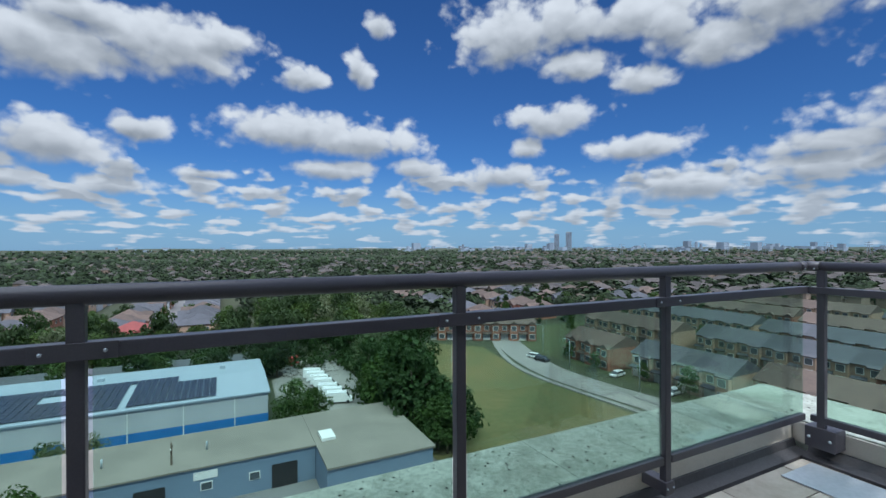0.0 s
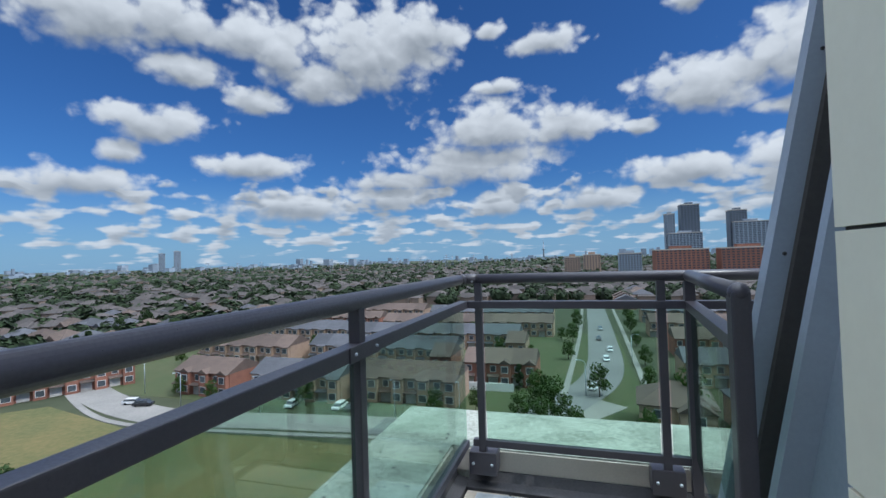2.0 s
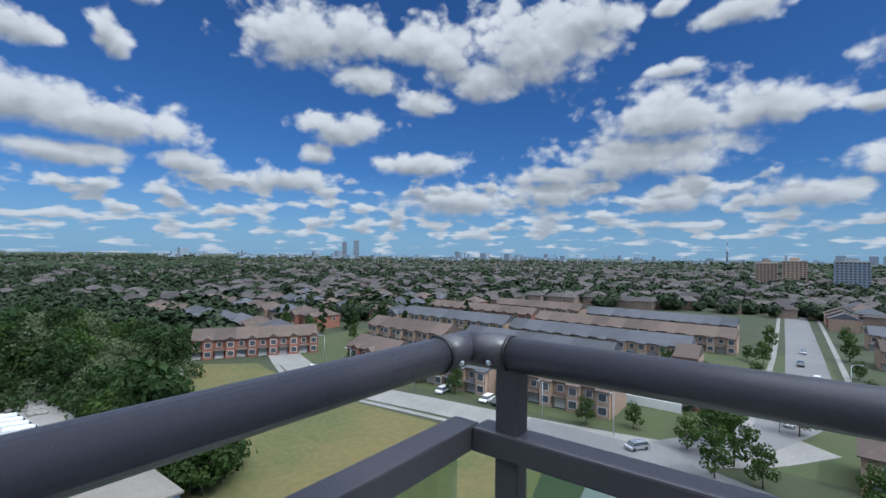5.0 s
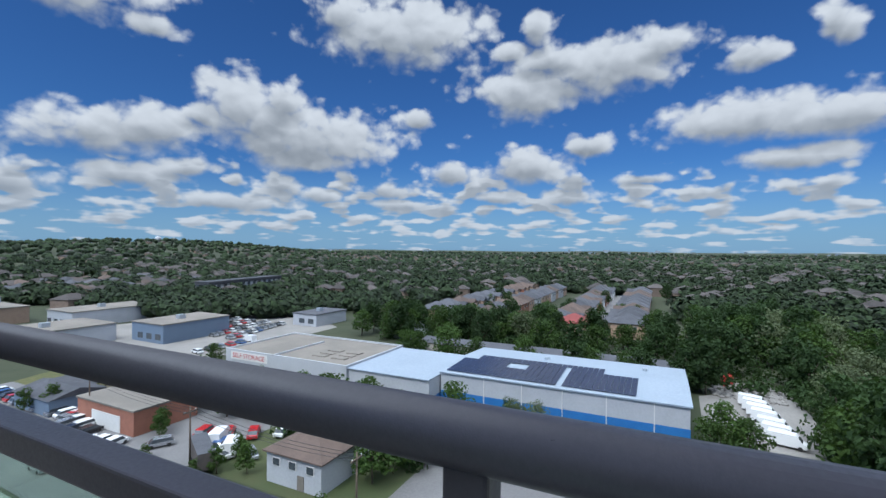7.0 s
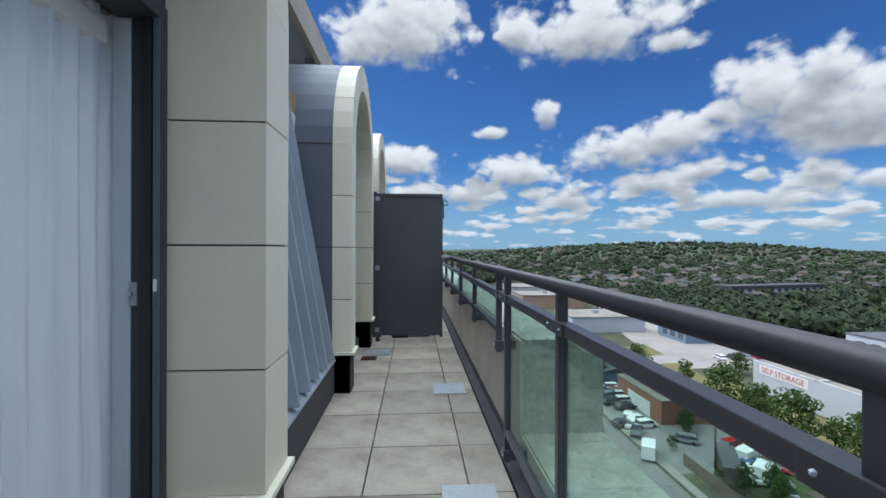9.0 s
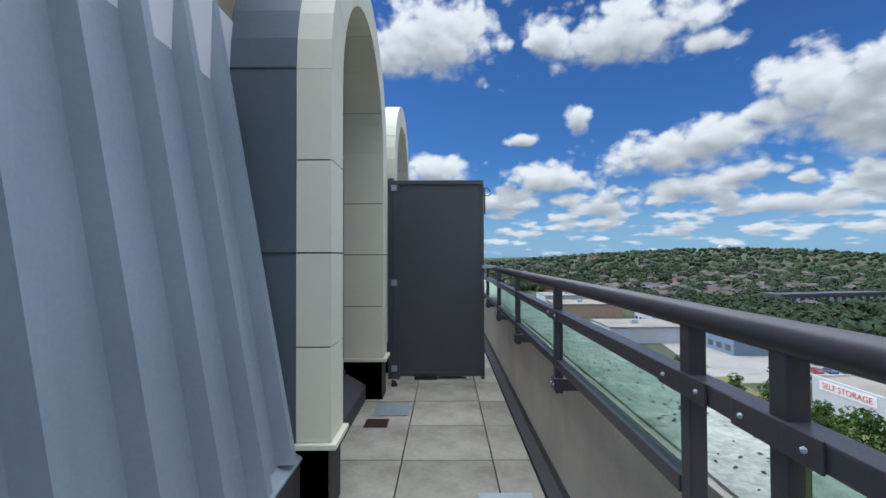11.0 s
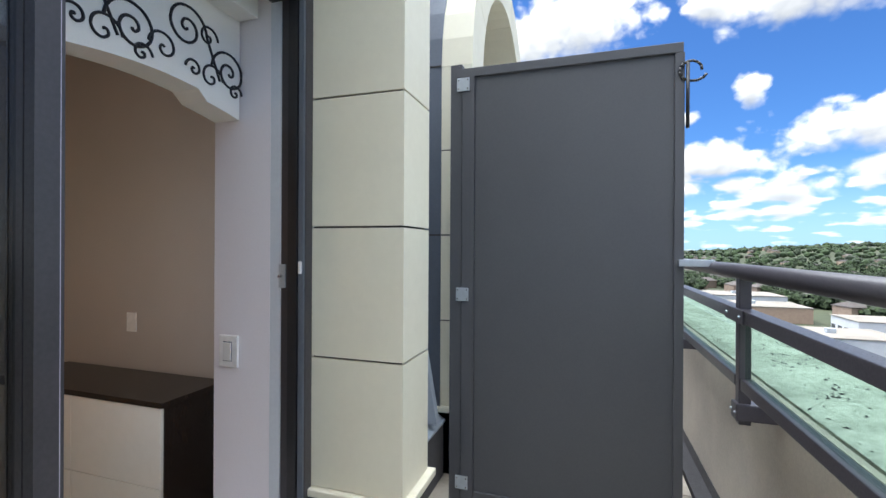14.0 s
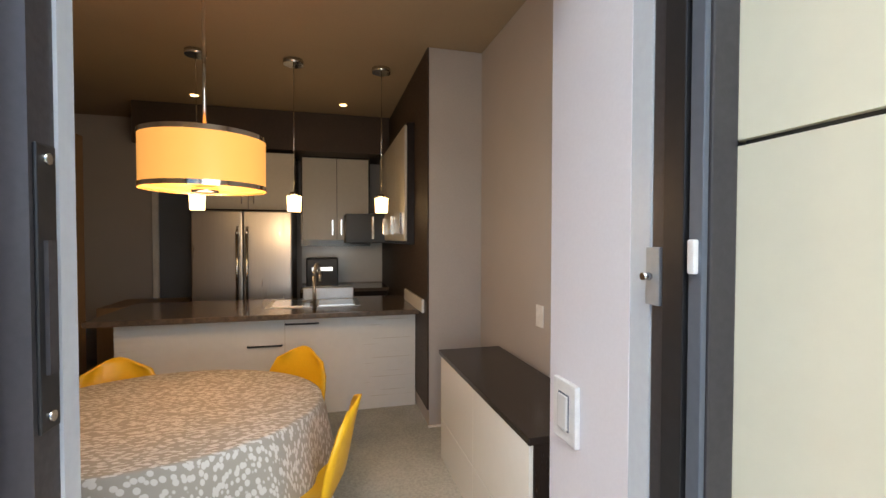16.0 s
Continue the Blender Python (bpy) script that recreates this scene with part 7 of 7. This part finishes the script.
def street_furniture():
    for x, y, hgt in ((44, 62, 9), (43, 30, 9), (47, 96, 9), (66, 6, 8)):
        p = thing("utility_pole", "weathered wooden utility pole with a crossarm", "pole", (x, y, G), group="utility poles")
        b = bmesh.new()
        rod(b, (0, 0, 0), (0, 0, hgt), 0.16, 8, 0.11)
        part("shaft", b, BARK, p)
        part("crossarm", bx(-1.1, -0.08, hgt - 0.9, 1.1, 0.08, hgt - 0.7), BARK, p)
        for dx in (-0.9, 0, 0.9):
            b = bmesh.new()
            rod(b, (dx, 0, hgt - 0.7), (dx, 0, hgt - 0.5), 0.06, 6)
            part("insulator", b, WTRIM, p)
    for dx in (-0.9, 0, 0.9):
        for y0, y1, x0, x1 in ((62, 96, 44, 47), (30, 62, 43, 44)):
            cu = bpy.data.curves.new("power_line", "CURVE")
            cu.dimensions, cu.bevel_depth, cu.bevel_resolution = "3D", 0.03, 1
            pts = [(x0 + dx + (x1 - x0) * t, y0 + (y1 - y0) * t, G + 8.4 - 1.6 * t * (1 - t) * 2) for t in [k / 8 for k in range(9)]]
            sp_ = cu.splines.new("POLY")
            sp_.points.add(len(pts) - 1)
            for q, pt in zip(sp_.points, pts):
                q.co = (*pt, 1)
            cu.materials.append(BLACK)
            tagged(new("power_line", cu), "thin black overhead power line between poles", "cable", "overhead lines")
    for x, y, t in ((24, -90, 90), (38, -89, 90), (70, -86, 90), (92, -85, 90), (-1, -112, 0), (-15, -150, 180), (112, -92, 70)):
        s = thing("street_lamp", "tall grey street lamp with a curved arm", "lamp", (x, y, G), t, "street lamps")
        b = bmesh.new()
        rod(b, (0, 0, 0), (0, 0, 8), 0.10, 8, 0.06)
        tube(b, [(0, 0, 8), (0.6, 0, 8.4), (1.6, 0, 8.5)], 0.05, 6)
        part("pole", b, GALV, s)
        part("head", bx(1.5, -0.15, 8.4, 2.2, 0.15, 8.55, 0.03), GALV, s)
    fence = thing("picket_fence", "low white picket fence round the corner lawn", "fence", (0, 0, G))
    for i in range(60):
        part("picket", bx(-4 + i * 0.27, -75.6, 0, -3.88 + i * 0.27, -75.5, 1.0), WTRIM, fence)
    for z in (0.3, 0.75):
        part("rail", bx(-4, -75.5, z, 12.2, -75.44, z + 0.08), WTRIM, fence)
    wall = thing("garden_wall", "long pale garden wall beside the road", "wall", (0, 0, G))
    part("wall", bx(16, -112, 0, 38, -111.7, 2.0), WTRIM, wall)
    yf = thing("yard_fence", "grey chain link fence along the van yard", "fence", (0, 0, G))
    for i in range(18):
        b = bmesh.new()
        rod(b, (82 + i * 2.4, -30 - i * 0.2, 0), (82 + i * 2.4, -30 - i * 0.2, 2.2), 0.05, 6)
        part("post", b, GALV, yf)
    b = bmesh.new()
    for z in (0.2, 1.2, 2.15):
        rod(b, (82, -30, z), (82 + 17 * 2.4, -30 - 17 * 0.2, z), 0.03, 5)
    part("wire", b, GALV, yf)
    rnd = random.Random(6)
    rub = bmesh.new()
    for i in range(220):
        x, y, s = rnd.uniform(119, 132), rnd.uniform(-28, -14), rnd.uniform(0.3, 0.9)
        bmesh.ops.create_icosphere(rub, subdivisions=1, radius=s, matrix=Matrix.Translation((x, y, G + s * 0.3)) @ Matrix.Diagonal((1, rnd.uniform(0.6, 1.4), 0.6, 1)))
    tagged(part("rubble_heap", rub, PALEPAVE), "pale heaps of rubble at the back of the yard", "rubble", "", "stuff")
    bin_ = thing("red_container", "red steel container at the back of the yard", "container", (131, -18, G))
    part("body", bx(-1.5, -1.2, 0, 1.5, 1.2, 2.4, 0.05), REDPAINT, bin_)


street_furniture()


# ---- pavers ----
def pavers():
    deck = tagged(new("paver_deck"), "square concrete pavers laid on the terrace", "paving", "", "structure")
    meshes = {}
    cols = [(-1.75, -1.152), (-1.144, -0.540), (-0.532, -0.285)]
    for j in range(-9, 13):
        y0 = 1.605 + j * 0.614
        for x0, x1 in cols:
            a, b = max(y0, -3.53), y0 + 0.606
            if b - a < 0.1:
                continue
            key = (round(x1 - x0, 3), round(b - a, 3))
            if key not in meshes:
                bm = bx(0, 0, -0.045, key[0], key[1], 0.0, 0.004)
                me = bpy.data.meshes.new("paver")
                bm.to_mesh(me)
                bm.free()
                me.materials.append(PAVER)
                meshes[key] = me
            o = new("paver", meshes[key])
            o.parent = deck
            o.location = (x0, a, -0.001 * ((j * 7 + int(x0 * 10)) % 4))


pavers()
